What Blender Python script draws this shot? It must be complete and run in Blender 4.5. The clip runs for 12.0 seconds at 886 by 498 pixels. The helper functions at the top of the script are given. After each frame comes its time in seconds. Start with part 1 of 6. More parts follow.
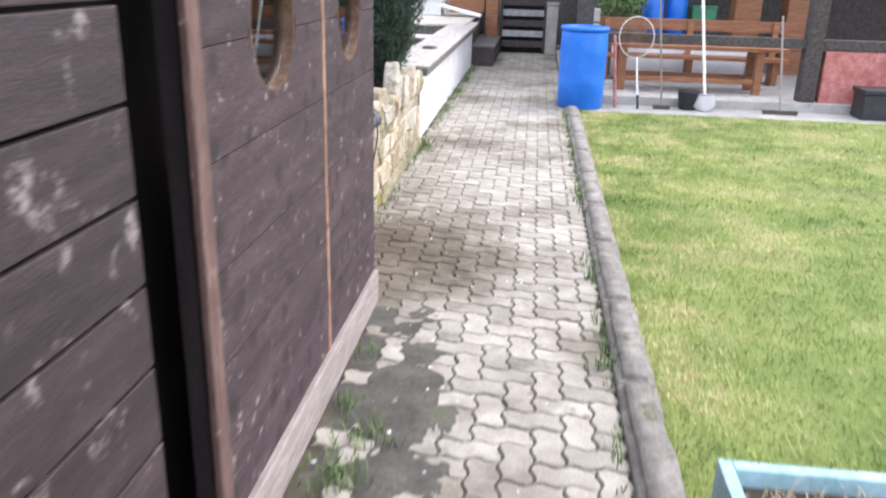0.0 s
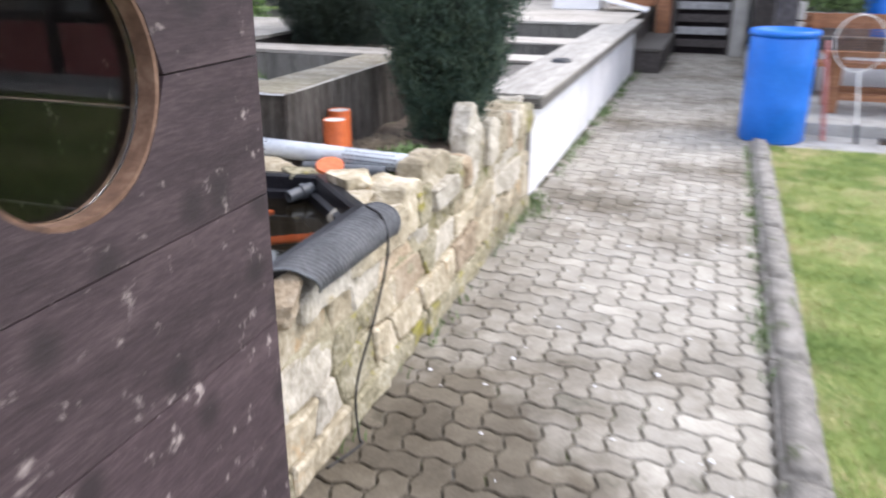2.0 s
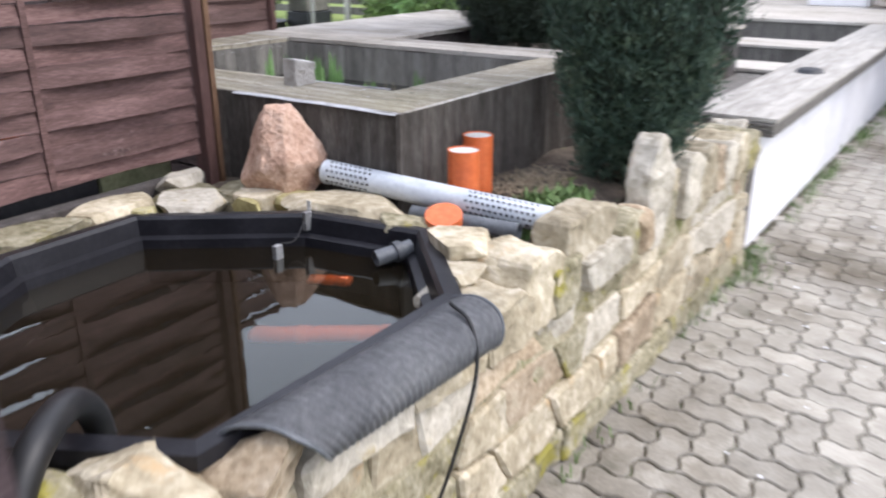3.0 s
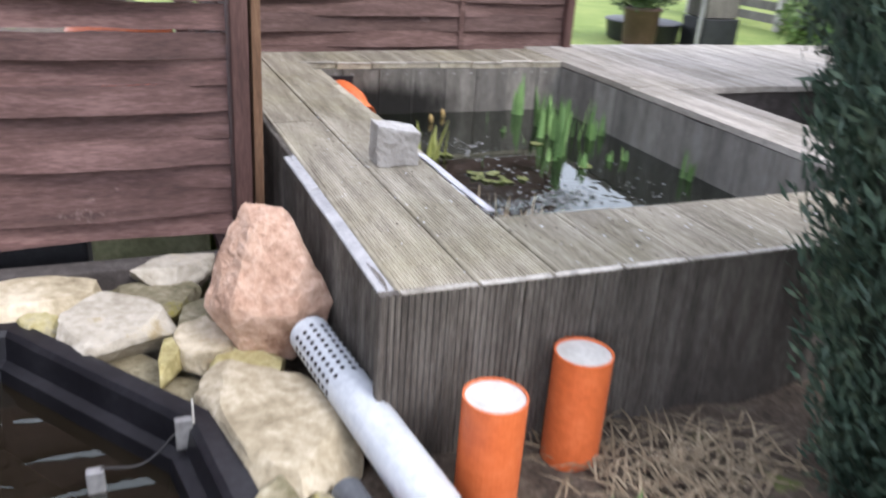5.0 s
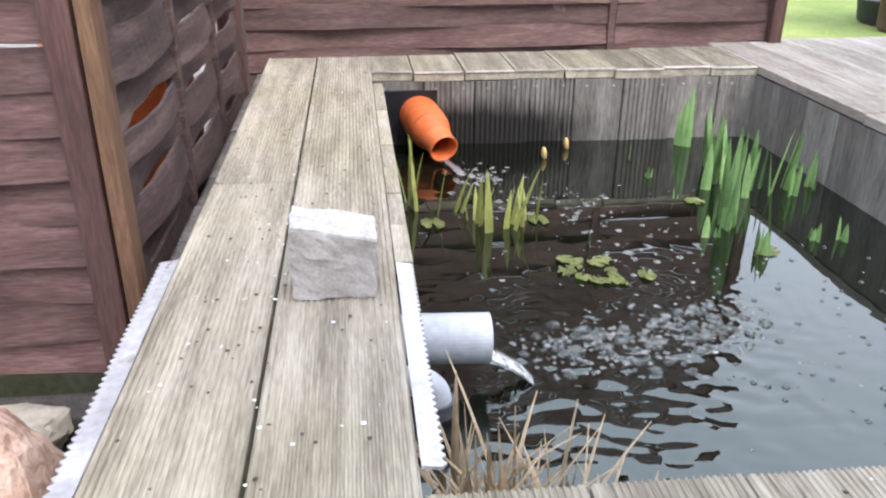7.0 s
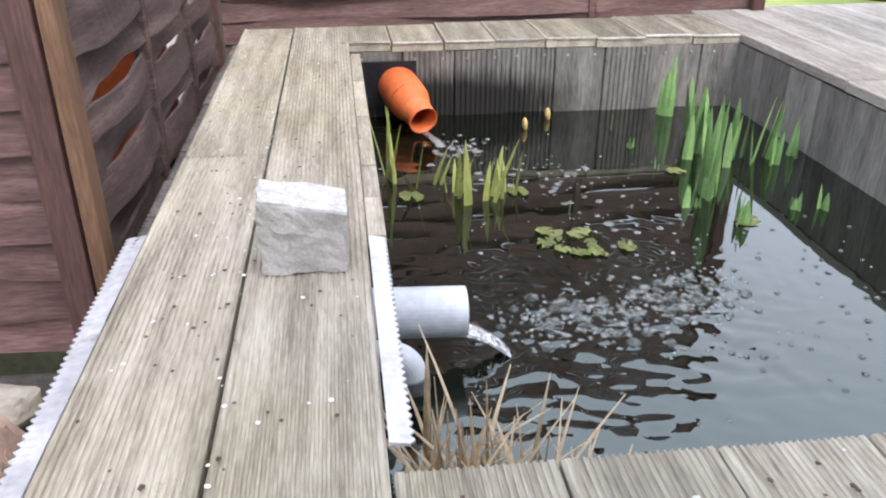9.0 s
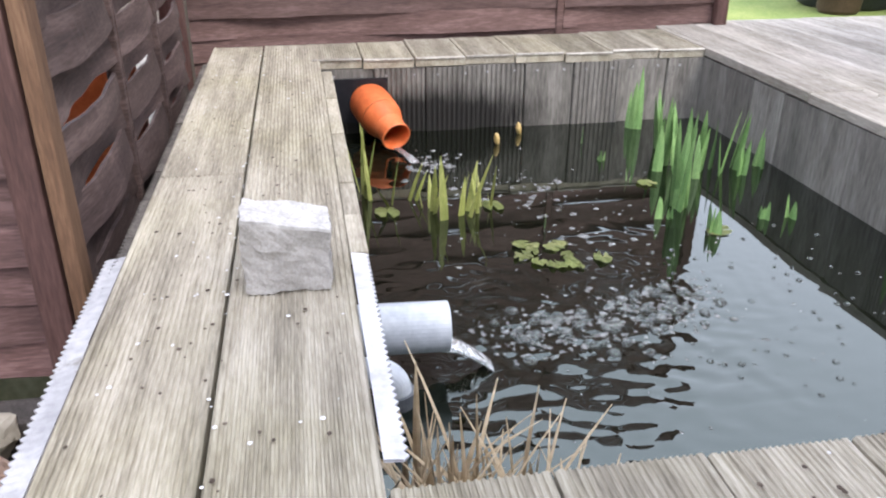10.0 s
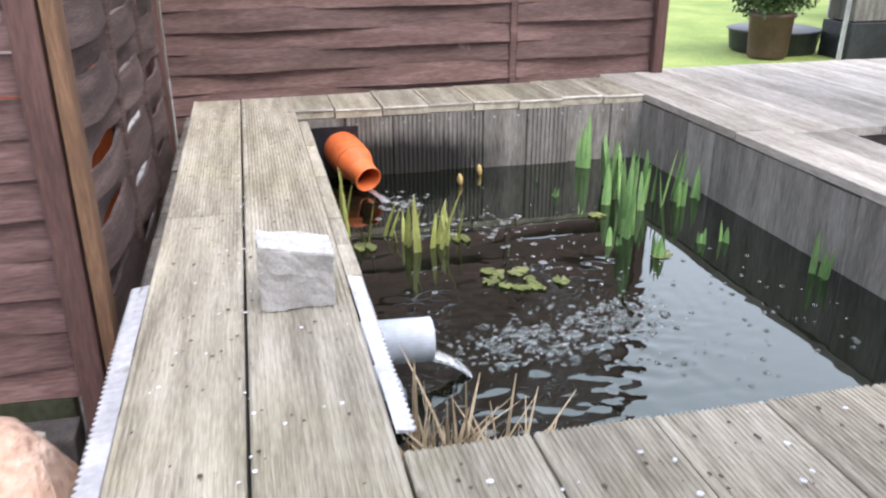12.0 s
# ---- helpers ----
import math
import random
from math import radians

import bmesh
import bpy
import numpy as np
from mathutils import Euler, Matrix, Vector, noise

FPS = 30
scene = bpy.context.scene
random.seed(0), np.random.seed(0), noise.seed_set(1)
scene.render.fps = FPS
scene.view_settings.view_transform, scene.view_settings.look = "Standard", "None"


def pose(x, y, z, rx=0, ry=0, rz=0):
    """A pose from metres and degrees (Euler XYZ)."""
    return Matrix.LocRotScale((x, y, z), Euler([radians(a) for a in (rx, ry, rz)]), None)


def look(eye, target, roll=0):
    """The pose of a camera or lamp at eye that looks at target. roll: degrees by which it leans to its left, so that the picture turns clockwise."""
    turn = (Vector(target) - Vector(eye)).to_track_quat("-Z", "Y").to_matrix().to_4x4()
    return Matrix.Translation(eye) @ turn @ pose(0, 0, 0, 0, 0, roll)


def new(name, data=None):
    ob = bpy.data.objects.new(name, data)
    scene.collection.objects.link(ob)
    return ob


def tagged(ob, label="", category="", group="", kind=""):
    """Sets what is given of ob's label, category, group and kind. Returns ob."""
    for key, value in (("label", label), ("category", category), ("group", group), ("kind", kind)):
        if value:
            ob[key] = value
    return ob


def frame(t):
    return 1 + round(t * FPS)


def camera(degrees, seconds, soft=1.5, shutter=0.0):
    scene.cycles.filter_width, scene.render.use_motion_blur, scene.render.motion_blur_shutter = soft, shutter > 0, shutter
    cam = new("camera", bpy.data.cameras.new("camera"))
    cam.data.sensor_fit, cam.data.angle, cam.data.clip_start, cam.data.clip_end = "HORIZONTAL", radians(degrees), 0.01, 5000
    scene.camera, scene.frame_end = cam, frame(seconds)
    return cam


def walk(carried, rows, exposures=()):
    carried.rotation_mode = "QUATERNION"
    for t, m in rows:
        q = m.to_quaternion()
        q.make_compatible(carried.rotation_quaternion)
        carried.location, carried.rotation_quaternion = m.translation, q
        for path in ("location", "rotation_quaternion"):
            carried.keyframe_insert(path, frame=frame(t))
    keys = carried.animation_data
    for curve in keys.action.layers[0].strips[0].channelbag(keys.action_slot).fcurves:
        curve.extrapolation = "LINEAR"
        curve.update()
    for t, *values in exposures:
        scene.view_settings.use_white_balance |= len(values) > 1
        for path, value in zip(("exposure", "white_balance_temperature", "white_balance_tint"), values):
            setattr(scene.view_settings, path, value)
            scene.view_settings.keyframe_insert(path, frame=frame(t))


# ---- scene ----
cam = camera(58.0, 12.0, soft=2.1, shutter=0.5)
PATH = [
    (0, (0.005, -0.148, 1.614), (-0.192, 1.728, 0.947), 1.6),
    (0.5, (0.018, 0.443, 1.637), (-0.177, 2.33, 1.001), 2.5),
    (1, (0.054, 1.007, 1.638), (-0.342, 2.844, 0.953), 0.1),
    (1.5, (0.078, 1.62, 1.631), (-0.277, 3.466, 0.949), 0.7),
    (2, (0.085, 2.218, 1.612), (-0.516, 3.992, 0.912), 0.2),
    (2.5, (-0.011, 2.782, 1.534), (-0.901, 4.434, 0.84), 0.7),
    (3, (-0.087, 3.277, 1.535), (-1.163, 4.805, 0.823), -0.3),
    (3.5, (-0.185, 3.757, 1.534), (-1.549, 5.02, 0.796), -0.9),
    (3.7, (-0.233, 3.959, 1.538), (-1.627, 5.201, 0.82), 1.0),
    (5.3, (-0.69, 5.096, 1.619), (-2.471, 5.608, 0.868), 1.6),
    (5.5, (-0.794, 5.22, 1.597), (-2.629, 5.579, 0.887), -0.2),
    (6, (-1.026, 5.389, 1.587), (-2.886, 5.582, 0.879), 0.0),
    (6.5, (-1.27, 5.495, 1.57), (-3.118, 5.699, 0.835), -0.2),
    (7, (-1.41, 5.571, 1.513), (-3.216, 5.772, 0.678), 0.4),
    (9, (-1.425, 5.593, 1.504), (-3.199, 5.82, 0.609), 0.2),
    (9.5, (-1.426, 5.582, 1.505), (-3.208, 5.843, 0.636), 0.3),
    (10, (-1.423, 5.572, 1.507), (-3.201, 5.882, 0.646), 0.2),
    (10.5, (-1.406, 5.544, 1.515), (-3.183, 5.916, 0.676), 0.2),
    (11, (-1.344, 5.51, 1.544), (-3.118, 5.998, 0.761), 0.5),
    (11.5, (-1.32, 5.505, 1.55), (-3.109, 5.995, 0.801), 0.4),
    (12, (-1.253, 5.496, 1.55), (-3.054, 5.925, 0.793), -0.1),
]
walk(cam, [(t, look(e, g, r)) for t, e, g, r in PATH], [(0, 1.4, 6450, 15), (1.4, 1.34, 6400, 15), (2.0, 1.18, 6350, 14), (2.8, 1.12, 6350, 14), (3.7, 1.1, 6350, 14), (5.3, 1.19, 6400, 14), (6.8, 1.45, 6440, 14), (9, 1.39, 6440, 14), (12, 1.46, 6440, 14)])

# ---- light ----
world = bpy.data.worlds.new("world")
scene.world = world
world.use_nodes = True
wn, wl = world.node_tree.nodes, world.node_tree.links
sky = wn.new("ShaderNodeTexSky")
sky.sky_type = "NISHITA"
sky.sun_disc = False
sky.sun_elevation = radians(48)
sky.sun_rotation = radians(60)
sky.dust_density = 3.0
haze = wn.new("ShaderNodeMix")
haze.data_type = "RGBA"
haze.inputs[0].default_value = 0.72
haze.inputs[7].default_value = (7.45, 7.85, 8.9, 1)
wl.new(sky.outputs[0], haze.inputs[6])
wl.new(haze.outputs[2], wn["Background"].inputs[0])
wn["Background"].inputs[1].default_value = 0.15

sun = new("sun", bpy.data.lights.new("sun", "SUN"))
sun.data.energy = 0.9
sun.data.angle = radians(25)
sun.data.color = (1.0, 0.96, 0.9)
sun.matrix_basis = look((0, 0, 8), (-3.0, -1.7, 4.1))

# ---- materials ----


def nodes_of(name):
    m = bpy.data.materials.new(name)
    m.use_nodes = True
    return m, m.node_tree.nodes, m.node_tree.links, m.node_tree.nodes["Principled BSDF"]


def ramp(n, stops):
    r = n.new("ShaderNodeValToRGB")
    while len(r.color_ramp.elements) < len(stops):
        r.color_ramp.elements.new(0.5)
    for e, (p, c) in zip(r.color_ramp.elements, stops):
        e.position, e.color = p, (*c, 1)
    return r


def noise_tex(n, l, coord, scale, detail=5, stretch=None, rough=0.6):
    t = n.new("ShaderNodeTexNoise")
    t.inputs["Scale"].default_value, t.inputs["Detail"].default_value = scale, detail
    t.inputs["Roughness"].default_value = rough
    if stretch:
        mp = n.new("ShaderNodeMapping")
        mp.inputs["Scale"].default_value = stretch
        l.new(coord, mp.inputs[0])
        coord = mp.outputs[0]
    l.new(coord, t.inputs["Vector"])
    return t.outputs["Fac"]


def mixc(n, l, fac, a, b, mode="MIX"):
    m = n.new("ShaderNodeMix")
    m.data_type, m.blend_type = "RGBA", mode
    for sock, v in ((m.inputs[0], fac), (m.inputs[6], a), (m.inputs[7], b)):
        if isinstance(v, (int, float)):
            sock.default_value = v
        elif isinstance(v, tuple):
            sock.default_value = (*v, 1)
        else:
            l.new(v, sock)
    return m.outputs[2]


def surface(name, dark, mid, light, scale=6, fine=60, rough=0.8, bump=0.3, stretch=None, spots=None,
            spot_scale=9, spot_at=0.62, vary=0.25, metal=0.0, island=False, depth=0.004, stain=None, stain_scale=0.9, stain_at=0.5, blot=None):
    """Two scales of noise through a ramp, spots of another colour, a shift of tone from piece to piece, and a bump."""
    m, n, l, p = nodes_of(name)
    co = n.new("ShaderNodeTexCoord").outputs["Object"]
    info = n.new("ShaderNodeObjectInfo").outputs["Random"]
    if island:
        info = n.new("ShaderNodeNewGeometry").outputs["Random Per Island"]
    add = n.new("ShaderNodeVectorMath")
    comb = n.new("ShaderNodeCombineXYZ")
    mul = n.new("ShaderNodeMath")
    mul.operation = "MULTIPLY"
    mul.inputs[1].default_value = 37.0
    l.new(info, mul.inputs[0])
    for i in range(3):
        l.new(mul.outputs[0], comb.inputs[i])
    l.new(co, add.inputs[0])
    l.new(comb.outputs[0], add.inputs[1])
    co = add.outputs[0]
    big = noise_tex(n, l, co, scale, 4, stretch)
    small = noise_tex(n, l, co, fine, 5, stretch)
    mx = n.new("ShaderNodeMath")
    mx.operation = "MULTIPLY_ADD"
    mx.inputs[1].default_value = 0.45
    l.new(small, mx.inputs[0])
    half = n.new("ShaderNodeMath")
    half.operation = "MULTIPLY"
    half.inputs[1].default_value = 0.55
    l.new(big, half.inputs[0])
    l.new(half.outputs[0], mx.inputs[2])
    r = ramp(n, [(0.36, dark), (0.5, mid), (0.63, light)])
    l.new(mx.outputs[0], r.inputs[0])
    col = r.outputs[0]
    if spots:
        st = noise_tex(n, l, co, spot_scale, 6, None, 0.7)
        sr = ramp(n, [(spot_at, (0, 0, 0)), (min(1, spot_at + 0.08), (1, 1, 1))])
        l.new(st, sr.inputs[0])
        col = mixc(n, l, sr.outputs[0], col, spots)
    if stain:
        where = n.new("ShaderNodeNewGeometry").outputs["Position"]
        sn = noise_tex(n, l, where, stain_scale, 7, None, 0.68)
        sm = ramp(n, [(stain_at, (0, 0, 0)), (stain_at + 0.2, (1, 1, 1))])
        l.new(sn, sm.inputs[0])
        if blot:
            # one damp patch of its own, ragged at its edge
            mp = n.new("ShaderNodeMapping")
            mp.vector_type = "TEXTURE"
            mp.inputs["Location"].default_value = (blot[0], blot[1], 0)
            mp.inputs["Scale"].default_value = (blot[2], blot[3], 1)
            l.new(where, mp.inputs[0])
            ln = n.new("ShaderNodeVectorMath")
            ln.operation = "LENGTH"
            l.new(mp.outputs[0], ln.inputs[0])
            rag = n.new("ShaderNodeMath")
            rag.operation = "MULTIPLY_ADD"
            rag.inputs[1].default_value = 1.1
            l.new(noise_tex(n, l, where, 4.0, 6, None, 0.65), rag.inputs[0])
            l.new(ln.outputs["Value"], rag.inputs[2])
            edge = ramp(n, [(0.55, (1, 1, 1)), (0.8, (0, 0, 0))])
            half2 = n.new("ShaderNodeMath")
            half2.operation = "MULTIPLY"
            half2.inputs[1].default_value = 0.5
            l.new(rag.outputs[0], half2.inputs[0])
            l.new(half2.outputs[0], edge.inputs[0])
            col = mixc(n, l, edge.outputs[0], col, mixc(n, l, 1.0, col, stain, "MULTIPLY"))
        col = mixc(n, l, sm.outputs[0], col, mixc(n, l, 1.0, col, stain, "MULTIPLY"))
    if vary:
        mr = n.new("ShaderNodeMapRange")
        mr.inputs[3].default_value, mr.inputs[4].default_value = 1 - vary, 1 + vary
        l.new(info, mr.inputs[0])
        cb = n.new("ShaderNodeVectorMath")
        cb.operation = "SCALE"
        l.new(col, cb.inputs[0])
        l.new(mr.outputs[0], cb.inputs["Scale"])
        col = cb.outputs[0]
    l.new(col, p.inputs["Base Color"])
    p.inputs["Roughness"].default_value, p.inputs["Metallic"].default_value = rough, metal
    if bump:
        b = n.new("ShaderNodeBump")
        b.inputs["Strength"].default_value, b.inputs["Distance"].default_value = bump, depth
        l.new(mx.outputs[0], b.inputs["Height"])
        l.new(b.outputs[0], p.inputs["Normal"])
    return m


M_shed = surface("brown_stained_wood", (0.024, 0.014, 0.016), (0.044, 0.027, 0.031), (0.074, 0.05, 0.053), 2.4, 24, 0.74, 0.5,
                 (5, 1, 7), (0.29, 0.24, 0.225), 17, 0.605, 0.2)
M_siding = surface("scuffed_brown_siding", (0.019, 0.012, 0.014), (0.035, 0.023, 0.026), (0.06, 0.042, 0.046), 3, 30, 0.62, 0.5,
                   (5, 1, 7), (0.27, 0.23, 0.225), 8, 0.585, 0.16)


def knotted(m, size):
    """Dark oval knots scattered over the boards of a wood material."""
    n, l = m.node_tree.nodes, m.node_tree.links
    p = n["Principled BSDF"]
    was = p.inputs["Base Color"].links[0].from_socket
    info = n.new("ShaderNodeObjectInfo").outputs["Random"]
    sep = n.new("ShaderNodeSeparateXYZ")
    l.new(n.new("ShaderNodeTexCoord").outputs["Object"], sep.inputs[0])
    mp = n.new("ShaderNodeCombineXYZ")
    l.new(sep.outputs[1], mp.inputs[0])
    l.new(sep.outputs[2], mp.inputs[1])
    v = n.new("ShaderNodeTexVoronoi")
    v.voronoi_dimensions = "2D"
    v.inputs["Scale"].default_value = 4.6
    off = n.new("ShaderNodeVectorMath")
    mul = n.new("ShaderNodeMath")
    mul.operation = "MULTIPLY"
    mul.inputs[1].default_value = 23.0
    l.new(info, mul.inputs[0])
    l.new(mp.outputs[0], off.inputs[0])
    l.new(mul.outputs[0], off.inputs[1])
    l.new(off.outputs[0], v.inputs["Vector"])
    r = ramp(n, [(size * 0.3, (0.75, 0.75, 0.75)), (size, (0, 0, 0))])
    l.new(v.outputs["Distance"], r.inputs[0])
    l.new(mixc(n, l, r.outputs[0], was, (0.013, 0.008, 0.009)), p.inputs["Base Color"])


knotted(M_shed, 0.21)
# near-black to paint shade into the shed's recess; also its inner boards
M_shed_dark = surface("near_black_wood", (0.009, 0.006, 0.007), (0.014, 0.01, 0.011), (0.021, 0.015, 0.016), 4, 40, 0.8, 0.3, (6, 6, 1))
M_shed_dark.node_tree.nodes["Principled BSDF"].inputs["Specular IOR Level"].default_value = 0.3
M_worn = surface("worn_red_brown_batten", (0.065, 0.034, 0.029), (0.125, 0.072, 0.06), (0.2, 0.125, 0.105), 5, 30, 0.75, 0.5, (6, 6, 1), (0.3, 0.22, 0.19), 14, 0.62, 0.1)
M_batten = surface("bare_orange_wood", (0.1, 0.045, 0.03), (0.27, 0.14, 0.09), (0.42, 0.27, 0.19), 6, 26, 0.75, 0.4, (3, 3, 1), (0.07, 0.04, 0.035), 7, 0.6)
M_rim = surface("dark_porthole_wood", (0.06, 0.03, 0.018), (0.13, 0.07, 0.042), (0.22, 0.135, 0.09), 7, 40, 0.7, 0.4, None, (0.33, 0.23, 0.17), 9, 0.62, 0.1)
M_trimgrey = surface("grey_sill_wood", (0.16, 0.135, 0.125), (0.24, 0.205, 0.19), (0.33, 0.29, 0.27), 5, 40, 0.8, 0.3, (8, 1, 8))
M_fence = surface("red_brown_stained_slat", (0.054, 0.028, 0.025), (0.108, 0.058, 0.052), (0.185, 0.11, 0.102), 3, 26, 0.75, 0.4,
                  (1.2, 1.2, 10), (0.3, 0.22, 0.2), 5, 0.66, 0.22)
M_fence_c = surface("faded_red_brown_slat", (0.055, 0.028, 0.024), (0.1, 0.056, 0.048), (0.165, 0.102, 0.092), 3, 26, 0.75, 0.4,
                    (1.2, 1.2, 10), (0.32, 0.24, 0.22), 5, 0.66, 0.2)
M_fence_b = surface("dark_brown_stained_slat", (0.035, 0.022, 0.02), (0.07, 0.045, 0.04), (0.13, 0.09, 0.082), 3, 26, 0.75, 0.4,
                    (1.2, 1.2, 10), (0.2, 0.15, 0.14), 5, 0.66, 0.22)
M_fpost = surface("red_brown_fence_post", (0.05, 0.024, 0.02), (0.085, 0.042, 0.036), (0.13, 0.07, 0.06), 3, 30, 0.75, 0.4, (9, 9, 1), None, 9, 0.6, 0.15)
M_fedge = surface("worn_orange_post_edge", (0.08, 0.04, 0.022), (0.145, 0.078, 0.042), (0.22, 0.125, 0.07), 3, 30, 0.75, 0.4, (9, 9, 1))
M_deck = surface("weathered_grey_decking", (0.205, 0.182, 0.14), (0.365, 0.33, 0.26), (0.52, 0.482, 0.398), 3.2, 34, 0.85, 0.6,
                 (1, 9, 9), (0.1, 0.095, 0.07), 8, 0.66, 0.13, stain=(0.86, 0.86, 0.77), stain_scale=3.0, stain_at=0.44)
M_clad = surface("weathered_grey_cladding", (0.065, 0.06, 0.053), (0.115, 0.107, 0.095), (0.19, 0.18, 0.16), 3.2, 30, 0.85, 0.6,
                 (9, 9, 1), (0.07, 0.065, 0.055), 8, 0.64, 0.2)
M_clad_x = surface("weathered_grey_upright_board", (0.045, 0.038, 0.032), (0.092, 0.08, 0.068), (0.165, 0.149, 0.13), 3.2, 30, 0.85, 0.5,
                   (1, 7, 7), (0.26, 0.25, 0.23), 14, 0.68, 0.3)
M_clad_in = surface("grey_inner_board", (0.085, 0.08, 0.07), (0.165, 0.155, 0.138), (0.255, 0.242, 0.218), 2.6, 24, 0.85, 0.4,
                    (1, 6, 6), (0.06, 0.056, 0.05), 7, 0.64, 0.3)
# paler copy for the side wall: colour makes up for blocked sky light
M_clad_side = surface("lightened_inner_board", (0.15, 0.14, 0.125), (0.255, 0.24, 0.216), (0.36, 0.342, 0.312), 2.6, 24, 0.85, 0.4,
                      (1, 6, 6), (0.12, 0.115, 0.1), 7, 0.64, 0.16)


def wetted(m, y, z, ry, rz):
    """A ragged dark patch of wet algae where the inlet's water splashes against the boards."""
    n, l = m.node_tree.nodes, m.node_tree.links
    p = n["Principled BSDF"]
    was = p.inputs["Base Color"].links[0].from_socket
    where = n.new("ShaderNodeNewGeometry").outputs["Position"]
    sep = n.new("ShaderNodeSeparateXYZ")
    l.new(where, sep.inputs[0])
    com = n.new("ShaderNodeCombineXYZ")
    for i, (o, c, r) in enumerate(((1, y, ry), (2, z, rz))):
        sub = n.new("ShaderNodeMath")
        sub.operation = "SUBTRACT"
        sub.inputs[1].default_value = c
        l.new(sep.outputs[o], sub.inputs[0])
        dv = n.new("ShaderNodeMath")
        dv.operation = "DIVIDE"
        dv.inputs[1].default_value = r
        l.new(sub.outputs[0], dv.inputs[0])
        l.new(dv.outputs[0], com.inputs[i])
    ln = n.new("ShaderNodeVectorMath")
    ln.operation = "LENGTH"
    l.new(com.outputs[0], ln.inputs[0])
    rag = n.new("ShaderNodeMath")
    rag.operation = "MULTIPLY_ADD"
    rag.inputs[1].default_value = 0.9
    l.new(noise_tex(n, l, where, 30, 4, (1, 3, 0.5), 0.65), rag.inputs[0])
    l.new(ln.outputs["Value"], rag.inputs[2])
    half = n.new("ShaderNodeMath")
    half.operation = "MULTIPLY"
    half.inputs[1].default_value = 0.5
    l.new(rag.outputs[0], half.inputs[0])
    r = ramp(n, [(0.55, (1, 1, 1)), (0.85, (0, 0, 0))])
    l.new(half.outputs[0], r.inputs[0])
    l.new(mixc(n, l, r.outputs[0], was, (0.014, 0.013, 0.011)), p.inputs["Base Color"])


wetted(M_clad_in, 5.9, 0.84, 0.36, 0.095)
M_stone = surface("yellow_grey_sandstone", (0.2, 0.165, 0.105), (0.38, 0.325, 0.225), (0.57, 0.51, 0.395), 5, 34, 0.9, 0.8, None,
                  (0.44, 0.31, 0.17), 4, 0.6, 0.22, depth=0.01)
M_stone_w = surface("pale_cream_sandstone", (0.29, 0.26, 0.2), (0.45, 0.41, 0.335), (0.59, 0.55, 0.47), 5, 40, 0.9, 0.7, None,
                    (0.4, 0.33, 0.2), 5, 0.6, 0.14, depth=0.01)
M_stone_o = surface("ochre_sandstone", (0.24, 0.175, 0.11), (0.4, 0.315, 0.215), (0.55, 0.46, 0.345), 5, 40, 0.9, 0.7, None,
                    (0.5, 0.42, 0.3), 5, 0.58, 0.2, depth=0.01)
M_sulphur = surface("sulphur_yellow_lichen_stone", (0.26, 0.22, 0.09), (0.41, 0.36, 0.17), (0.55, 0.5, 0.3), 7, 50, 0.9, 0.7, None, (0.4, 0.37, 0.28), 7, 0.6, 0.1, depth=0.01)
M_moss = surface("mossy_sandstone", (0.13, 0.115, 0.06), (0.27, 0.24, 0.155), (0.44, 0.4, 0.3), 5, 40, 0.9, 0.7, None,
                 (0.25, 0.22, 0.04), 6, 0.56, 0.2, depth=0.012)
M_mortar = surface("mossy_mortar", (0.17, 0.145, 0.085), (0.3, 0.265, 0.175), (0.44, 0.4, 0.29), 8, 70, 0.95, 0.8, None, (0.12, 0.13, 0.03), 5, 0.58, depth=0.012)
M_redrock = surface("pink_sandstone", (0.33, 0.19, 0.13), (0.5, 0.325, 0.235), (0.64, 0.46, 0.36), 6, 60, 0.9, 0.7, None, (0.27, 0.15, 0.1), 7, 0.58, 0.0, depth=0.03)
M_granite = surface("rough_grey_granite", (0.28, 0.265, 0.24), (0.37, 0.352, 0.325), (0.46, 0.44, 0.41), 14, 220, 0.9, 0.7, None, (0.36, 0.34, 0.31), 60, 0.68, 0.0, depth=0.006)
# paler copy of the granite: light from above put into the colour
M_granite_top = surface("top_lit_granite", (0.38, 0.365, 0.34), (0.5, 0.485, 0.46), (0.62, 0.605, 0.58), 40, 160, 0.9, 0.5, vary=0.0)
M_paver = surface("worn_concrete_paver", (0.255, 0.235, 0.197), (0.34, 0.315, 0.268), (0.425, 0.398, 0.345), 6, 90, 0.9, 0.5, None,
                  (0.2, 0.19, 0.15), 4, 0.6, 0.13, stain=(0.4, 0.365, 0.31), stain_at=0.46, blot=(-0.8, 4.3, 0.85, 1.1))
M_paver_j = surface("worn_concrete_paver_field", (0.255, 0.235, 0.197), (0.34, 0.315, 0.268), (0.425, 0.398, 0.345), 6, 90, 0.9, 0.5, None,
                    (0.2, 0.19, 0.15), 4, 0.6, 0.13, island=True, stain=(0.4, 0.365, 0.31), stain_at=0.46, blot=(-0.8, 4.3, 0.85, 1.1))
M_sand = surface("dark_joint_soil", (0.05, 0.043, 0.03), (0.09, 0.078, 0.055), (0.15, 0.13, 0.1), 9, 120, 1.0, 0.8, None, (0.06, 0.075, 0.02), 6, 0.56)
M_kerb = surface("dark_grey_kerb_stone", (0.125, 0.115, 0.1), (0.21, 0.195, 0.172), (0.31, 0.29, 0.26), 12, 110, 0.95, 0.9, None,
                 (0.09, 0.1, 0.05), 5, 0.58, 0.12, depth=0.01)
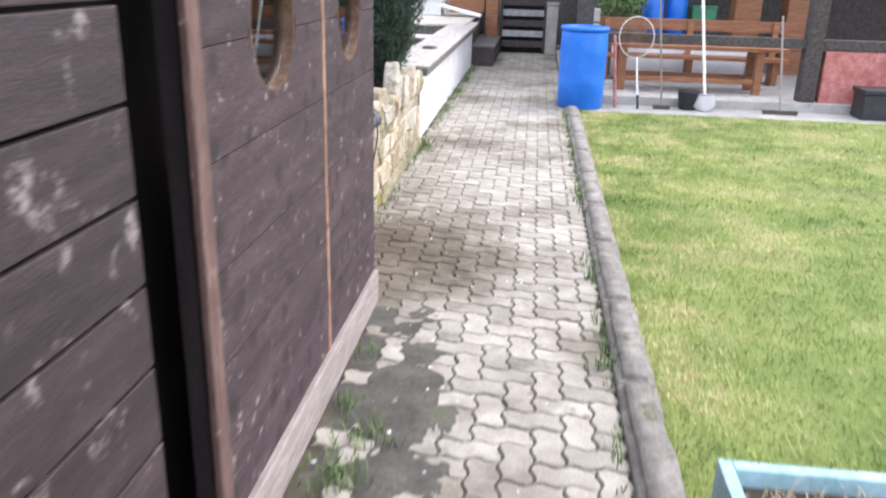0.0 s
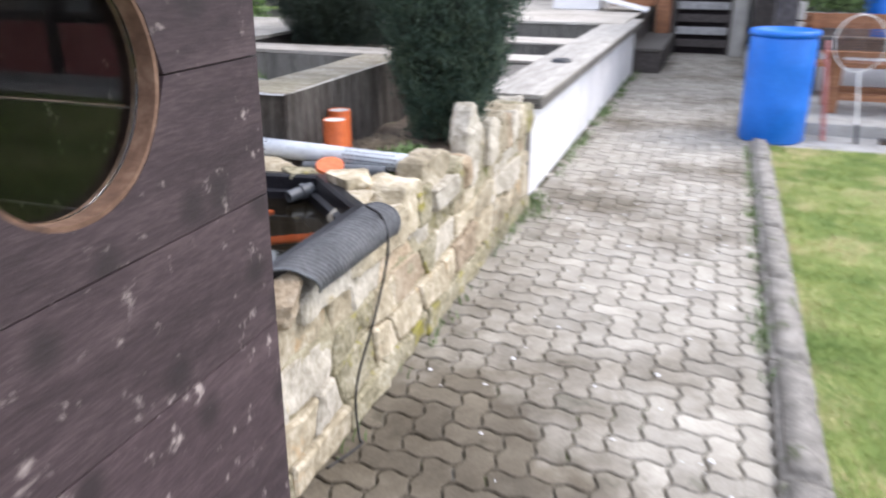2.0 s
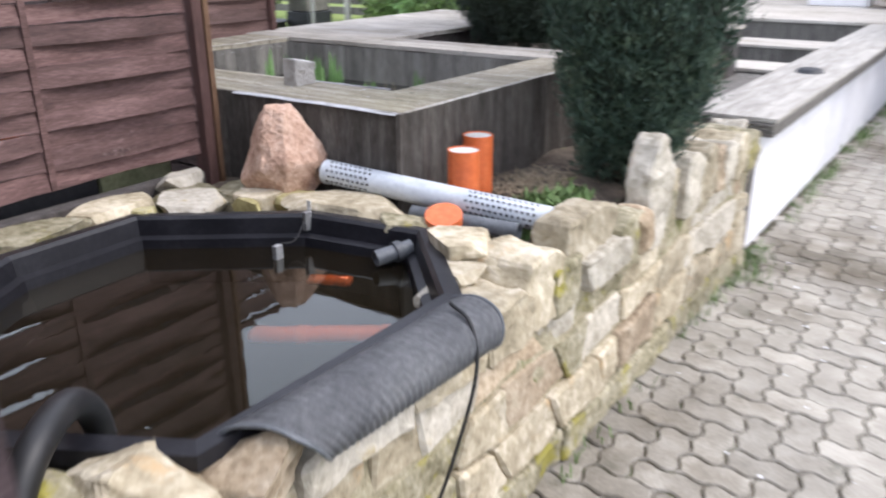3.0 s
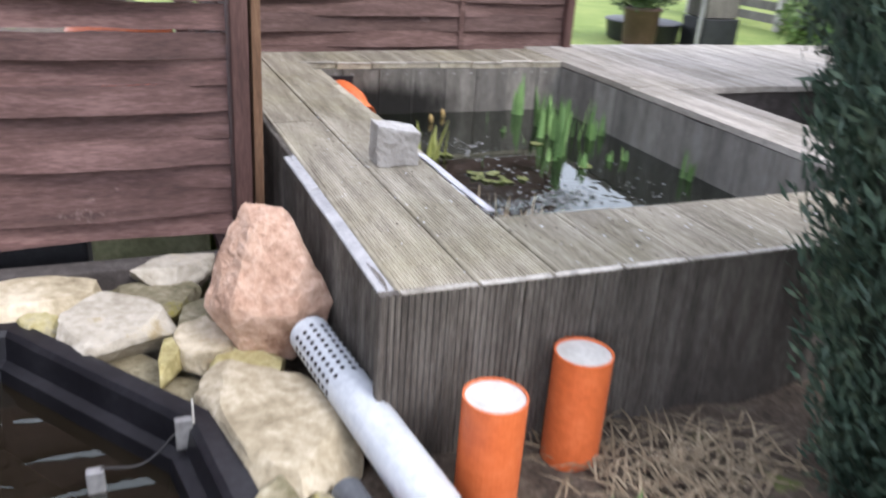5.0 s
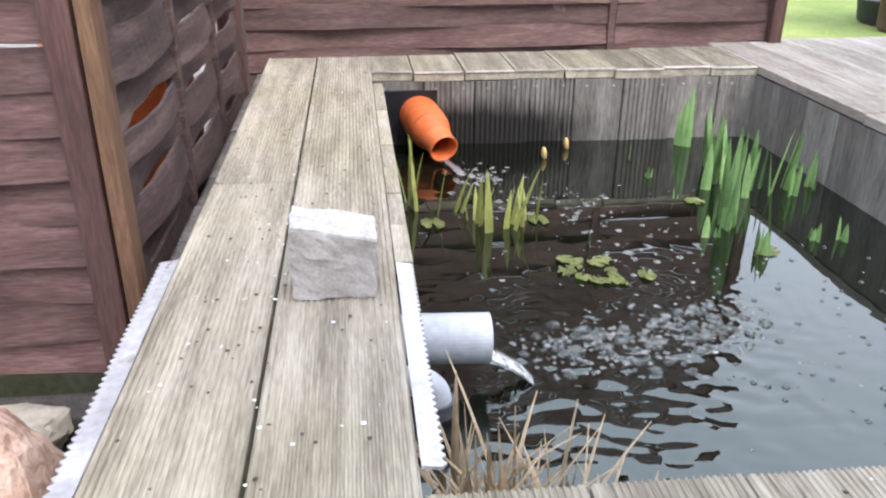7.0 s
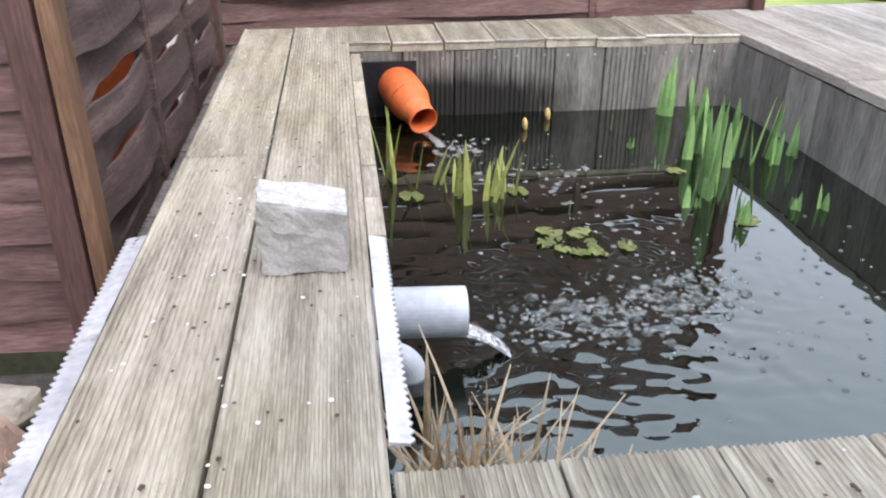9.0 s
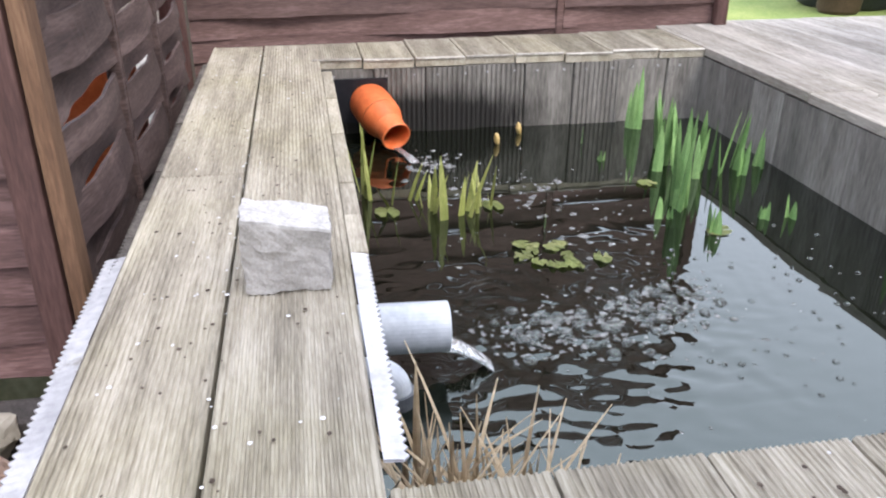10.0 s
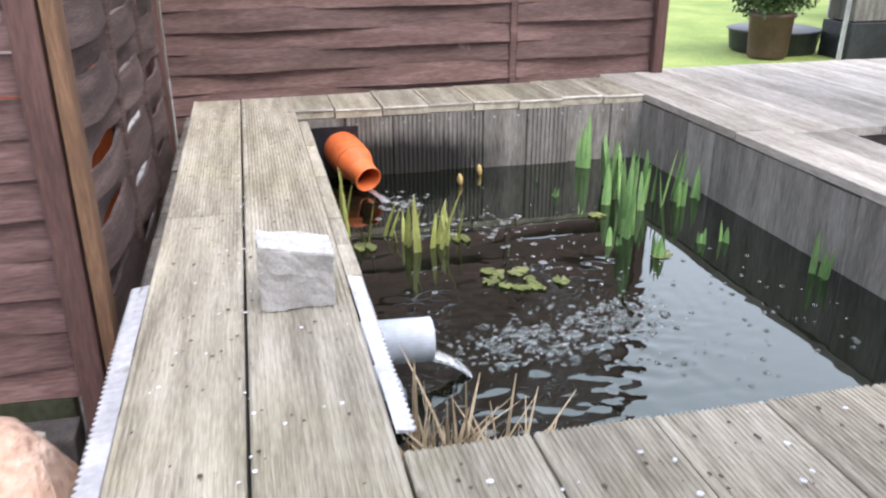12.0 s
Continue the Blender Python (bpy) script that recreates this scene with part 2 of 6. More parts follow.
M_lawn = surface("lawn_soil", (0.095, 0.15, 0.03), (0.155, 0.21, 0.05), (0.23, 0.265, 0.08), 1.5, 40, 1.0, 0.6)
M_concrete = surface("pale_concrete", (0.27, 0.26, 0.24), (0.36, 0.35, 0.325), (0.45, 0.44, 0.41), 4, 70, 0.92, 0.4, None, (0.24, 0.23, 0.2), 3, 0.58, 0.05)
M_white = surface("white_render", (0.6, 0.6, 0.61), (0.7, 0.7, 0.71), (0.78, 0.78, 0.79), 3, 60, 0.9, 0.25, None, (0.6, 0.6, 0.57), 5, 0.63, 0.04)
M_soil = surface("garden_soil", (0.04, 0.03, 0.022), (0.085, 0.065, 0.048), (0.15, 0.12, 0.09), 12, 90, 1.0, 1.0, None, (0.1, 0.12, 0.03), 6, 0.6, depth=0.02)
M_liner = surface("black_pond_plastic", (0.006, 0.006, 0.008), (0.011, 0.011, 0.014), (0.02, 0.02, 0.024), 6, 60, 0.38, 0.15, None, (0.09, 0.09, 0.09), 10, 0.7)
M_liner.node_tree.nodes["Principled BSDF"].inputs["Specular IOR Level"].default_value = 0.32
M_rubber = surface("grey_black_mesh", (0.11, 0.114, 0.122), (0.165, 0.17, 0.18), (0.235, 0.238, 0.246), 7, 60, 0.7, 0.15, None, (0.13, 0.105, 0.075), 6, 0.66)
M_cable = surface("black_cable", (0.008, 0.008, 0.009), (0.013, 0.013, 0.014), (0.02, 0.02, 0.02), 20, 100, 0.5, 0)
M_greypipe = surface("light_grey_plastic_pipe", (0.42, 0.46, 0.5), (0.54, 0.58, 0.62), (0.63, 0.67, 0.7), 7, 60, 0.42, 0.1, None, (0.25, 0.25, 0.24), 9, 0.66, 0.04)
M_darkpipe = surface("dark_grey_plastic_pipe", (0.055, 0.06, 0.068), (0.09, 0.098, 0.108), (0.14, 0.15, 0.16), 7, 60, 0.45, 0.1)
M_orange = surface("orange_plastic_pipe", (0.56, 0.115, 0.03), (0.68, 0.155, 0.045), (0.76, 0.21, 0.075), 7, 60, 0.45, 0.1, None, (0.45, 0.13, 0.06), 9, 0.68, 0.05)
M_cream = surface("pale_pipe_filling", (0.5, 0.49, 0.45), (0.6, 0.59, 0.55), (0.7, 0.69, 0.65), 20, 100, 0.9, 0.5)
M_blue = surface("blue_plastic_drum", (0.0, 0.115, 0.5), (0.004, 0.145, 0.6), (0.02, 0.185, 0.68), 4, 60, 0.45, 0.08, None, (0.02, 0.12, 0.4), 6, 0.68, 0.05)
M_alu = surface("bright_serrated_foil", (0.45, 0.45, 0.47), (0.6, 0.6, 0.62), (0.74, 0.74, 0.76), 15, 80, 0.55, 0.4, None, (0.4, 0.39, 0.36), 14, 0.66, 0.0)
M_timber = surface("dark_old_timber", (0.035, 0.03, 0.028), (0.065, 0.056, 0.052), (0.11, 0.098, 0.092), 4, 40, 0.85, 0.6, (6, 6, 6), None, 9, 0.6, 0.15)
M_bench = surface("orange_brown_varnished_wood", (0.16, 0.06, 0.028), (0.27, 0.115, 0.05), (0.36, 0.17, 0.085), 4, 40, 0.55, 0.3, (1, 9, 9), None, 9, 0.6, 0.12)
M_brick = surface("red_painted_masonry", (0.3, 0.09, 0.08), (0.42, 0.15, 0.135), (0.5, 0.24, 0.22), 9, 50, 0.9, 0.6, None, (0.6, 0.42, 0.4), 14, 0.62, 0.1)
M_black = surface("black_plastic", (0.012, 0.013, 0.016), (0.02, 0.022, 0.026), (0.035, 0.038, 0.042), 8, 60, 0.5, 0.1)
M_steel = surface("worn_grey_metal", (0.25, 0.25, 0.25), (0.38, 0.38, 0.38), (0.5, 0.5, 0.5), 9, 80, 0.45, 0.2, metal=0.6)
M_plaster = surface("grey_house_plaster", (0.2, 0.19, 0.18), (0.28, 0.27, 0.25), (0.36, 0.35, 0.33), 2, 40, 0.95, 0.3)
M_leafdark = surface("dark_yew_needles", (0.013, 0.03, 0.021), (0.034, 0.063, 0.043), (0.085, 0.12, 0.078), 9, 30, 0.65, 0, vary=0.45)
# near-black stand-in for the shade deep inside conifers and bush
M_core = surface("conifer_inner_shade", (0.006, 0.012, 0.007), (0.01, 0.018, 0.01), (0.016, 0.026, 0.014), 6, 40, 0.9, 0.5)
M_bark = surface("brown_bark", (0.05, 0.035, 0.025), (0.09, 0.065, 0.048), (0.15, 0.115, 0.085), 8, 60, 0.95, 0.8, (6, 6, 1))
M_iris = surface("fresh_green_leaf", (0.1, 0.2, 0.06), (0.17, 0.31, 0.105), (0.27, 0.42, 0.16), 6, 60, 0.5, 0.1, (6, 6, 1), None, 9, 0.6, 0.25)
M_straw = surface("dry_straw", (0.4, 0.3, 0.17), (0.56, 0.44, 0.28), (0.7, 0.58, 0.4), 8, 60, 0.85, 0.1, None, None, 9, 0.6, 0.25, island=True)
M_straw_old = surface("weathered_straw", (0.16, 0.12, 0.075), (0.28, 0.22, 0.145), (0.4, 0.33, 0.23), 8, 60, 0.9, 0.1, None, None, 9, 0.6, 0.3, island=True)
M_weed = surface("weed_green", (0.06, 0.11, 0.03), (0.11, 0.18, 0.055), (0.19, 0.27, 0.1), 8, 60, 0.7, 0.1, None, None, 9, 0.6, 0.3, island=True)
M_grass = surface("lawn_blades", (0.13, 0.205, 0.045), (0.325, 0.37, 0.11), (0.6, 0.57, 0.27), 2.2, 7, 0.75, 0, None, (0.62, 0.52, 0.29), 1.9, 0.5, 0.2, stain=(0.4, 0.56, 0.36), stain_scale=1.0, stain_at=0.45)
M_foam = surface("water_foam", (0.4, 0.41, 0.4), (0.6, 0.61, 0.6), (0.8, 0.81, 0.8), 40, 120, 0.3, 0.1)
fp = M_foam.node_tree.nodes["Principled BSDF"]
fp.inputs["Transmission Weight"].default_value = 0.75
fp.inputs["Roughness"].default_value = 0.12
fp.inputs["IOR"].default_value = 1.3
M_pad = surface("yellow_green_floating_leaf", (0.13, 0.17, 0.05), (0.25, 0.29, 0.1), (0.38, 0.39, 0.18), 12, 60, 0.5, 0.1)
M_foil_dull = surface("dull_grey_foil", (0.3, 0.3, 0.31), (0.4, 0.4, 0.41), (0.5, 0.5, 0.5), 15, 80, 0.6, 0.4, None, (0.25, 0.24, 0.22), 14, 0.62, 0.0)
M_reed = surface("yellow_green_reed", (0.17, 0.2, 0.045), (0.28, 0.31, 0.08), (0.4, 0.4, 0.14), 6, 60, 0.6, 0.1, (6, 6, 1), None, 9, 0.6, 0.25)
M_deck_pale = surface("bleached_grey_decking", (0.29, 0.265, 0.228), (0.455, 0.42, 0.37), (0.6, 0.565, 0.51), 2.2, 30, 0.8, 0.5,
                      (1, 9, 9), (0.3, 0.29, 0.26), 6, 0.62, 0.16, stain=(0.72, 0.71, 0.66), stain_scale=2.0, stain_at=0.46)
M_cap = surface("pale_grey_cap_board", (0.22, 0.205, 0.18), (0.35, 0.33, 0.295), (0.48, 0.455, 0.415), 3, 30, 0.8, 0.4, (9, 1, 9), (0.24, 0.23, 0.2), 6, 0.62, 0.12)
M_sky_blue = surface("pale_turquoise_paint", (0.2, 0.36, 0.4), (0.28, 0.45, 0.5), (0.38, 0.55, 0.6), 6, 40, 0.7, 0.3, None, (0.2, 0.17, 0.13), 8, 0.66)
M_silt = surface("damp_dark_silt", (0.05, 0.047, 0.037), (0.085, 0.08, 0.067), (0.14, 0.132, 0.11), 5, 60, 0.85, 0.6, None, (0.1, 0.11, 0.05), 5, 0.58)
M_bush = surface("mid_green_bush", (0.02, 0.042, 0.016), (0.038, 0.068, 0.026), (0.065, 0.1, 0.042), 5, 60, 0.65, 0, vary=0.4, island=True)
M_pot = surface("brown_plastic_pot", (0.05, 0.026, 0.019), (0.075, 0.042, 0.032), (0.11, 0.066, 0.05), 5, 60, 0.5, 0.1)
M_bud = surface("dry_yellow_bud", (0.3, 0.2, 0.06), (0.45, 0.32, 0.12), (0.6, 0.45, 0.2), 20, 80, 0.8, 0.1)
M_endgrain = surface("bleached_end_grain", (0.26, 0.24, 0.2), (0.45, 0.42, 0.37), (0.66, 0.63, 0.57), 14, 90, 0.9, 0.5, None, (0.14, 0.13, 0.11), 22, 0.6, 0.3)
M_palegreen = surface("pale_green_board", (0.16, 0.17, 0.09), (0.25, 0.265, 0.15), (0.34, 0.355, 0.22), 6, 60, 0.85, 0.2)
M_green = surface("green_plastic", (0.02, 0.12, 0.06), (0.03, 0.18, 0.09), (0.05, 0.24, 0.13), 6, 60, 0.5, 0.1)


def water_material(name, tint, trans, wave_scale, strength, ior=1.33):
    m, n, l, p = nodes_of(name)
    p.inputs["Base Color"].default_value = (*tint, 1)
    p.inputs["Roughness"].default_value = 0.02
    p.inputs["IOR"].default_value = ior
    p.inputs["Transmission Weight"].default_value = trans
    p.inputs["Specular Tint"].default_value = (0.84, 1.0, 0.93, 1)
    co = n.new("ShaderNodeTexCoord").outputs["Object"]
    f = noise_tex(n, l, co, wave_scale, 2, (1, 1.6, 1))
    b = n.new("ShaderNodeBump")
    b.inputs["Strength"].default_value, b.inputs["Distance"].default_value = strength, 0.01
    l.new(f, b.inputs["Height"])
    l.new(b.outputs[0], p.inputs["Normal"])
    return m


M_water = water_material("dark_pond_water", (0.005, 0.006, 0.0035), 0.05, 6, 0.02, 1.9)
M_water_s = water_material("brown_pond_water", (0.24, 0.18, 0.1), 0.97, 7, 0.04, 1.5)
M_spout = water_material("running_water", (0.93, 0.95, 0.96), 0.9, 60, 0.8)
M_bubble = water_material("clear_bubble", (0.75, 0.78, 0.77), 0.93, 40, 0.2, 1.25)
M_glass, gn, gl, gp = nodes_of("porthole_glass")
gp.inputs["Base Color"].default_value = (0.75, 0.8, 0.78, 1)
gp.inputs["Roughness"].default_value = 0.01
gp.inputs["Transmission Weight"].default_value = 1.0
gp.inputs["IOR"].default_value = 1.3

# ---- building tools ----


def full(ob):
    if ob.parent:
        return full(ob.parent) @ ob.matrix_parent_inverse @ ob.matrix_basis
    return ob.matrix_basis


def thing(name, loc, label, category, group="", kind="", rz=0):
    ob = new(name)
    ob.matrix_basis = pose(*loc, 0, 0, rz)
    ob.empty_display_size = 0.1
    return tagged(ob, label, category, group, kind)


def part(name, bm, material, parent=None, label="", world=True, smooth=False, category="", group="", kind=""):
    """Links a bmesh as one mesh object; its numbers are in the world's metres unless world is off."""
    me = bpy.data.meshes.new(name)
    if smooth:
        for f in bm.faces:
            f.smooth = True
    bm.to_mesh(me)
    bm.free()
    me.materials.append(material)
    ob = new(name, me)
    if parent:
        ob.parent = parent
        if world:
            ob.matrix_parent_inverse = full(parent).inverted()
    return tagged(ob, label, category, group, kind)


def piece(name, me, m, parent):
    """One more object on a shared mesh, at the world pose m, under parent."""
    ob = new(name, me)
    ob.parent = parent
    ob.matrix_parent_inverse = full(parent).inverted()
    ob.matrix_basis = m
    return ob


def box(bm, x0, x1, y0, y1, z0, z1, bevel=0.0, m=None):
    g = bmesh.ops.create_cube(bm, size=1)
    vs = g["verts"]
    for v in vs:
        v.co = Vector((x0 + (v.co.x + 0.5) * (x1 - x0), y0 + (v.co.y + 0.5) * (y1 - y0), z0 + (v.co.z + 0.5) * (z1 - z0)))
    if m is not None:
        for v in vs:
            v.co = m @ v.co
    if bevel:
        es = list({e for v in vs for e in v.link_edges})
        bmesh.ops.bevel(bm, geom=es, offset=bevel, segments=2, affect="EDGES", profile=0.6)
    return bm


def boxed(*a, **k):
    return box(bmesh.new(), *a, **k)


def rod(bm, p0, p1, r0, r1=None, seg=16, caps=True):
    p0, p1 = Vector(p0), Vector(p1)
    d = p1 - p0
    g = bmesh.ops.create_cone(bm, cap_ends=caps, segments=seg, radius1=r0, radius2=r0 if r1 is None else r1, depth=d.length)
    m = Matrix.Translation((p0 + p1) / 2) @ d.to_track_quat("Z", "Y").to_matrix().to_4x4()
    for v in g["verts"]:
        v.co = m @ v.co
    return bm


def pipe(bm, p0, p1, r, wall=0.004, seg=28):
    """An open pipe with a wall."""
    p0, p1 = Vector(p0), Vector(p1)
    q = (p1 - p0).to_track_quat("Z", "Y")
    rings = []
    for p, rr in ((p0, r - wall), (p0, r), (p1, r), (p1, r - wall)):
        rings.append([bm.verts.new(p + q @ Vector((rr * math.cos(2 * math.pi * i / seg), rr * math.sin(2 * math.pi * i / seg), 0))) for i in range(seg)])
    for a, b in zip(rings, rings[1:] + rings[:1]):
        for i in range(seg):
            bm.faces.new((a[i], a[(i + 1) % seg], b[(i + 1) % seg], b[i]))
    return bm


def tube(bm, pts, r, seg=10, r_end=None):
    pts = [Vector(p) for p in pts]
    rings = []
    for i, p in enumerate(pts):
        d = (pts[min(i + 1, len(pts) - 1)] - pts[max(i - 1, 0)]).normalized()
        q = d.to_track_quat("Z", "Y")
        rr = r if r_end is None else r + (r_end - r) * i / (len(pts) - 1)
        rings.append([bm.verts.new(p + q @ Vector((rr * math.cos(2 * math.pi * k / seg), rr * math.sin(2 * math.pi * k / seg), 0))) for k in range(seg)])
    for a, b in zip(rings, rings[1:]):
        for k in range(seg):
            bm.faces.new((a[k], a[(k + 1) % seg], b[(k + 1) % seg], b[k]))
    bm.faces.new(rings[0][::-1])
    bm.faces.new(rings[-1])
    return bm


def curve_pts(ctrl, n=8):
    """A smooth line through control points."""
    c = [Vector(p) for p in ctrl]
    c = [c[0] * 2 - c[1]] + c + [c[-1] * 2 - c[-2]]
    out = []
    for i in range(1, len(c) - 2):
        for k in range(n):
            t = k / n
            out.append(0.5 * ((2 * c[i]) + (c[i + 1] - c[i - 1]) * t + (2 * c[i - 1] - 5 * c[i] + 4 * c[i + 1] - c[i + 2]) * t * t
                              + (3 * c[i] - c[i - 1] - 3 * c[i + 1] + c[i + 2]) * t ** 3))
    out.append(c[-2])
    return out


def stone(rnd, sx, sy, sz, n=16, power=3.0, bevel=0.1, m=None, rough=0.03):
    """An angular stone: the hull of scattered points in a rounded block, with broken edges."""
    bm = bmesh.new()
    for _ in range(n):
        v = Vector([rnd.uniform(-1, 1) for _ in range(3)])
        s = (abs(v.x) ** power + abs(v.y) ** power + abs(v.z) ** power) ** (1 / power)
        v = v / max(s, 1e-3) * rnd.uniform(0.86, 1.0)
        bm.verts.new((v.x * sx / 2, v.y * sy / 2, v.z * sz / 2))
    bmesh.ops.convex_hull(bm, input=bm.verts)
    loose = [v for v in bm.verts if not v.link_faces]
    bmesh.ops.delete(bm, geom=loose, context="VERTS")
    bmesh.ops.dissolve_limit(bm, angle_limit=radians(12), verts=bm.verts, edges=bm.edges)
    bmesh.ops.bevel(bm, geom=list(bm.edges), offset=bevel * min(sx, sy, sz), segments=2, affect="EDGES", profile=0.6)
    bmesh.ops.triangulate(bm, faces=bm.faces)
    sd = Vector((rnd.uniform(0, 99), rnd.uniform(0, 99), 0))
    for v in bm.verts:
        v.co += v.normal * noise.noise(v.co * 14 + sd) * rough
    if m is not None:
        bmesh.ops.transform(bm, matrix=m, verts=bm.verts)
    return bm


def grooved(length, width, thick, ribs=19, groove=0.0022):
    """A decking board along x from 0, centred on y, its top at z 0, with ribs along it."""
    bm = bmesh.new()
    prof = [(-width / 2, -thick), (-width / 2, -0.003), (-width / 2 + 0.003, 0)]
    w = width - 0.014
    for i in range(ribs):
        a = -w / 2 + w * i / ribs
        s = w / ribs
        prof += [(a + 0.15 * s, 0), (a + 0.32 * s, -groove), (a + 0.68 * s, -groove), (a + 0.85 * s, 0)]
    prof += [(width / 2 - 0.003, 0), (width / 2, -0.003), (width / 2, -thick)]
    n = max(1, int(length / 0.25))
    rows = [[bm.verts.new((length * k / n, y, z)) for y, z in prof] for k in range(n + 1)]
    for a, b in zip(rows, rows[1:]):
        for i in range(len(prof) - 1):
            bm.faces.new((a[i], b[i], b[i + 1], a[i + 1]))
        bm.faces.new((a[-1], b[-1], b[0], a[0]))
    bm.faces.new(rows[0])
    bm.faces.new(rows[-1][::-1])
    return bm


def mesh_of(name, bm, material, smooth=False):
    me = bpy.data.meshes.new(name)
    for f in bm.faces:
        f.smooth = smooth
    bm.to_mesh(me)
    bm.free()
    me.materials.append(material)
    return me


def soup(name, verts, faces, material, parent=None, label="", category="", kind="stuff"):
    me = bpy.data.meshes.new(name)
    me.from_pydata(verts, [], faces)
    me.materials.append(material)
    ob = new(name, me)
    if parent:
        ob.parent = parent
        ob.matrix_parent_inverse = full(parent).inverted()
    return tagged(ob, label, category, "", kind)

# ---- setting ----
rng = random.Random(7)
ground = part("ground", boxed(-60, 60, -40, 90, -0.4, -0.06), M_soil, None, "dark bare earth below paving and lawn", category="ground", kind="structure")

# the path's bed, kerb, lawn and concrete apron
path_bed = part("pavement_bed", boxed(-1.3, 0.44, -3, 17.4, -0.1, -0.012), M_sand, None, "dark sandy joints of the paved path", category="pavement", kind="structure")
lawn = part("lawn_ground", boxed(0.56, 14, -3, 9.72, -0.1, 0.0), M_lawn, None, "short yellow-green lawn beside the paved path", category="lawn", kind="structure")
apron = part("concrete_strip", boxed(0.44, 14, 9.7, 10.36, -0.1, 0.0, bevel=0.01), M_concrete, None, "pale concrete strip between lawn and covered patio", category="pavement", kind="structure")
patio = part("patio_slab", boxed(0.44, 14, 10.36, 17.4, -0.1, 0.11, bevel=0.012), M_concrete, None, "raised pale concrete patio floor with a step edge", category="floor", kind="structure")

kerb = thing("kerb", (0.5, 3, 0), "dark grey rough kerb stones edging the lawn", "kerb", kind="structure")
y = -2.6
while y < 9.6:
    ln = rng.uniform(0.85, 1.0)
    bm = boxed(0.425, 0.58, y, y + ln - 0.012, -0.1, 0.055)
    bmesh.ops.subdivide_edges(bm, edges=[e for e in bm.edges if abs(e.verts[0].co.y - e.verts[1].co.y) > 0.1], cuts=9)
    bmesh.ops.bevel(bm, geom=[e for e in bm.edges if min(v.co.z for v in e.verts) > 0.04], offset=0.028, segments=3, affect="EDGES")
    for v in bm.verts:
        v.co.x += 0.012 * noise.noise(v.co * 5)
        v.co.z += 0.01 * noise.noise(v.co * 7)
    part("kerb_stone", bm, M_kerb, kerb, smooth=True)
    y += ln

# back ground behind the low wall, and the far lawn behind the fence
bed_soil = bmesh.new()
bmesh.ops.create_grid(bed_soil, x_segments=50, y_segments=60, size=0.5)
for v in bed_soil.verts:
    v.co = Vector((-1.89 + v.co.x * 1.5, 5.45 + v.co.y * 3.7, 0))
    v.co.z = 0.685 + 0.03 * noise.noise(v.co * 4) + 0.012 * noise.noise(v.co * 17)
    if v.co.y < 5.14 and v.co.y > 3.7:
        v.co.z -= 0.42 * min(1.0, (5.14 - v.co.y) / 0.05)
part("bed_soil", bed_soil, M_soil, None, "dark garden soil between pond and low wall", smooth=True, category="soil", kind="structure")
yard = part("yard_paving", boxed(-7, -2.62, -2, 5.15, -0.06, 0.56), M_kerb, None, "dark grey paving behind the fence", category="pavement", kind="structure")
far_lawn = part("far_lawn", boxed(-40, -4.1, 5.2, 60, -0.06, 0.55), M_lawn, None, "bright green lawn beyond the fence", category="lawn", kind="structure")

# ---- shed ----
shed = thing("shed", (-1.6, 1.5, 0), "dark brown stained wooden shed with round portholes beside the path", "shed")
part("sill_beam", boxed(-0.86, -0.706, 1.567, 3.548, 0.0, 0.17, bevel=0.006), M_trimgrey, shed, "pale grey wooden sill")
WINDOWS = ((2.11, 1.455, 0.195), (3.06, 1.44, 0.192))
zs = [0.172, 0.4, 0.64, 0.89, 1.165, 1.43, 1.7, 1.97, 2.25]


def wall_boards(y0, y1, name):
    for a, b in zip(zs, zs[1:]):
        bm = bmesh.new()
        n = int((y1 - y0) / 0.03)
        # outline above and below with half-round cuts where a porthole passes
        lo, hi = [], []
        for i in range(n + 1):
            yy = y0 + (y1 - y0) * i / n
            l0, h0 = a + 0.0016, b - 0.0016
            for wy, wz, r in WINDOWS:
                if abs(yy - wy) < r:
                    h = math.sqrt(r * r - (yy - wy) ** 2)
                    if wz - h < h0 and wz + h > l0:
                        if wz + h >= h0 and wz - h > l0:
                            h0 = wz - h
                        elif wz - h <= l0 and wz + h < h0:
                            l0 = wz + h
                        elif wz - h <= l0 and wz + h >= h0:
                            l0 = h0
            lo.append((yy, l0))
            hi.append((yy, max(h0, l0)))
        vs = []
        for (yy, l0), (_, h0) in zip(lo, hi):
            vs.append([bm.verts.new((x, yy, z)) for x, z in ((-0.726, l0), (-0.726, h0), (-0.75, h0), (-0.75, l0))])
        for p, q in zip(vs, vs[1:]):
            if p[1].co.z - p[0].co.z < 1e-4 and q[1].co.z - q[0].co.z < 1e-4:
                continue
            for i in range(4):
                j = (i + 1) % 4
                bm.faces.new((p[i], p[j], q[j], q[i]))
        bm.faces.new(vs[0])
        bm.faces.new(vs[-1][::-1])
        part("board", bm, M_shed, shed)


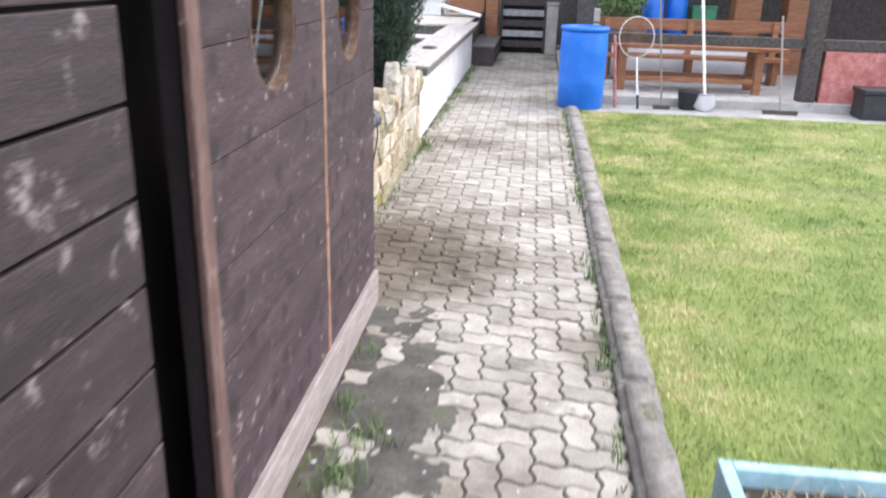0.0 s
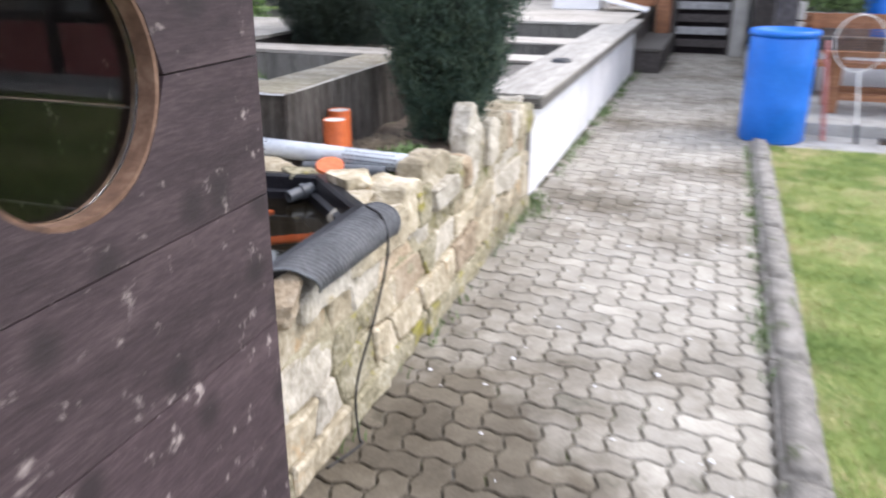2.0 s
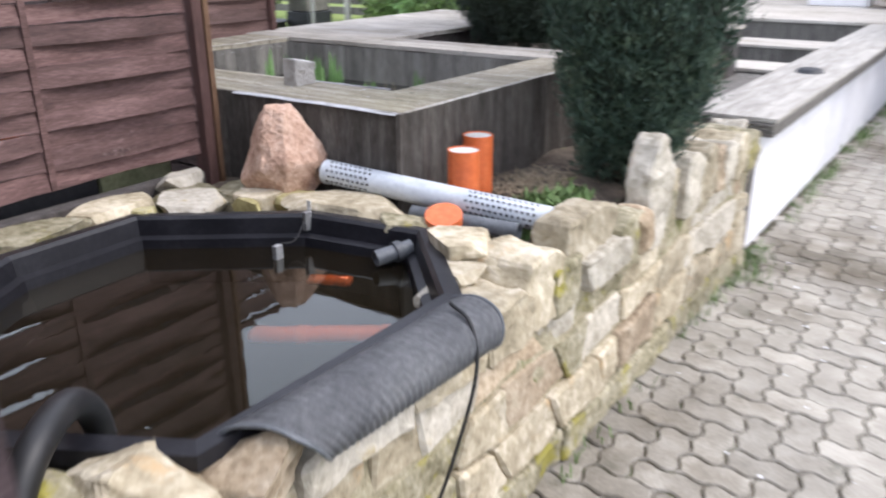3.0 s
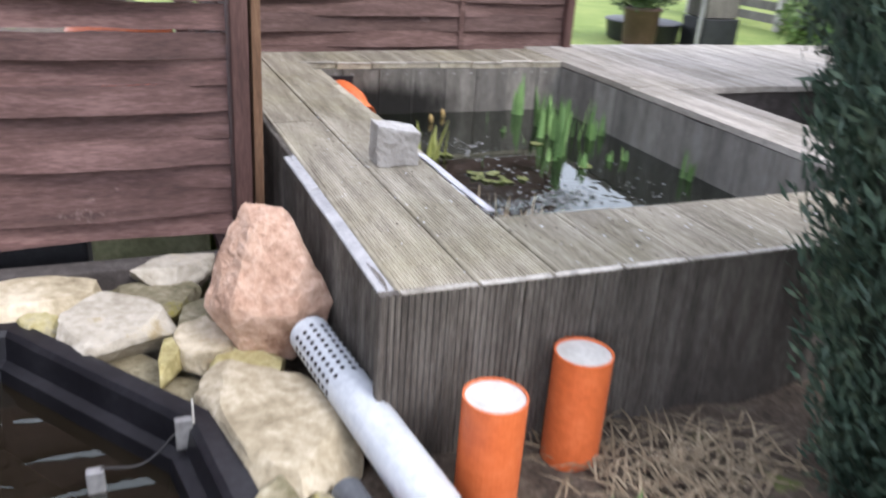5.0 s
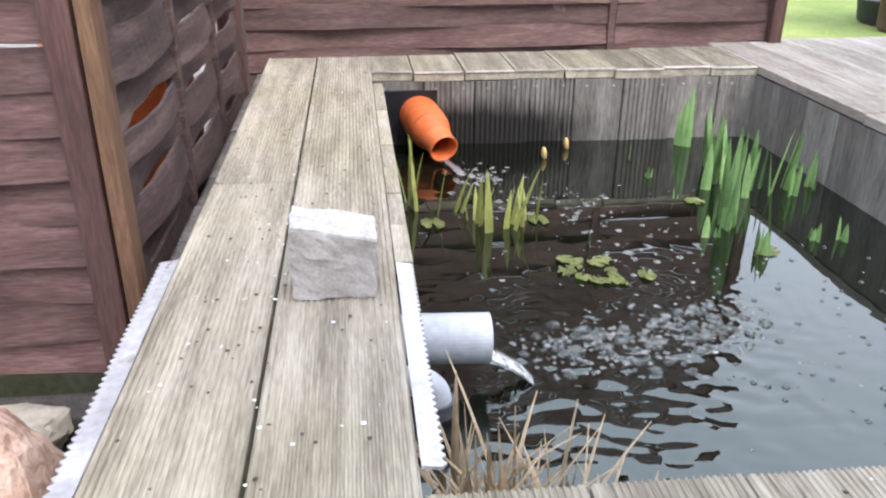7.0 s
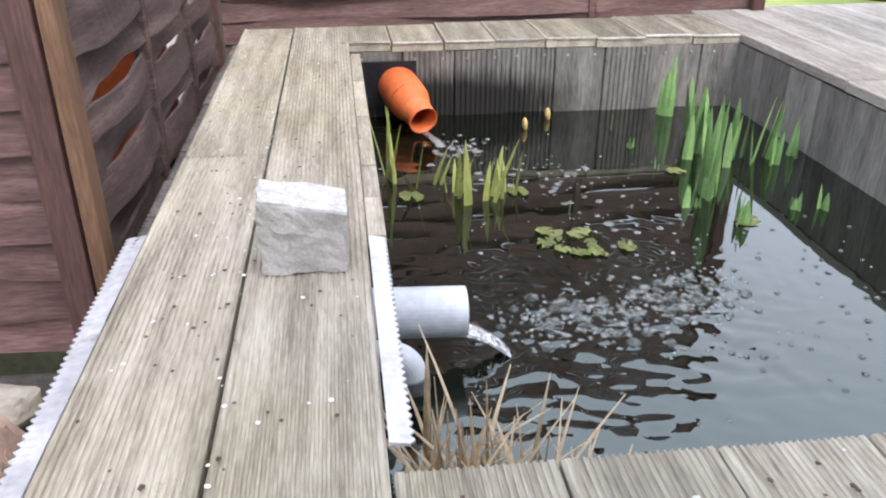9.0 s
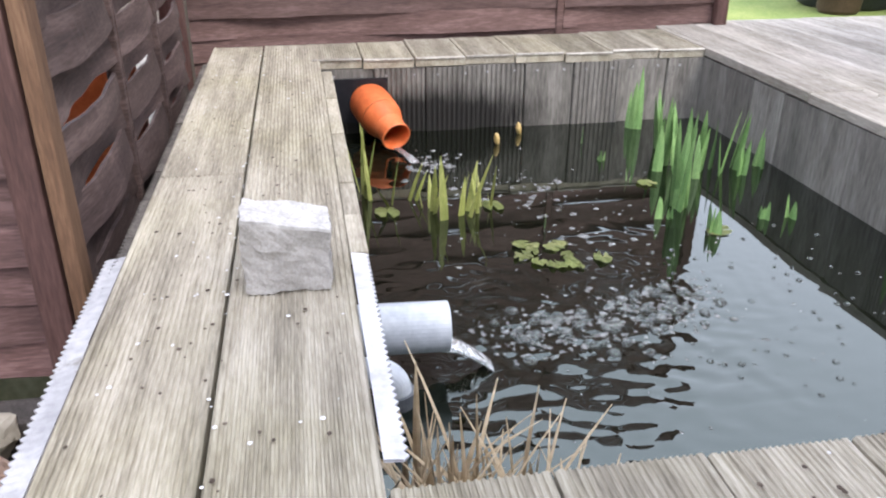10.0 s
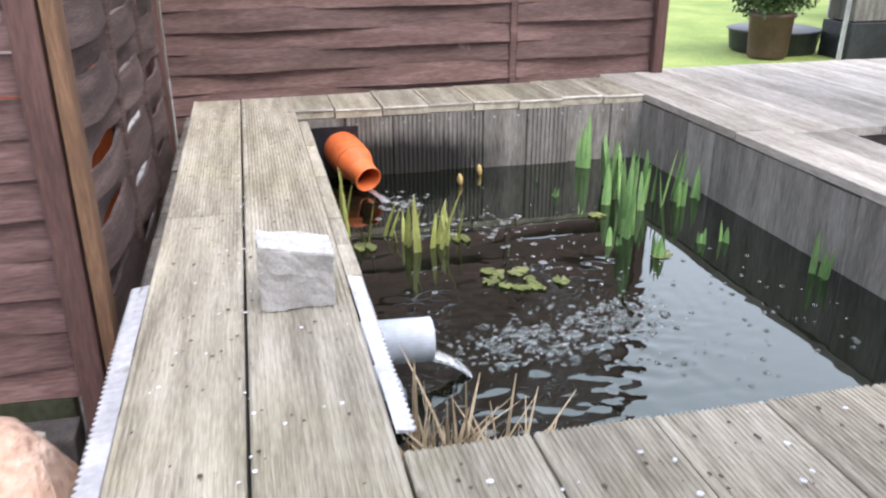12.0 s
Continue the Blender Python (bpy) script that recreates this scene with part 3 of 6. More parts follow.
wall_boards(1.588, 2.6225, "board")
wall_boards(2.6605, 3.535, "board")
part("batten", boxed(-0.752, -0.7235, 2.6235, 2.6595, 0.17, 2.25, bevel=0.003), M_batten, shed, "bare orange-brown wooden batten")
part("batten", boxed(-0.742, -0.722, 1.515, 1.586, 0.0, 2.25, bevel=0.005), M_worn, shed, "worn red-brown wooden batten")
# added near-black filler: darkens the panel's edge, stops light through the seams
part("door_stile", boxed(-0.80, -0.753, 1.53, 1.76, 0.0, 2.25), M_shed_dark, shed)
# near-black sheet in place of the shadow between panel and siding
part("dark_post", boxed(-1.0, -0.94, 1.28, 1.92, 0.0, 2.28, bevel=0.004), M_shed_dark, shed, "near-black filler painted as the shadow behind the door panel")
for k in range(12):
    part("siding_board", boxed(-0.80, -0.775, -2.6, 1.33, 0.02 + k * 0.19, 0.2 + k * 0.19, bevel=0.004), M_siding, shed)
part("inner_lining", boxed(-0.84, -0.805, -2.6, 1.3, 0, 2.28), M_shed_dark, shed)
for k in range(9):
    part("end_board", boxed(-2.35, -0.75, 3.512, 3.533, 0.172 + k * 0.23, 0.396 + k * 0.23, bevel=0.003), M_shed, shed)
part("floor", boxed(-3.2, -0.86, -2.6, 3.54, 0.0, 0.14), M_shed_dark, shed)
for k in range(12):
    # slits of daylight stay open between the boards
    part("back_board", boxed(-3.25, -3.2, -2.6, 3.57, 0.19 * k, 0.19 * k + 0.183, bevel=0.003), M_shed_dark, shed)
part("back_wall", boxed(-3.2, -0.86, -2.65, -2.6, 0, 2.3), M_shed_dark, shed)
part("end_wall", boxed(-3.2, -2.36, 3.5, 3.56, 0, 2.3), M_shed_dark, shed)
part("roof", boxed(-3.4, -0.6, -2.8, 3.7, 2.3, 2.36), M_shed_dark, shed, "dark flat roof")
for wy, wz, r in WINDOWS:
    bm = bmesh.new()
    pipe(bm, (-0.775, wy, wz), (-0.7275, wy, wz), r + 0.001, 0.009, 56)
    fr = part("porthole_frame", bm, M_rim, shed, "round bare-wood porthole rim", smooth=False)
    bm = bmesh.new()
    rod(bm, (-0.764, wy, wz), (-0.758, wy, wz), r - 0.0095, seg=48)
    gl_ob = part("glass", bm, M_glass, fr, "clear round glass pane")
    gl_ob.visible_shadow = False

# ---- low white wall with its cap, and the pond behind it ----
white_wall = thing("white_wall", (-1.2, 10.5, 0), "white rendered low wall with a pale wooden cap along the path", "wall", kind="structure")
part("rendered_wall", boxed(-1.34, -1.07, 7.36, 13.9, 0, 0.645, bevel=0.006), M_white, white_wall)
for k in range(4):
    part("cap_face_board", boxed(-0.995, -0.972, 7.335 + k * 1.62, 7.335 + (k + 1) * 1.62 - 0.005, 0.648, 0.715, bevel=0.003), M_clad, white_wall)
    part("cap_face_board", boxed(-1.375, -1.352, 7.335 + k * 1.62, 7.335 + (k + 1) * 1.62 - 0.005, 0.5, 0.715, bevel=0.003), M_clad, white_wall)
for k in range(3):
    for q in range(2):
        part("cap_board", boxed(-1.385 + 0.1412 * k, -1.385 + 0.1412 * k + 0.139, 7.325 + q * 3.26, 7.325 + q * 3.26 + 3.256, 0.717, 0.74 - 0.001 * (k % 2), bevel=0.003), M_cap, white_wall)
for k in range(4):
    part("cap_end_rib", boxed(-1.37, -0.972, 7.31 - 0.003 * (k % 2), 7.332, 0.65 + 0.0165 * k, 0.664 + 0.0165 * k, bevel=0.002), M_clad, white_wall)
part("end_post", boxed(-1.22, -1.04, 7.25, 7.355, 0, 0.65, bevel=0.008), M_clad, white_wall)
part("cap_knob", rod(bmesh.new(), (-1.17, 9.0, 0.74), (-1.17, 9.0, 0.765), 0.09, 0.07, 20), M_black, white_wall, "small dark flat lid")

step_block = thing("step_block", (-0.8, 15, 0), "dark timber step blocks beside the path's end", "step", kind="structure")
part("step", boxed(-1.1, -0.7, 13.95, 16.6, 0, 0.3, bevel=0.01), M_timber, step_block)
part("tread", boxed(-1.12, -0.68, 13.93, 16.6, 0.302, 0.34, bevel=0.006), M_clad, step_block)
part("step", boxed(-1.5, -1.11, 14.4, 16.8, 0, 0.62, bevel=0.01), M_timber, step_block)
part("tread", boxed(-1.52, -1.09, 14.38, 16.8, 0.622, 0.66, bevel=0.006), M_clad, step_block)

big_pond = thing("large_pond", (-4, 11, 0), "large dark rectangular pond with pale timber crossbeams", "pond", kind="structure")
part("water", boxed(-4.0, -1.38, 8.92, 14.4, 0.2, 0.46), M_water, big_pond)
for y0, y1 in ((8.98, 9.4), (10.4, 10.95)):
    part("crossbeam", boxed(-4.0, -1.39, y0, y1, 0.715, 0.738, bevel=0.004), M_deck_pale, big_pond, "pale grey crossbeam")
    part("beam_face", boxed(-4.0, -1.39, y0 + 0.01, y0 + 0.035, 0.6, 0.713, bevel=0.003), M_clad, big_pond, "dark grooved beam face")
part("far_deck", boxed(-4.0, -1.12, 12.9, 17.5, 0.715, 0.75, bevel=0.006), M_deck_pale, big_pond, "pale far deck")
part("beam_face", boxed(-4.0, -1.12, 12.92, 12.95, 0.4, 0.713, bevel=0.003), M_clad, big_pond)
part("pond_edge", boxed(-1.6, -1.38, 7.2, 8.9, 0.2, 0.715, bevel=0.006), M_clad, big_pond)

# ---- raised pond and its deck ----
TOP = 1.027
raised = thing("raised_pond", (-2.8, 6.2, 0.65), "raised pond clad in weathered grey grooved decking boards", "pond")


def board_x(x0, x1, yc, width=0.142, name="ledge_board", top=TOP, parent=None):
    ob = part(name, grooved(x1 - x0, width, 0.024), M_deck_pale if parent else M_deck, parent or raised, world=False)
    ob.matrix_parent_inverse = full(parent or raised).inverted()
    ob.matrix_basis = pose(x0, yc, top + rng.uniform(-0.0015, 0.0015), rng.uniform(-0.3, 0.3), 0, 0)
    return ob


for yc, cut, wd in ((5.384, -2.776, 0.142), (5.5375, -3.9, 0.155)):
    if cut > -3.8:
        board_x(-3.885, cut - 0.004, yc, wd)
        board_x(cut + 0.004, -1.668, yc, wd)
    else:
        board_x(-3.885, -1.668, yc, wd)
for k in range(12):
    yc = 5.69 + 0.1455 * k
    board_x(-1.95, -1.668, yc)
for k in range(8):
    yc = 5.66 + 0.1455 * k
    board_x(-3.895 - 0.0115 * k, -3.658 + 0.007 * (k % 3), yc, top=TOP - 0.002 * (k % 2))
# vertical cladding, outside and inside
screw_me = mesh_of("screw", rod(bmesh.new(), (0, 0, 0), (0.004, 0, 0), 0.0035, seg=8), M_steel)
clad_me = mesh_of("cladding_board", grooved(0.36, 0.142, 0.02, 11, 0.0045), M_clad_x)
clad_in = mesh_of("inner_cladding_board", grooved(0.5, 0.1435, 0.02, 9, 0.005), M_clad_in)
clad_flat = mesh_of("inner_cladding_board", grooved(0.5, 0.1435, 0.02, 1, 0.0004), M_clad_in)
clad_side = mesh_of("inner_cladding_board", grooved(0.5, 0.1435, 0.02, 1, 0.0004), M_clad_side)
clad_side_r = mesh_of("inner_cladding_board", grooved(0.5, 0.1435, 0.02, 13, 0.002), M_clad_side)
# x of the board turned down, its grooved top turned outwards
OUT_X = Matrix(((0, 0, 1), (0, 1, 0), (-1, 0, 0))).to_4x4()
OUT_YM = Matrix(((0, 1, 0), (0, 0, -1), (-1, 0, 0))).to_4x4()
IN_X = OUT_X
IN_YM = OUT_YM
for k in range(14):
    piece("cladding_board", clad_me, Matrix.Translation((-1.66, 5.33 + 0.1455 * k + (0.02 if k == 0 else 0), 1.024 + rng.uniform(-0.003, 0.003))) @ OUT_X, raised)
cap_me = mesh_of("worn_edge", boxed(-0.007, 0.007, -0.069, 0.069, -0.002, 0.0016, bevel=0.0008), M_endgrain)
for k in range(13):
    piece("worn_edge", cap_me, Matrix.Translation((-1.6665, 5.385 + 0.1455 * k, 1.0275)) @ pose(0, 0, 0, 0, 0, rng.uniform(-0.8, 0.8)), raised)
for k in range(14):
    piece("cladding_board", clad_me, Matrix.Translation((-1.735 - 0.1455 * k, 5.298, 1.02 + rng.uniform(-0.003, 0.003))) @ OUT_YM, raised)
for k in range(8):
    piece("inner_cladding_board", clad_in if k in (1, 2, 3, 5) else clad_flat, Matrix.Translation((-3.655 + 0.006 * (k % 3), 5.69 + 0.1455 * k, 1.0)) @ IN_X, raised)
    piece("worn_edge", cap_me, Matrix.Translation((-3.66 + 0.007 * (k % 3), 5.66 + 0.1455 * k, TOP - 0.0005 - 0.002 * (k % 2))) @ pose(0, 0, 0, 0, 0, rng.uniform(-1.5, 1.5)), raised)
for k in range(15):
    piece("screw", screw_me, Matrix.Translation((-3.648 + 0.006 * (k // 2 % 3), 5.65 + 0.1455 * (k // 2) + 0.08 * (k % 2), 0.982)), raised)
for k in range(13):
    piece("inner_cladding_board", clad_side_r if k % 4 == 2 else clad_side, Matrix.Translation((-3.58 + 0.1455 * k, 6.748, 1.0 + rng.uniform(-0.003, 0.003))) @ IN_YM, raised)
part("shell", boxed(-3.66, -1.68, 5.33, 5.6, 0.3, 0.998), M_liner, raised)
part("shell", boxed(-1.94, -1.672, 5.6, 7.3, 0.3, 0.998), M_liner, raised)
part("shell", boxed(-3.96, -3.68, 5.33, 7.3, 0.3, 0.998), M_liner, raised)
part("pond_floor", boxed(-3.7, -1.9, 5.55, 6.8, 0.28, 0.4), M_liner, raised)

deck = thing("deck", (-3, 7.6, 0.9), "weathered grey wooden deck of long boards beside the pond", "deck", kind="structure")
for k in range(15):
    yc = 6.818 + 0.1455 * k
    x_end = -1.6
    if 7.05 < yc < 8.7:
        board_x(-4.08, -3.08, yc, 0.1425, "deck_board", TOP + 0.003, deck)
    else:
        jx = rng.uniform(-3.2, -2.4)
        board_x(-4.08, jx, yc, 0.1425, "deck_board", TOP + 0.003, deck)
        board_x(jx + 0.004, x_end, yc, 0.1425, "deck_board", TOP + 0.003, deck)
part("joist", boxed(-4.06, -3.1, 6.775, 8.9, 0.4, 0.998), M_timber, deck)
part("joist", boxed(-3.1, -1.62, 6.775, 7.04, 0.4, 0.998), M_timber, deck)
part("joist", boxed(-3.1, -1.62, 8.72, 8.9, 0.4, 0.998), M_timber, deck)
part("planting_soil", boxed(-3.09, -1.62, 7.05, 8.7, 0.4, 0.86), M_soil, deck, "dark soil in the planting opening")

# ---- fences ----


# the side of a panel towards which its slats tip their lower edges
FACING = -1


def fence_panel(name, p0, p1, z0, z1, material, pitch=0.0645, bays=2, label="", slack=0.5, low_rail=True, ends=(True, True), wild=1.0, gaps=(), battens=None, rows=(0.93, 1.0, 1.04, 1.07, 1.1)):
    """A braided panel from p0 to p1: springy slats woven round upright battens, in a frame."""
    p0, p1 = Vector((*p0, 0)), Vector((*p1, 0))
    d = (p1 - p0)
    ln = d.length
    d.normalize()
    nrm = Vector((-d.y, d.x, 0))
    mid = (p0 + p1) / 2
    f = thing(name, (mid.x, mid.y, z0), label, "fence")
    rnd = random.Random(int(ln * 1000) + int(z0 * 10))
    n_rows = int((z1 - z0 - 0.06) / pitch)
    for r in range(n_rows):
        za = z0 + (0.03 if low_rail else 0.0) + r * pitch
        bm = bmesh.new()
        seg = 16 * bays
        prev = None
        tilt = rnd.uniform(-0.006, 0.006) * wild
        h = pitch * rnd.choice(rows)
        if r in gaps:
            h = pitch * 0.7
        sag = rnd.uniform(-0.004, 0.004) * wild
        warp = rnd.uniform(0.75, 1.25)
        lean = rnd.uniform(0.003, 0.008)
        ph = rnd.uniform(0, 40)
        for i in range(seg + 1):
            s = i / seg
            wv = math.sin(math.pi * s * bays + (math.pi if r % 2 else 0)) * 0.04 * slack * warp
            zz = za + tilt * (s - 0.5) + sag * math.sin(math.pi * s * bays) + 0.005 * wild * noise.noise(Vector((s * 5 * bays, ph, 0)))
            hh = h * (1 + 0.07 * wild * noise.noise(Vector((s * 4 * bays, ph, 7))))
            c = p0 + d * (0.004 + (ln - 0.008) * s) + nrm * wv * min(1, 12 * s, 12 * (1 - s))
            twist = lean * (1 + 0.8 * noise.noise(Vector((s * 3 * bays, ph, 3))))
            ring = []
            for o, z, k in ((-0.0035, zz, -1), (0.0035, zz, -1), (0.0035, zz + hh, 1), (-0.0035, zz + hh, 1)):
                q = c + nrm * (o - FACING * k * twist)
                ring.append(bm.verts.new((q.x, q.y, z)))
            if prev:
                for k in range(4):
                    bm.faces.new((prev[k], prev[(k + 1) % 4], ring[(k + 1) % 4], ring[k]))
            else:
                bm.faces.new(ring[::-1])
            prev = ring
        bm.faces.new(prev)
        part("slat", bm, material, f)
    ang = math.degrees(math.atan2(d.y, d.x))
    for i in battens or range(1, bays):
        c = p0 + d * (ln * i / bays)
        bm = bmesh.new()
        box(bm, -0.011, 0.011, -0.012, 0.012, z0, z1, 0.002, Matrix.Translation(c) @ pose(0, 0, 0, 0, 0, ang))
        part("batten", bm, material, f)
    for on, s0, s1 in ((ends[0], 0, 0.035), (ends[1], ln - 0.035, ln)):
        for o in (-0.022, 0.022) if on else ():
            bm = bmesh.new()
            box(bm, s0, s1, o - 0.014, o + 0.014, z0, z1, 0.003, Matrix.Translation(p0) @ pose(0, 0, 0, 0, 0, ang))
            part("frame_upright", bm, M_fpost, f)
    for za in ((z0 - 0.005, z1 - 0.035) if low_rail else (z1 - 0.035,)):
        bm = bmesh.new()
        box(bm, 0.036, ln - 0.036, -0.024, 0.024, za, za + 0.032, 0.003, Matrix.Translation(p0) @ pose(0, 0, 0, 0, 0, ang))
        part("frame_rail", bm, M_fpost, f)
    return f


def fence_post(x0, x1, y0, y1, z0, z1, edge=None):
    f = thing("fence_post", ((x0 + x1) / 2, (y0 + y1) / 2, z0), "square red-brown stained wooden fence post", "fence post", group="fence posts")
    part("post", boxed(x0, x1, y0, y1, z0, z1, bevel=0.005), M_fpost, f)
    if edge:
        part("edge_strip", boxed(*edge, z0, z1, bevel=0.002), M_fedge, f, "worn orange-brown edge strip")
    return f


fence_panel("braided_fence", (-2.54, 3.4), (-2.54, 5.17), 0.80, 2.6, M_fence, bays=3, label="red-brown braided wooden fence panel behind the small pond", slack=0.42, low_rail=False, ends=(True, False))
fence_post(-2.575, -2.5, 5.172, 5.214, 0.55, 2.65, (-2.545, -2.497, 5.22, 5.242))
fence_panel("braided_fence", (-2.58, 5.215), (-3.94, 5.215), 0.5, 2.4, M_fence_b, bays=3, label="dark brown braided fence panel with loose bulging slats", slack=0.36, ends=(False, False), wild=1.0, gaps=(9,), rows=(1.04, 1.1, 1.15, 1.18))
fence_post(-4.02, -3.95, 5.16, 5.235, 0.3, 2.3)
fence_panel("braided_fence", (-3.945, 5.24), (-4.03, 6.985), 0.36, 2.2, M_fence_c, bays=3, label="faded red-brown braided wooden fence panel behind the raised pond", slack=0.2, ends=(False, True), battens=(2,), wild=0.7, rows=(1.07, 1.1, 1.14))
fence_post(-4.1, -4.058, 6.94, 6.985, 0.3, 2.25, (-4.05, -3.995, 6.9875, 6.993))
part("fence_foot_board", boxed(-2.57, -2.5, 3.4, 5.15, 0.685, 0.742, bevel=0.006), M_timber, None, "dark timber board below the fence", category="board")

# ---- small pond ----
RIM = 0.745
rim_pts = [(-1.10, 4.72), (-1.42, 5.05), (-1.80, 4.99), (-2.23, 4.66), (-2.22, 4.25), (-1.98, 3.86), (-1.45, 3.78), (-1.1, 3.98)]
small_pond = thing("small_pond", (-1.65, 4.4, 0.3), "black plastic preformed pond basin filled with brown water", "pond")


def inset(pts, d):
    c = Vector((sum(p[0] for p in pts) / len(pts), sum(p[1] for p in pts) / len(pts)))
    return [tuple(Vector(p) + (c - Vector(p)).normalized() * d) for p in pts]


bm = bmesh.new()
rings = []
for d, z in ((-0.05, RIM - 0.03), (-0.045, RIM), (0.0, RIM + 0.004), (0.012, RIM - 0.006), (0.02, RIM - 0.055), (0.045, RIM - 0.062), (0.06, RIM - 0.2), (0.08, RIM - 0.42)):
    rings.append([bm.verts.new((*p, z)) for p in inset(rim_pts, d)])
for a, b in zip(rings, rings[1:]):
    for i in range(8):
        bm.faces.new((a[i], a[(i + 1) % 8], b[(i + 1) % 8], b[i]))
bm.faces.new(rings[-1])
bmesh.ops.recalc_face_normals(bm, faces=bm.faces)
part("basin", bm, M_liner, small_pond)
bm = bmesh.new()
bm.faces.new([bm.verts.new((*p, 0.655)) for p in inset(rim_pts, 0.052)])
bmesh.ops.recalc_face_normals(bm, faces=bm.faces)
part("water", bm, M_water_s, small_pond, "still brown water").visible_shadow = False

# ---- raised pond's water ----
bm = bmesh.new()
bmesh.ops.create_grid(bm, x_segments=170, y_segments=130, size=0.5)
for v in bm.verts:
    v.co = Vector((-2.795 + v.co.x * 1.75, 6.175 + v.co.y * 1.19, 0.815))
    d = (Vector((v.co.x, v.co.y)) - Vector((-2.44, 6.0))).length
    d2 = (Vector((v.co.x, v.co.y)) - Vector((-3.42, 5.8))).length
    v.co.z += 0.0008 * math.sin(d * 115 + 15 * noise.noise(v.co * 8)) * (0.45 + noise.noise(v.co * 9 + Vector((3, 1, 0)))) * math.exp(-((d - 0.2) / 0.2) ** 2) + 0.005 * noise.noise(Vector((v.co.x * 56, v.co.y * 25, 0))) * math.exp(-(d / 0.25) ** 2)
    v.co.z += 0.003 * noise.noise(v.co * 30) * math.exp(-(d2 / 0.16) ** 2)
    v.co.z += 0.0004 * noise.noise(v.co * 7)
part("water", bm, M_water, raised, "dark rippled water", smooth=True)

# ---- drum ----
DRUM = (0.6, 10.02)


def lathe(prof, seg=40, at=(0, 0)):
    bm = bmesh.new()
    rings = [[bm.verts.new((at[0] + r * math.cos(2 * math.pi * i / seg), at[1] + r * math.sin(2 * math.pi * i / seg), z)) for i in range(seg)] for r, z in prof]
    for a, b in zip(rings, rings[1:]):
        for i in range(seg):
            bm.faces.new((a[i], a[(i + 1) % seg], b[(i + 1) % seg], b[i]))
    bm.faces.new(rings[0][::-1])
    bm.faces.new(rings[-1])
    return bm


drum = thing("drum", (*DRUM, 0), "bright blue plastic drum standing on the path's edge", "drum")
part("body", lathe([(0.26, 0.0), (0.28, 0.02), (0.283, 0.3), (0.285, 0.32), (0.285, 0.34), (0.283, 0.36), (0.283, 0.66), (0.285, 0.68), (0.285, 0.7), (0.283, 0.72), (0.28, 0.9), (0.27, 0.93)], at=DRUM), M_blue, drum, smooth=True)
part("rim", lathe([(0.27, 0.925), (0.293, 0.93), (0.296, 0.95), (0.29, 0.975), (0.262, 0.98), (0.255, 0.95)], at=DRUM), M_blue, drum, smooth=True)

# ---- patio frame ----
frame_ob = thing("patio_roof_frame", (2, 10.6, 0.1), "dark old timber posts and rail of the covered patio", "patio roof", kind="structure")
part("rail", boxed(0.8, 9, 10.5, 10.62, 0.76, 0.88, bevel=0.012), M_timber, frame_ob, "thick dark timber rail")
for x in (0.62, 3.45, 6.4):
    part("post", boxed(x - 0.1, x + 0.1, 10.46, 10.66, 0.11 if x > 1 else 0.11, 2.6, bevel=0.012), M_timber, frame_ob)
# out of view, added to block sky light from the patio's back
part("roof", boxed(0.2, 10, 12.2, 17.6, 2.6, 2.75), M_timber, frame_ob, "unseen roof added to darken the patio")
part("wall_back", boxed(-12, 14, 17.5, 17.8, 0, 6, bevel=0), M_plaster, None, "grey plastered house wall at the yard's end", category="wall", kind="structure")

# ---- the low stone wall ----
stone_wall = thing("stone_wall", (-1.15, 5.4, 0), "low rubble wall of yellow-grey sandstone along the path", "wall", kind="structure")
core = boxed(-1.2, -1.036, 3.6, 7.2, 0, 0.57)
bmesh.ops.subdivide_edges(core, edges=core.edges[:], cuts=14, use_grid_fill=True)
for v in core.verts:
    v.co += Vector((0.02, 0.01, 0.03)) * noise.noise(v.co * 6)
part("mortar", core, M_mortar, stone_wall, smooth=True)
rw = random.Random(21)


def prism(outline, x, depth, rnd, bevel=0.01, rough=0.007):
    """A split stone: an outline in y and z carried through to a depth, with broken edges and a rough face."""
    bm = bmesh.new()
    front = [bm.verts.new((x + rnd.uniform(-0.006, 0.006), y, z)) for y, z in outline]
    back = [bm.verts.new((x - depth, y, z)) for y, z in outline]
    bm.faces.new(front)
    bm.faces.new(back[::-1])
    for i in range(len(outline)):
        j = (i + 1) % len(outline)
        bm.faces.new((front[i], back[i], back[j], front[j]))
    bmesh.ops.recalc_face_normals(bm, faces=bm.faces)
    bmesh.ops.bevel(bm, geom=list(bm.edges), offset=bevel, segments=1, affect="EDGES", clamp_overlap=True)
    bmesh.ops.triangulate(bm, faces=bm.faces)
    for _ in range(3):
        es = [e for e in bm.edges if e.calc_length() > 0.034]
        if es:
            bmesh.ops.subdivide_edges(bm, edges=es, cuts=1)
            bmesh.ops.triangulate(bm, faces=bm.faces)
    sd = Vector((rnd.uniform(0, 99), rnd.uniform(0, 99), 0))
    for v in bm.verts:
        v.co += v.normal * (rough * 1.6 * noise.noise(v.co * 8 + sd) + rough * noise.noise(v.co * 22 + sd) + 0.35 * rough * noise.noise(v.co * 60 + sd))
    return bm


def course(c, y):
    """The height of a wavy course line of the wall."""
    return (0.0, 0.125, 0.285, 0.43, 0.575)[c] + (0.045 * noise.noise(Vector((y * 2.3, c * 5.0, 1))) + 0.02 * noise.noise(Vector((y * 7, c * 9.0, 4))) if c else 0)


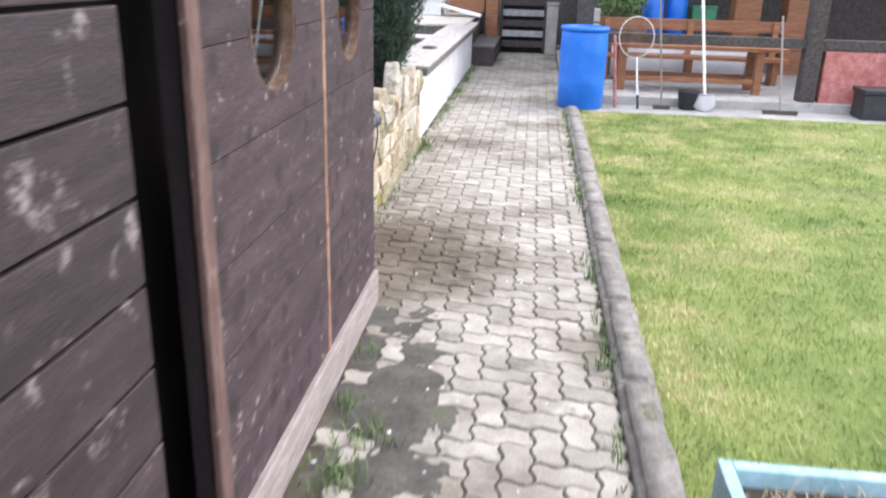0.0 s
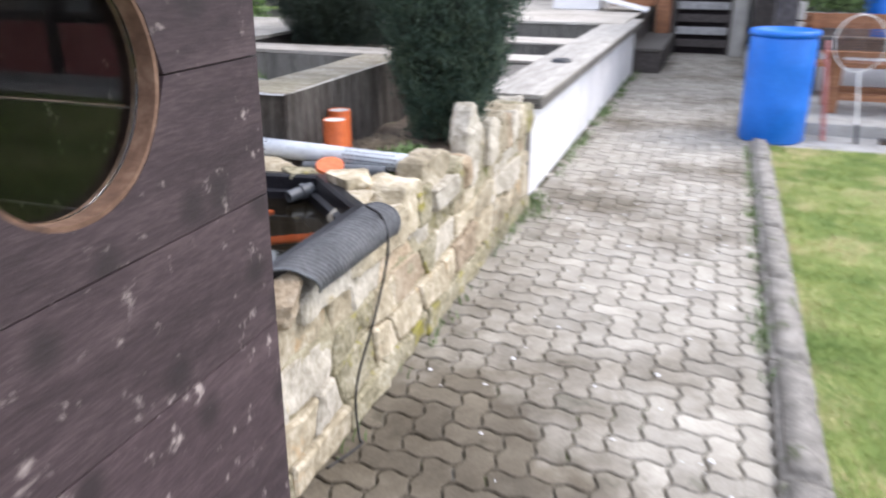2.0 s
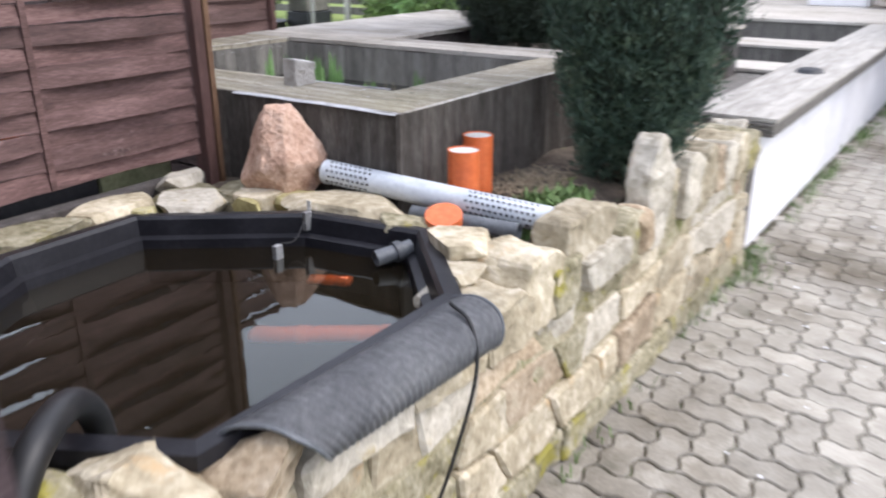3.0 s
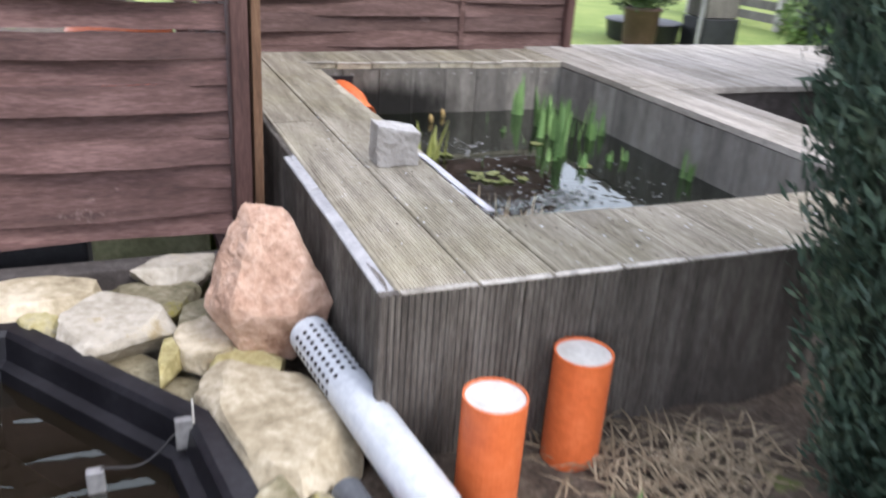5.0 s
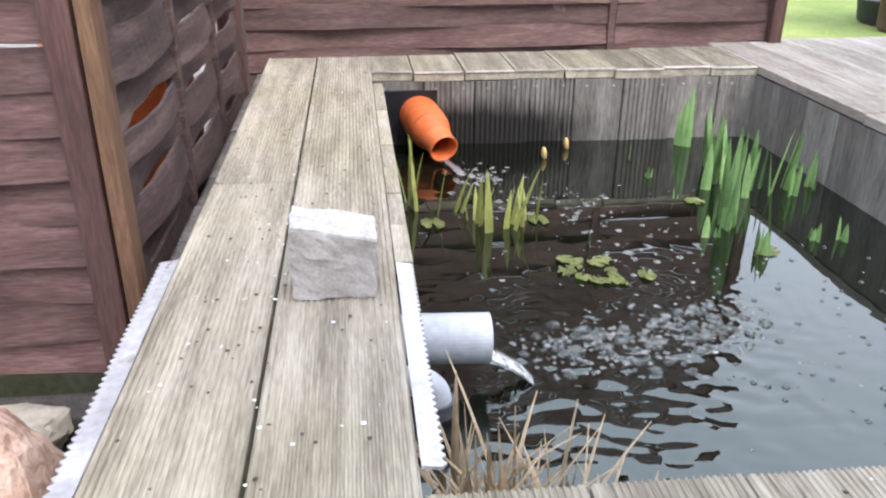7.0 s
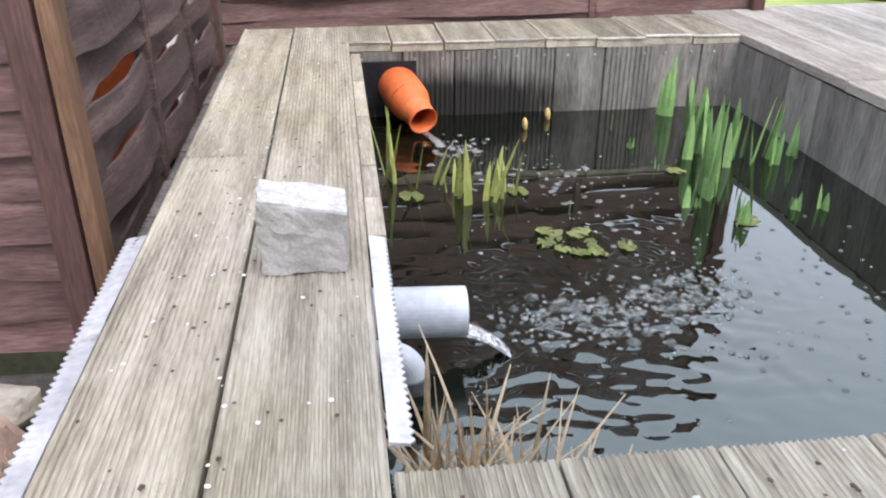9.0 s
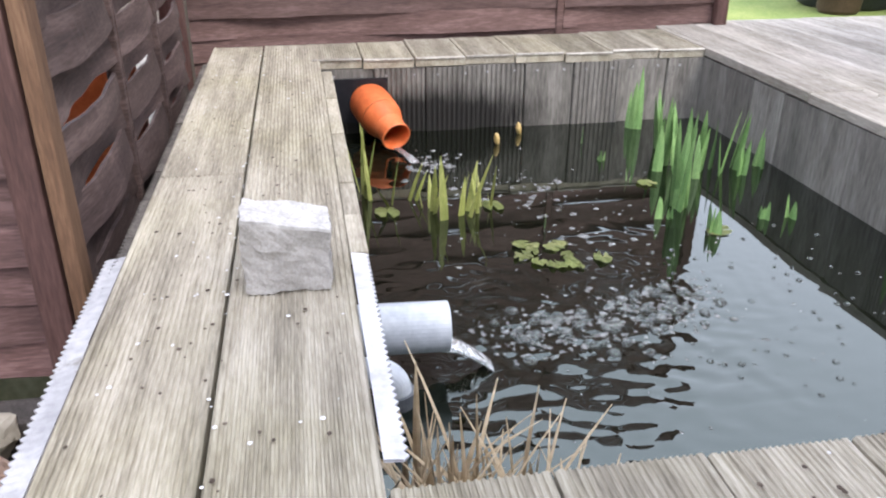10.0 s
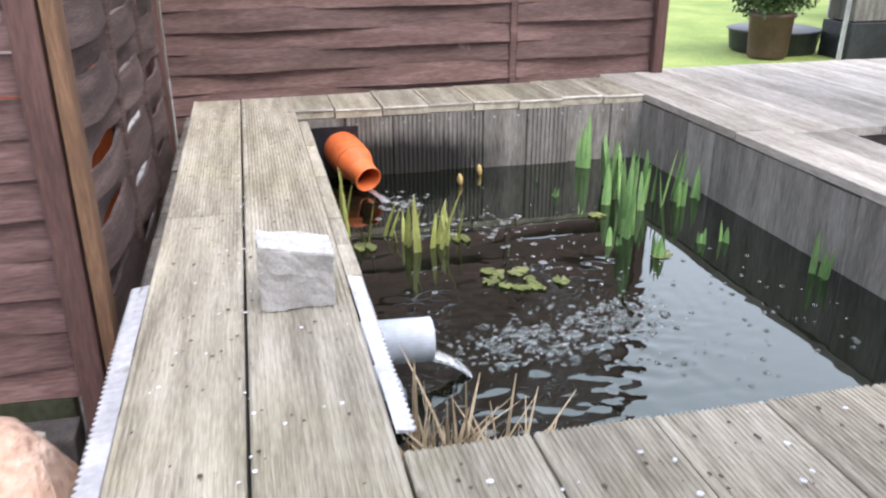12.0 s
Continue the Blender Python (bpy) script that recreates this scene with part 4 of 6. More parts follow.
KINDS = (M_stone, M_stone, M_stone, M_stone_w, M_stone_w, M_stone_w, M_stone_o, M_moss)
for c in range(4):
    y = 3.5 + rw.uniform(0, 0.1)
    slant = 0.0
    while y < 7.12:
        ly = min(rw.uniform(0.14, 0.4) if c else rw.uniform(0.3, 0.6), 7.2 - y)
        s1 = rw.uniform(-0.09, 0.09) if c else rw.uniform(-0.03, 0.03)
        g = 0.0025
        lo = [(y + ly * t + (-slant if t == 0 else -s1 if t == 1 else 0) / 2, course(c, y + ly * t) + g + rw.uniform(0, 0.006)) for t in (0, 0.35, 0.7, 1)]
        hi = [(y + ly * t + (slant if t == 0 else s1 if t == 1 else 0) / 2, course(c + 1, y + ly * t) - g - rw.uniform(0, 0.006)) for t in (1, 0.65, 0.3, 0)]
        lo[0], lo[-1] = (lo[0][0] + g, lo[0][1]), (lo[-1][0] - g, lo[-1][1])
        hi[0], hi[-1] = (hi[0][0] - g, hi[0][1]), (hi[-1][0] + g, hi[-1][1])
        part("stone", prism(lo + hi, -0.998 - 0.03 * c / 3 + rw.uniform(-0.012, 0.008), 0.15, rw, 0.009, 0.006), M_moss if c == 0 and rw.random() < 0.7 else rw.choice(KINDS), stone_wall)
        y += ly
        slant = s1


# the uneven coping: split stones set on edge, the tall standing one among them


def coping(yc, w, z0, z1, x=-1.0, depth=0.16, mat=None, lean=0.0, name="stone", rough=0.009):
    h = z1 - z0
    tops = [(yc + w * (0.46 - 0.92 * t) + lean * h, z1 - h * (0.06 + 0.14 * rw.random()) * (1.6 if t in (0, 1) else 0.6)) for t in (0, 0.3, 0.6, 1)]
    side_r = (yc + w * 0.5 + lean * h * 0.45 + rw.uniform(-0.015, 0.01), z0 + h * rw.uniform(0.4, 0.6))
    side_l = (yc - w * 0.5 + lean * h * 0.45 + rw.uniform(-0.01, 0.015), z0 + h * rw.uniform(0.4, 0.6))
    part(name, prism([(yc - w * 0.44, z0), (yc + w * 0.44, z0), side_r] + tops + [side_l], x, depth, rw, 0.009, rough), mat or rw.choice(KINDS), stone_wall)


for args in ((4.3, 0.36, 0.55, 0.665, -1.0, 0.2, M_stone_w), (4.62, 0.3, 0.55, 0.67, -1.0, 0.2, M_stone), (4.87, 0.24, 0.55, 0.72, -0.99, 0.17, M_stone, 0.15),
             (4.83, 0.1, 0.62, 0.7, -1.1, 0.14, M_stone_w), (5.03, 0.2, 0.55, 0.79, -1.0, 0.18, M_stone, 0.2), (5.2, 0.2, 0.55, 0.72, -0.995, 0.17, M_moss),
             (5.37, 0.34, 0.6, 0.81, -1.02, 0.12, M_stone, 0.12), (5.5, 0.36, 0.55, 0.68, -0.985, 0.1, M_stone_w, -0.2), (5.66, 0.2, 0.52, 0.72, -1.0, 0.16, M_moss, 0.1), (5.76, 0.1, 0.55, 0.7, -0.985, 0.12, M_stone_o),
             (6.04, 0.13, 0.55, 0.7, -1.0, 0.16, M_moss), (6.12, 0.09, 0.55, 0.78, -1.03, 0.12, M_stone), (6.24, 0.14, 0.55, 0.83, -0.99, 0.12, M_stone_w, 0.08), (6.38, 0.12, 0.55, 0.74, -1.0, 0.16, M_stone),
             (6.5, 0.12, 0.55, 0.79, -1.0, 0.14, M_stone, -0.1), (6.62, 0.13, 0.55, 0.77, -1.0, 0.18, M_stone_o), (6.75, 0.14, 0.55, 0.75, -1.0, 0.2, M_stone_w), (6.9, 0.16, 0.55, 0.765, -0.99, 0.24, M_stone),
             (7.06, 0.2, 0.55, 0.745, -0.99, 0.26, M_moss), (7.14, 0.1, 0.55, 0.77, -1.06, 0.16, M_stone_w)):
    coping(*args)
# the standing stone, shouldered and broken at its top
part("standing_stone", prism([(5.83, 0.52), (5.99, 0.52), (6.0, 0.68), (5.985, 0.8), (5.99, 0.86), (5.955, 0.915), (5.91, 0.93), (5.865, 0.905), (5.84, 0.83), (5.815, 0.79), (5.81, 0.66)],
                             -1.0, 0.105, rw, 0.012, 0.009), M_stone_w, stone_wall)


def rock(rnd, sx, sy, sz, cuts=16, near=0.62, rough=0.03, flat_top=0.0):
    """A broken rock: a ball cut by many planes, with a rough skin."""
    bm = bmesh.new()
    bmesh.ops.create_icosphere(bm, subdivisions=4, radius=1.25)
    planes = [(Vector([rnd.gauss(0, 1) for _ in range(3)]).normalized(), rnd.uniform(near, 0.95)) for _ in range(cuts)]
    if flat_top:
        planes.append((Vector((rnd.uniform(-0.12, 0.12), rnd.uniform(-0.12, 0.12), 1)).normalized(), flat_top))
    for v in bm.verts:
        for nn, dd in planes:
            k = v.co.dot(nn) - dd
            if k > 0:
                v.co -= nn * k
    sd = Vector((rnd.uniform(0, 99), rnd.uniform(0, 99), 0))
    for v in bm.verts:
        v.co *= 1 + rough * (1.5 * noise.noise(v.co * 2.2 + sd) + noise.noise(v.co * 6 + sd) + 0.4 * noise.noise(v.co * 16 + sd))
    size = [max(v.co[i] for v in bm.verts) - min(v.co[i] for v in bm.verts) for i in range(3)]
    for v in bm.verts:
        v.co = Vector((v.co.x * sx / size[0], v.co.y * sy / size[1], v.co.z * sz / size[2]))
    return bm


def corner_rock(x, y, z, sx, sy, sz, seed, mat):
    bm = rock(random.Random(seed), sx, sy, sz, 18, 0.6, 0.06)
    bmesh.ops.translate(bm, verts=bm.verts, vec=(x, y, z))
    return part("stone", bm, mat, stone_wall)


corner_rock(-1.06, 4.02, 0.66, 0.22, 0.24, 0.17, 4, M_stone_o)
corner_rock(-1.12, 3.86, 0.69, 0.3, 0.26, 0.2, 14, M_stone)
corner_rock(-1.2, 3.72, 0.68, 0.22, 0.2, 0.18, 24, M_moss)
corner_rock(-1.02, 3.7, 0.66, 0.24, 0.24, 0.2, 34, M_stone_o)

# ---- stones round the small pond ----


def loose_stone(x, y, z, sx, sy, sz, rz, mat, label, seed, name="edging_stone", group="pond edging stones"):
    bm = rock(random.Random(seed), sx * 1.08, sy * 1.08, sz, 15, 0.66, 0.035, 0.5)
    zmin = min(v.co.z for v in bm.verts)
    for v in bm.verts:
        v.co.z -= zmin
    ob = part(name, bm, mat, None, label, category="stone", group=group)
    ob.matrix_basis = pose(x, y, z, 0, 0, rz)
    return ob


PALE = "pale yellow-grey sandstone slab edging the small pond"
MOSSY = "mossy yellow sandstone slab edging the small pond"
loose_stone(-2.39, 4.69, 0.655, 0.17, 0.31, 0.1, 4, M_stone, PALE, 1)
loose_stone(-2.225, 4.875, 0.66, 0.2, 0.25, 0.105, 40, M_stone_w, PALE, 2)
loose_stone(-1.77, 5.13, 0.66, 0.42, 0.24, 0.11, 12, M_stone, MOSSY, 3)
loose_stone(-2.38, 4.38, 0.66, 0.22, 0.34, 0.1, 3, M_moss, MOSSY, 4)
loose_stone(-2.36, 4.03, 0.66, 0.25, 0.36, 0.1, -14, M_stone, PALE, 5)
loose_stone(-2.45, 5.0, 0.68, 0.15, 0.2, 0.1, 8, M_stone_w, "nearly white squared sandstone beside the fence", 6)
loose_stone(-2.27, 4.71, 0.68, 0.08, 0.1, 0.075, 20, M_sulphur, "small sulphur-yellow stone between edging stones", 7)
loose_stone(-1.53, 5.09, 0.68, 0.15, 0.12, 0.08, 20, M_moss, MOSSY, 8)
loose_stone(-2.06, 4.965, 0.68, 0.17, 0.05, 0.075, -14, M_sulphur, "sulphur-yellow mossy sandstone sliver between edging stones", 9)
loose_stone(-2.09, 5.055, 0.665, 0.16, 0.13, 0.095, 10, M_stone, PALE, 10)
loose_stone(-2.34, 4.95, 0.66, 0.22, 0.22, 0.09, 40, M_moss, MOSSY, 11)
loose_stone(-1.47, 5.17, 0.66, 0.19, 0.13, 0.08, 0, M_moss, MOSSY, 12)
loose_stone(-1.55, 3.66, 0.6, 0.41, 0.2, 0.14, 5, M_stone, PALE, 13)
loose_stone(-2.0, 3.72, 0.6, 0.41, 0.2, 0.14, -25, M_stone, PALE, 14)
loose_stone(-1.24, 5.02, 0.66, 0.19, 0.18, 0.125, 8, M_stone, "squared pale sandstone block at the basin's corner", 15)
loose_stone(-1.2, 4.9, 0.665, 0.15, 0.11, 0.075, 20, M_stone, PALE, 16)
loose_stone(-1.98, 5.11, 0.665, 0.15, 0.17, 0.085, 60, M_sulphur, MOSSY, 17)
loose_stone(-2.2, 5.08, 0.66, 0.2, 0.2, 0.085, 10, M_moss, MOSSY, 18)
bank = bmesh.new()
ring_in, ring_out = inset(rim_pts, -0.046), inset(rim_pts, -0.2)
a = [bank.verts.new((*p, 0.7)) for p in ring_in]
b = [bank.verts.new((*p, 0.675)) for p in ring_out]
c = [bank.verts.new((*p, 0.0)) for p in ring_out]
for i in range(1, 6):
    j = i + 1
    bank.faces.new((a[i], a[j], b[j], b[i]))
    bank.faces.new((b[i], b[j], c[j], c[i]))
part("pond_bank", bank, M_mortar, None, "mossy packed earth round the pond basin", category="soil", kind="structure")

# the pink boulder
bm = bmesh.new()
for v in ((-0.03, -0.04, 0.315), (0.015, 0.04, 0.31), (-0.06, 0.01, 0.28), (0.05, -0.035, 0.285), (0.01, -0.1, 0.22), (0.085, 0.065, 0.22), (-0.1, -0.05, 0.19), (-0.08, 0.07, 0.18),
          (0.115, -0.09, 0.14), (0.03, -0.135, 0.11), (0.14, 0.03, 0.12), (0.1, 0.12, 0.13), (-0.1, -0.11, 0.05), (-0.13, 0.03, 0.06), (-0.04, 0.13, 0.09),
          (0.08, -0.07, 0.02), (0.09, 0.04, -0.01), (-0.08, -0.09, 0.0), (-0.06, 0.05, 0.0), (0.12, 0.09, 0.05)):
    bm.verts.new(v)
bmesh.ops.convex_hull(bm, input=bm.verts)
bmesh.ops.delete(bm, geom=[v for v in bm.verts if not v.link_faces], context="VERTS")
bmesh.ops.bevel(bm, geom=list(bm.edges), offset=0.004, segments=1, affect="EDGES", clamp_overlap=True)
bmesh.ops.triangulate(bm, faces=bm.faces)
for _ in range(3):
    bmesh.ops.subdivide_edges(bm, edges=[e for e in bm.edges if e.calc_length() > 0.022], cuts=1)
    bmesh.ops.triangulate(bm, faces=bm.faces)
for v in bm.verts:
    v.co += v.normal * (0.007 * noise.noise(v.co * 10) - 0.012 * max(0, 0.25 - abs(noise.noise(v.co * 13 + Vector((4, 2, 1))))) + 0.0045 * noise.noise(v.co * 32) + 0.0025 * noise.noise(v.co * 85))
boulder = part("boulder", bm, M_redrock, None, "pink angular sandstone boulder leaning against the raised pond", category="boulder")
boulder.matrix_basis = pose(-2.1, 5.172, 0.722, 0, 0, 0)

# ---- cobble on the ledge ----
cob = thing("cobble", (-2.36, 5.535, TOP), "rough grey granite cobble on the ledge boards", "cobble")


def cobble_block(z0, z1, grow, rough):
    b = boxed(0, 1, 0, 1, 0, 1)
    bmesh.ops.subdivide_edges(b, edges=b.edges[:], cuts=13, use_grid_fill=True)
    for v in b.verts:
        u, w, k = v.co
        # a roughly split block: narrower foot, upper face falling to one side
        zz = z0 + (z1 - z0) * k
        tall = 0.103 - 0.017 * w - 0.004 * u
        foot = 1 - 0.06 * (1 - min(1, zz * 3)) ** 2
        c = Vector((-2.388 + 0.066 * u, 5.482 + 0.107 * (0.5 + (w - 0.5) * foot), TOP + 0.001 + tall * zz))
        c += grow * Vector((u - 0.5, w - 0.5, 0))
        nz = Vector((noise.noise(c * 22), noise.noise(c * 22 + Vector((9, 0, 0))), 0.5 * noise.noise(c * 22 + Vector((0, 9, 0)))))
        fz = Vector((noise.noise(c * 75), noise.noise(c * 75 + Vector((9, 0, 0))), 0.6 * noise.noise(c * 75 + Vector((0, 9, 0)))))
        c += rough * (nz + 0.55 * fz)
        if k == 0 and z0 == 0:
            c.z = TOP + 0.001 + max(0.0, 0.007 * noise.noise(Vector((c.x * 60, c.y * 60, 2))))
        v.co = c
    return b


part("body", cobble_block(0.0, 0.955, 0.0, 0.006), M_granite, cob)
# top slice of the same stone, its brightness painted in
part("cut_face", cobble_block(0.957, 1.0, -0.002, 0.005), M_granite_top, cob, "upper face coloured paler, as lit by the sky")

# ---- serrated edging strips ----


def serrated(x0, x1, y_base, y_tip, z, parent, name, label, mat=None):
    bm = bmesh.new()
    n = int(abs(x1 - x0) / 0.0115)
    top, low = [], []
    for i in range(2 * n + 1):
        x = x0 + (x1 - x0) * i / (2 * n)
        y = y_tip if i % 2 else y_tip + (y_base - y_tip) * 0.2
        zz = z + 0.003 * noise.noise(Vector((x * 6, y_tip, 0)))
        top.append((bm.verts.new((x, y_base, zz + 0.001)), bm.verts.new((x, y, zz - 0.002))))
        low.append((bm.verts.new((x, y_base, zz - 0.003)), bm.verts.new((x, y, zz - 0.005))))
    for k in range(2 * n):
        bm.faces.new((top[k][0], top[k + 1][0], top[k + 1][1], top[k][1]))
        bm.faces.new((low[k][1], low[k + 1][1], low[k + 1][0], low[k][0]))
        bm.faces.new((top[k][1], top[k + 1][1], low[k + 1][1], low[k][1]))
    bmesh.ops.recalc_face_normals(bm, faces=bm.faces)
    return part(name, bm, mat or M_alu, parent, label, category="edging strip", group="edging strips")


serrated(-2.42, -1.985, 5.617, 5.641, TOP + 0.002, None, "edging_strip", "pale serrated foil strip along the ledge's inner edge")
serrated(-2.47, -1.67, 5.312, 5.284, TOP - 0.004, None, "edging_strip", "dull grey serrated foil strip along the ledge's outer edge", M_foil_dull)
edge_me = mesh_of("edge_slip", boxed(-0.068, 0.068, -0.013, 0.013, -0.02, 0, bevel=0.002), M_deck)
for k in range(8):
    piece("edge_slip", edge_me, pose(-2.495 - 0.139 * k, 5.629, TOP - 0.001 - 0.0015 * (k % 2)), raised)

# ---- pipes at the raised pond ----
inlet = thing("inlet_pipe", (-3.62, 5.76, 0.9), "orange plastic drain pipe pouring water into the raised pond", "pipe")


def swept(pts, radii, wall=0.0, seg=36):
    """A tube along points with a radius for each; with a wall it turns back inside."""
    bm = bmesh.new()
    pts = [Vector(p) for p in pts]
    rows = []
    walk_order = list(range(len(pts)))
    for inner in ((0, 1) if wall else (0,)):
        for i in walk_order if not inner else walk_order[::-1]:
            d = (pts[min(i + 1, len(pts) - 1)] - pts[max(i - 1, 0)]).normalized()
            qq = d.to_track_quat("Z", "Y")
            rr = radii[i] - wall * inner
            rows.append([bm.verts.new(pts[i] + qq @ Vector((rr * math.cos(2 * math.pi * k / seg), rr * math.sin(2 * math.pi * k / seg), 0))) for k in range(seg)])
    for a_, b_ in zip(rows, rows[1:]):
        for k in range(seg):
            bm.faces.new((a_[k], a_[(k + 1) % seg], b_[(k + 1) % seg], b_[k]))
    return bm


P = curve_pts([(-3.70, 5.742, 0.904), (-3.62, 5.753, 0.902), (-3.55, 5.768, 0.893), (-3.495, 5.785, 0.878), (-3.452, 5.8, 0.863)], 6)
n_sock = 14
sock_r = [0.055 + 0.003 * math.sin(math.pi * i / n_sock) for i in range(n_sock)]
neck_r = [0.054, 0.051, 0.047, 0.044, 0.042, 0.0405, 0.0395, 0.039, 0.039, 0.0395, 0.04]
part("socket", swept(P[:n_sock], sock_r), M_orange, inlet, smooth=True)
part("reducer", swept(P[n_sock - 1:n_sock + 6], [sock_r[-1]] + neck_r[:6]), M_orange, inlet, smooth=True)
part("mouth", swept(P[n_sock + 4:], neck_r[4:4 + len(P) - n_sock - 4], 0.003), M_orange, inlet, smooth=True)
part("wall_hole", boxed(-3.652, -3.6445, 5.645, 5.8, 0.85, 0.975), M_liner, raised, "dark square hole")

spout = thing("overflow_pipe", (-2.42, 5.68, 0.9), "light grey plastic pipe pouring water beside the ledge", "pipe")
bm = bmesh.new()
pipe(bm, (-2.432, 5.60, 0.897), (-2.432, 5.755, 0.891), 0.038, 0.003, 40)
part("pipe", bm, M_greypipe, spout)
bm = bmesh.new()
tube(bm, curve_pts([(-2.33, 5.6, 0.892), (-2.325, 5.64, 0.892), (-2.32, 5.66, 0.88), (-2.318, 5.665, 0.862)], 6), 0.021, 24)
part("bend", bm, M_greypipe, spout)
bm = bmesh.new()
pipe(bm, (-2.318, 5.665, 0.866), (-2.318, 5.666, 0.845), 0.025, 0.005, 30)
part("collar", bm, M_darkpipe, spout)


def water_tongue(p0, p1, p2, w0, w1, name):
    bm = bmesh.new()
    prev = None
    p0, p1, p2 = Vector(p0), Vector(p1), Vector(p2)
    side = (p2 - p0).cross(Vector((0, 0, 1))).normalized()
    for i in range(15):
        t = i / 14
        c = p0 * (1 - t) ** 2 + p1 * 2 * t * (1 - t) + p2 * t * t
        w = w0 + (w1 - w0) * t
        row = []
        for k in range(9):
            a = math.pi * 2 * k / 9
            row.append(bm.verts.new(c + side * math.cos(a) * w + Vector((0, 0, 0.22 * w * math.sin(a) + 0.003 * noise.noise(Vector((k * 2.1, i * 0.8, w0 * 50)))))))
        if prev:
            for k in range(9):
                bm.faces.new((prev[k], prev[(k + 1) % 9], row[(k + 1) % 9], row[k]))
        prev = row
    return part(name, bm, M_spout, None, "clear stream of running water", smooth=True, category="water")


water_tongue((-2.432, 5.735, 0.864), (-2.432, 5.785, 0.858), (-2.428, 5.825, 0.813), 0.025, 0.018, "water_jet")
water_tongue((-3.45, 5.798, 0.833), (-3.41, 5.815, 0.836), (-3.365, 5.845, 0.81), 0.009, 0.014, "water_jet")

# ---- foam, pads, plants in the raised pond ----
WZ = 0.816


def blobs(name, spots, label, mat, flat=0.35):
    verts, faces = [], []
    for x, y, r in spots:
        b = len(verts)
        verts.append((x, y, WZ + r * flat))
        for ring, (rr2, zz) in enumerate(((0.6, 0.8), (1.0, 0.0))):
            for k in range(8):
                a = 2 * math.pi * k / 8
                q = r * rr2 * (1 + 0.3 * noise.noise(Vector((x * 90 + k, y * 90, ring))))
                verts.append((x + q * math.cos(a), y + q * math.sin(a), WZ - 0.001 + r * flat * zz))
        for k in range(8):
            j = (k + 1) % 8
            faces.append((b, b + 1 + k, b + 1 + j))
            faces.append((b + 1 + k, b + 9 + k, b + 9 + j, b + 1 + j))
    return soup(name, verts, faces, mat, None, label, "foam")


rf = random.Random(11)
spots = []
for _ in range(520):
    t = rf.random()
    spots.append((-2.5 + rf.gauss(0, 0.05) - 0.1 * t * t, 5.84 + 0.42 * t + rf.gauss(0, 0.03), abs(rf.gauss(0, 0.0028)) + 0.0014))
for _ in range(170):
    t = rf.random()
    spots.append((-3.25 + 0.45 * t + rf.gauss(0, 0.12), 6.0 + 0.15 * t + rf.gauss(0, 0.11), abs(rf.gauss(0, 0.0035)) + 0.0018))
for _ in range(60):
    spots.append((-3.36 + rf.gauss(0, 0.05), 5.88 + rf.gauss(0, 0.04), rf.uniform(0.004, 0.011)))
for _ in range(110):
    spots.append((rf.uniform(-3.2, -2.2), rf.uniform(5.7, 6.65), rf.uniform(0.0012, 0.0035)))
spots = [s for s in spots if -3.6 < s[0] < -2.0 and 5.66 < s[1] < 6.7]
blobs("foam_bubbles", spots, "small white foam bubbles drifting on the water", M_foam, 0.28)

splash = [(-2.5 + rf.gauss(0, 0.04) - 0.08 * t * t, 5.88 + 0.38 * t + rf.gauss(0, 0.028), rf.uniform(0.004, 0.014)) for t in [rf.random() for _ in range(110)]]
splash += [(rf.gauss(-2.5, 0.16), rf.uniform(6.15, 6.62), rf.uniform(0.003, 0.0065)) for _ in range(80)]
blobs("splash_bubbles", splash, "clear glassy bubbles in the splash of the pipe", M_bubble, 0.55)


def leaf_pad(x, y, r, rz, seed):
    rnd = random.Random(seed)
    bm = bmesh.new()
    c = bm.verts.new((0, 0, 0.004))
    n = 18
    edge = [bm.verts.new((r * math.cos(2 * math.pi * k / n) * (1 + rnd.uniform(-0.1, 0.1)), 0.75 * r * math.sin(2 * math.pi * k / n), rnd.uniform(0.001, 0.006))) for k in range(n - 1)]
    for k in range(n - 2):
        bm.faces.new((c, edge[k], edge[k + 1]))
    bmesh.ops.solidify(bm, geom=bm.faces[:], thickness=0.0015)
    ob = part("floating_leaf", bm, M_pad, None, "yellow-green leaf floating on dark water", category="leaf", group="floating leaves")
    ob.matrix_basis = pose(x, y, WZ, 0, 0, rz)


for k in range(17):
    leaf_pad(-2.8 + rf.gauss(0, 0.045), 6.02 + rf.gauss(0, 0.045), rf.uniform(0.01, 0.024), rf.uniform(0, 360), k)
leaf_pad(-3.05, 5.73, 0.035, 20, 31)
leaf_pad(-2.84, 6.41, 0.03, 100, 32)
leaf_pad(-3.13, 6.37, 0.025, 50, 33)
leaf_pad(-3.05, 5.97, 0.03, 10, 34)


def blade(bm, x, y, z, h, w, lean, az, bend=0.3, seg=5):
    """One sword-shaped leaf with a keel."""
    ax = Vector((math.cos(az), math.sin(az), 0))
    sd = Vector((-ax.y, ax.x, 0))
    prev = None
    for i in range(seg + 1):
        t = i / seg
        c = Vector((x, y, z)) + ax * (h * (lean * t + bend * lean * t * t)) + Vector((0, 0, h * t))
        ww = w * (1 - t ** 3.2) * 0.5 + 0.0005
        row = [bm.verts.new(c - sd * ww), bm.verts.new(c + ax * 0.25 * ww), bm.verts.new(c + sd * ww), bm.verts.new(c - ax * 0.25 * ww)]
        if prev:
            for k in range(4):
                bm.faces.new((prev[k], prev[(k + 1) % 4], row[(k + 1) % 4], row[k]))
        prev = row


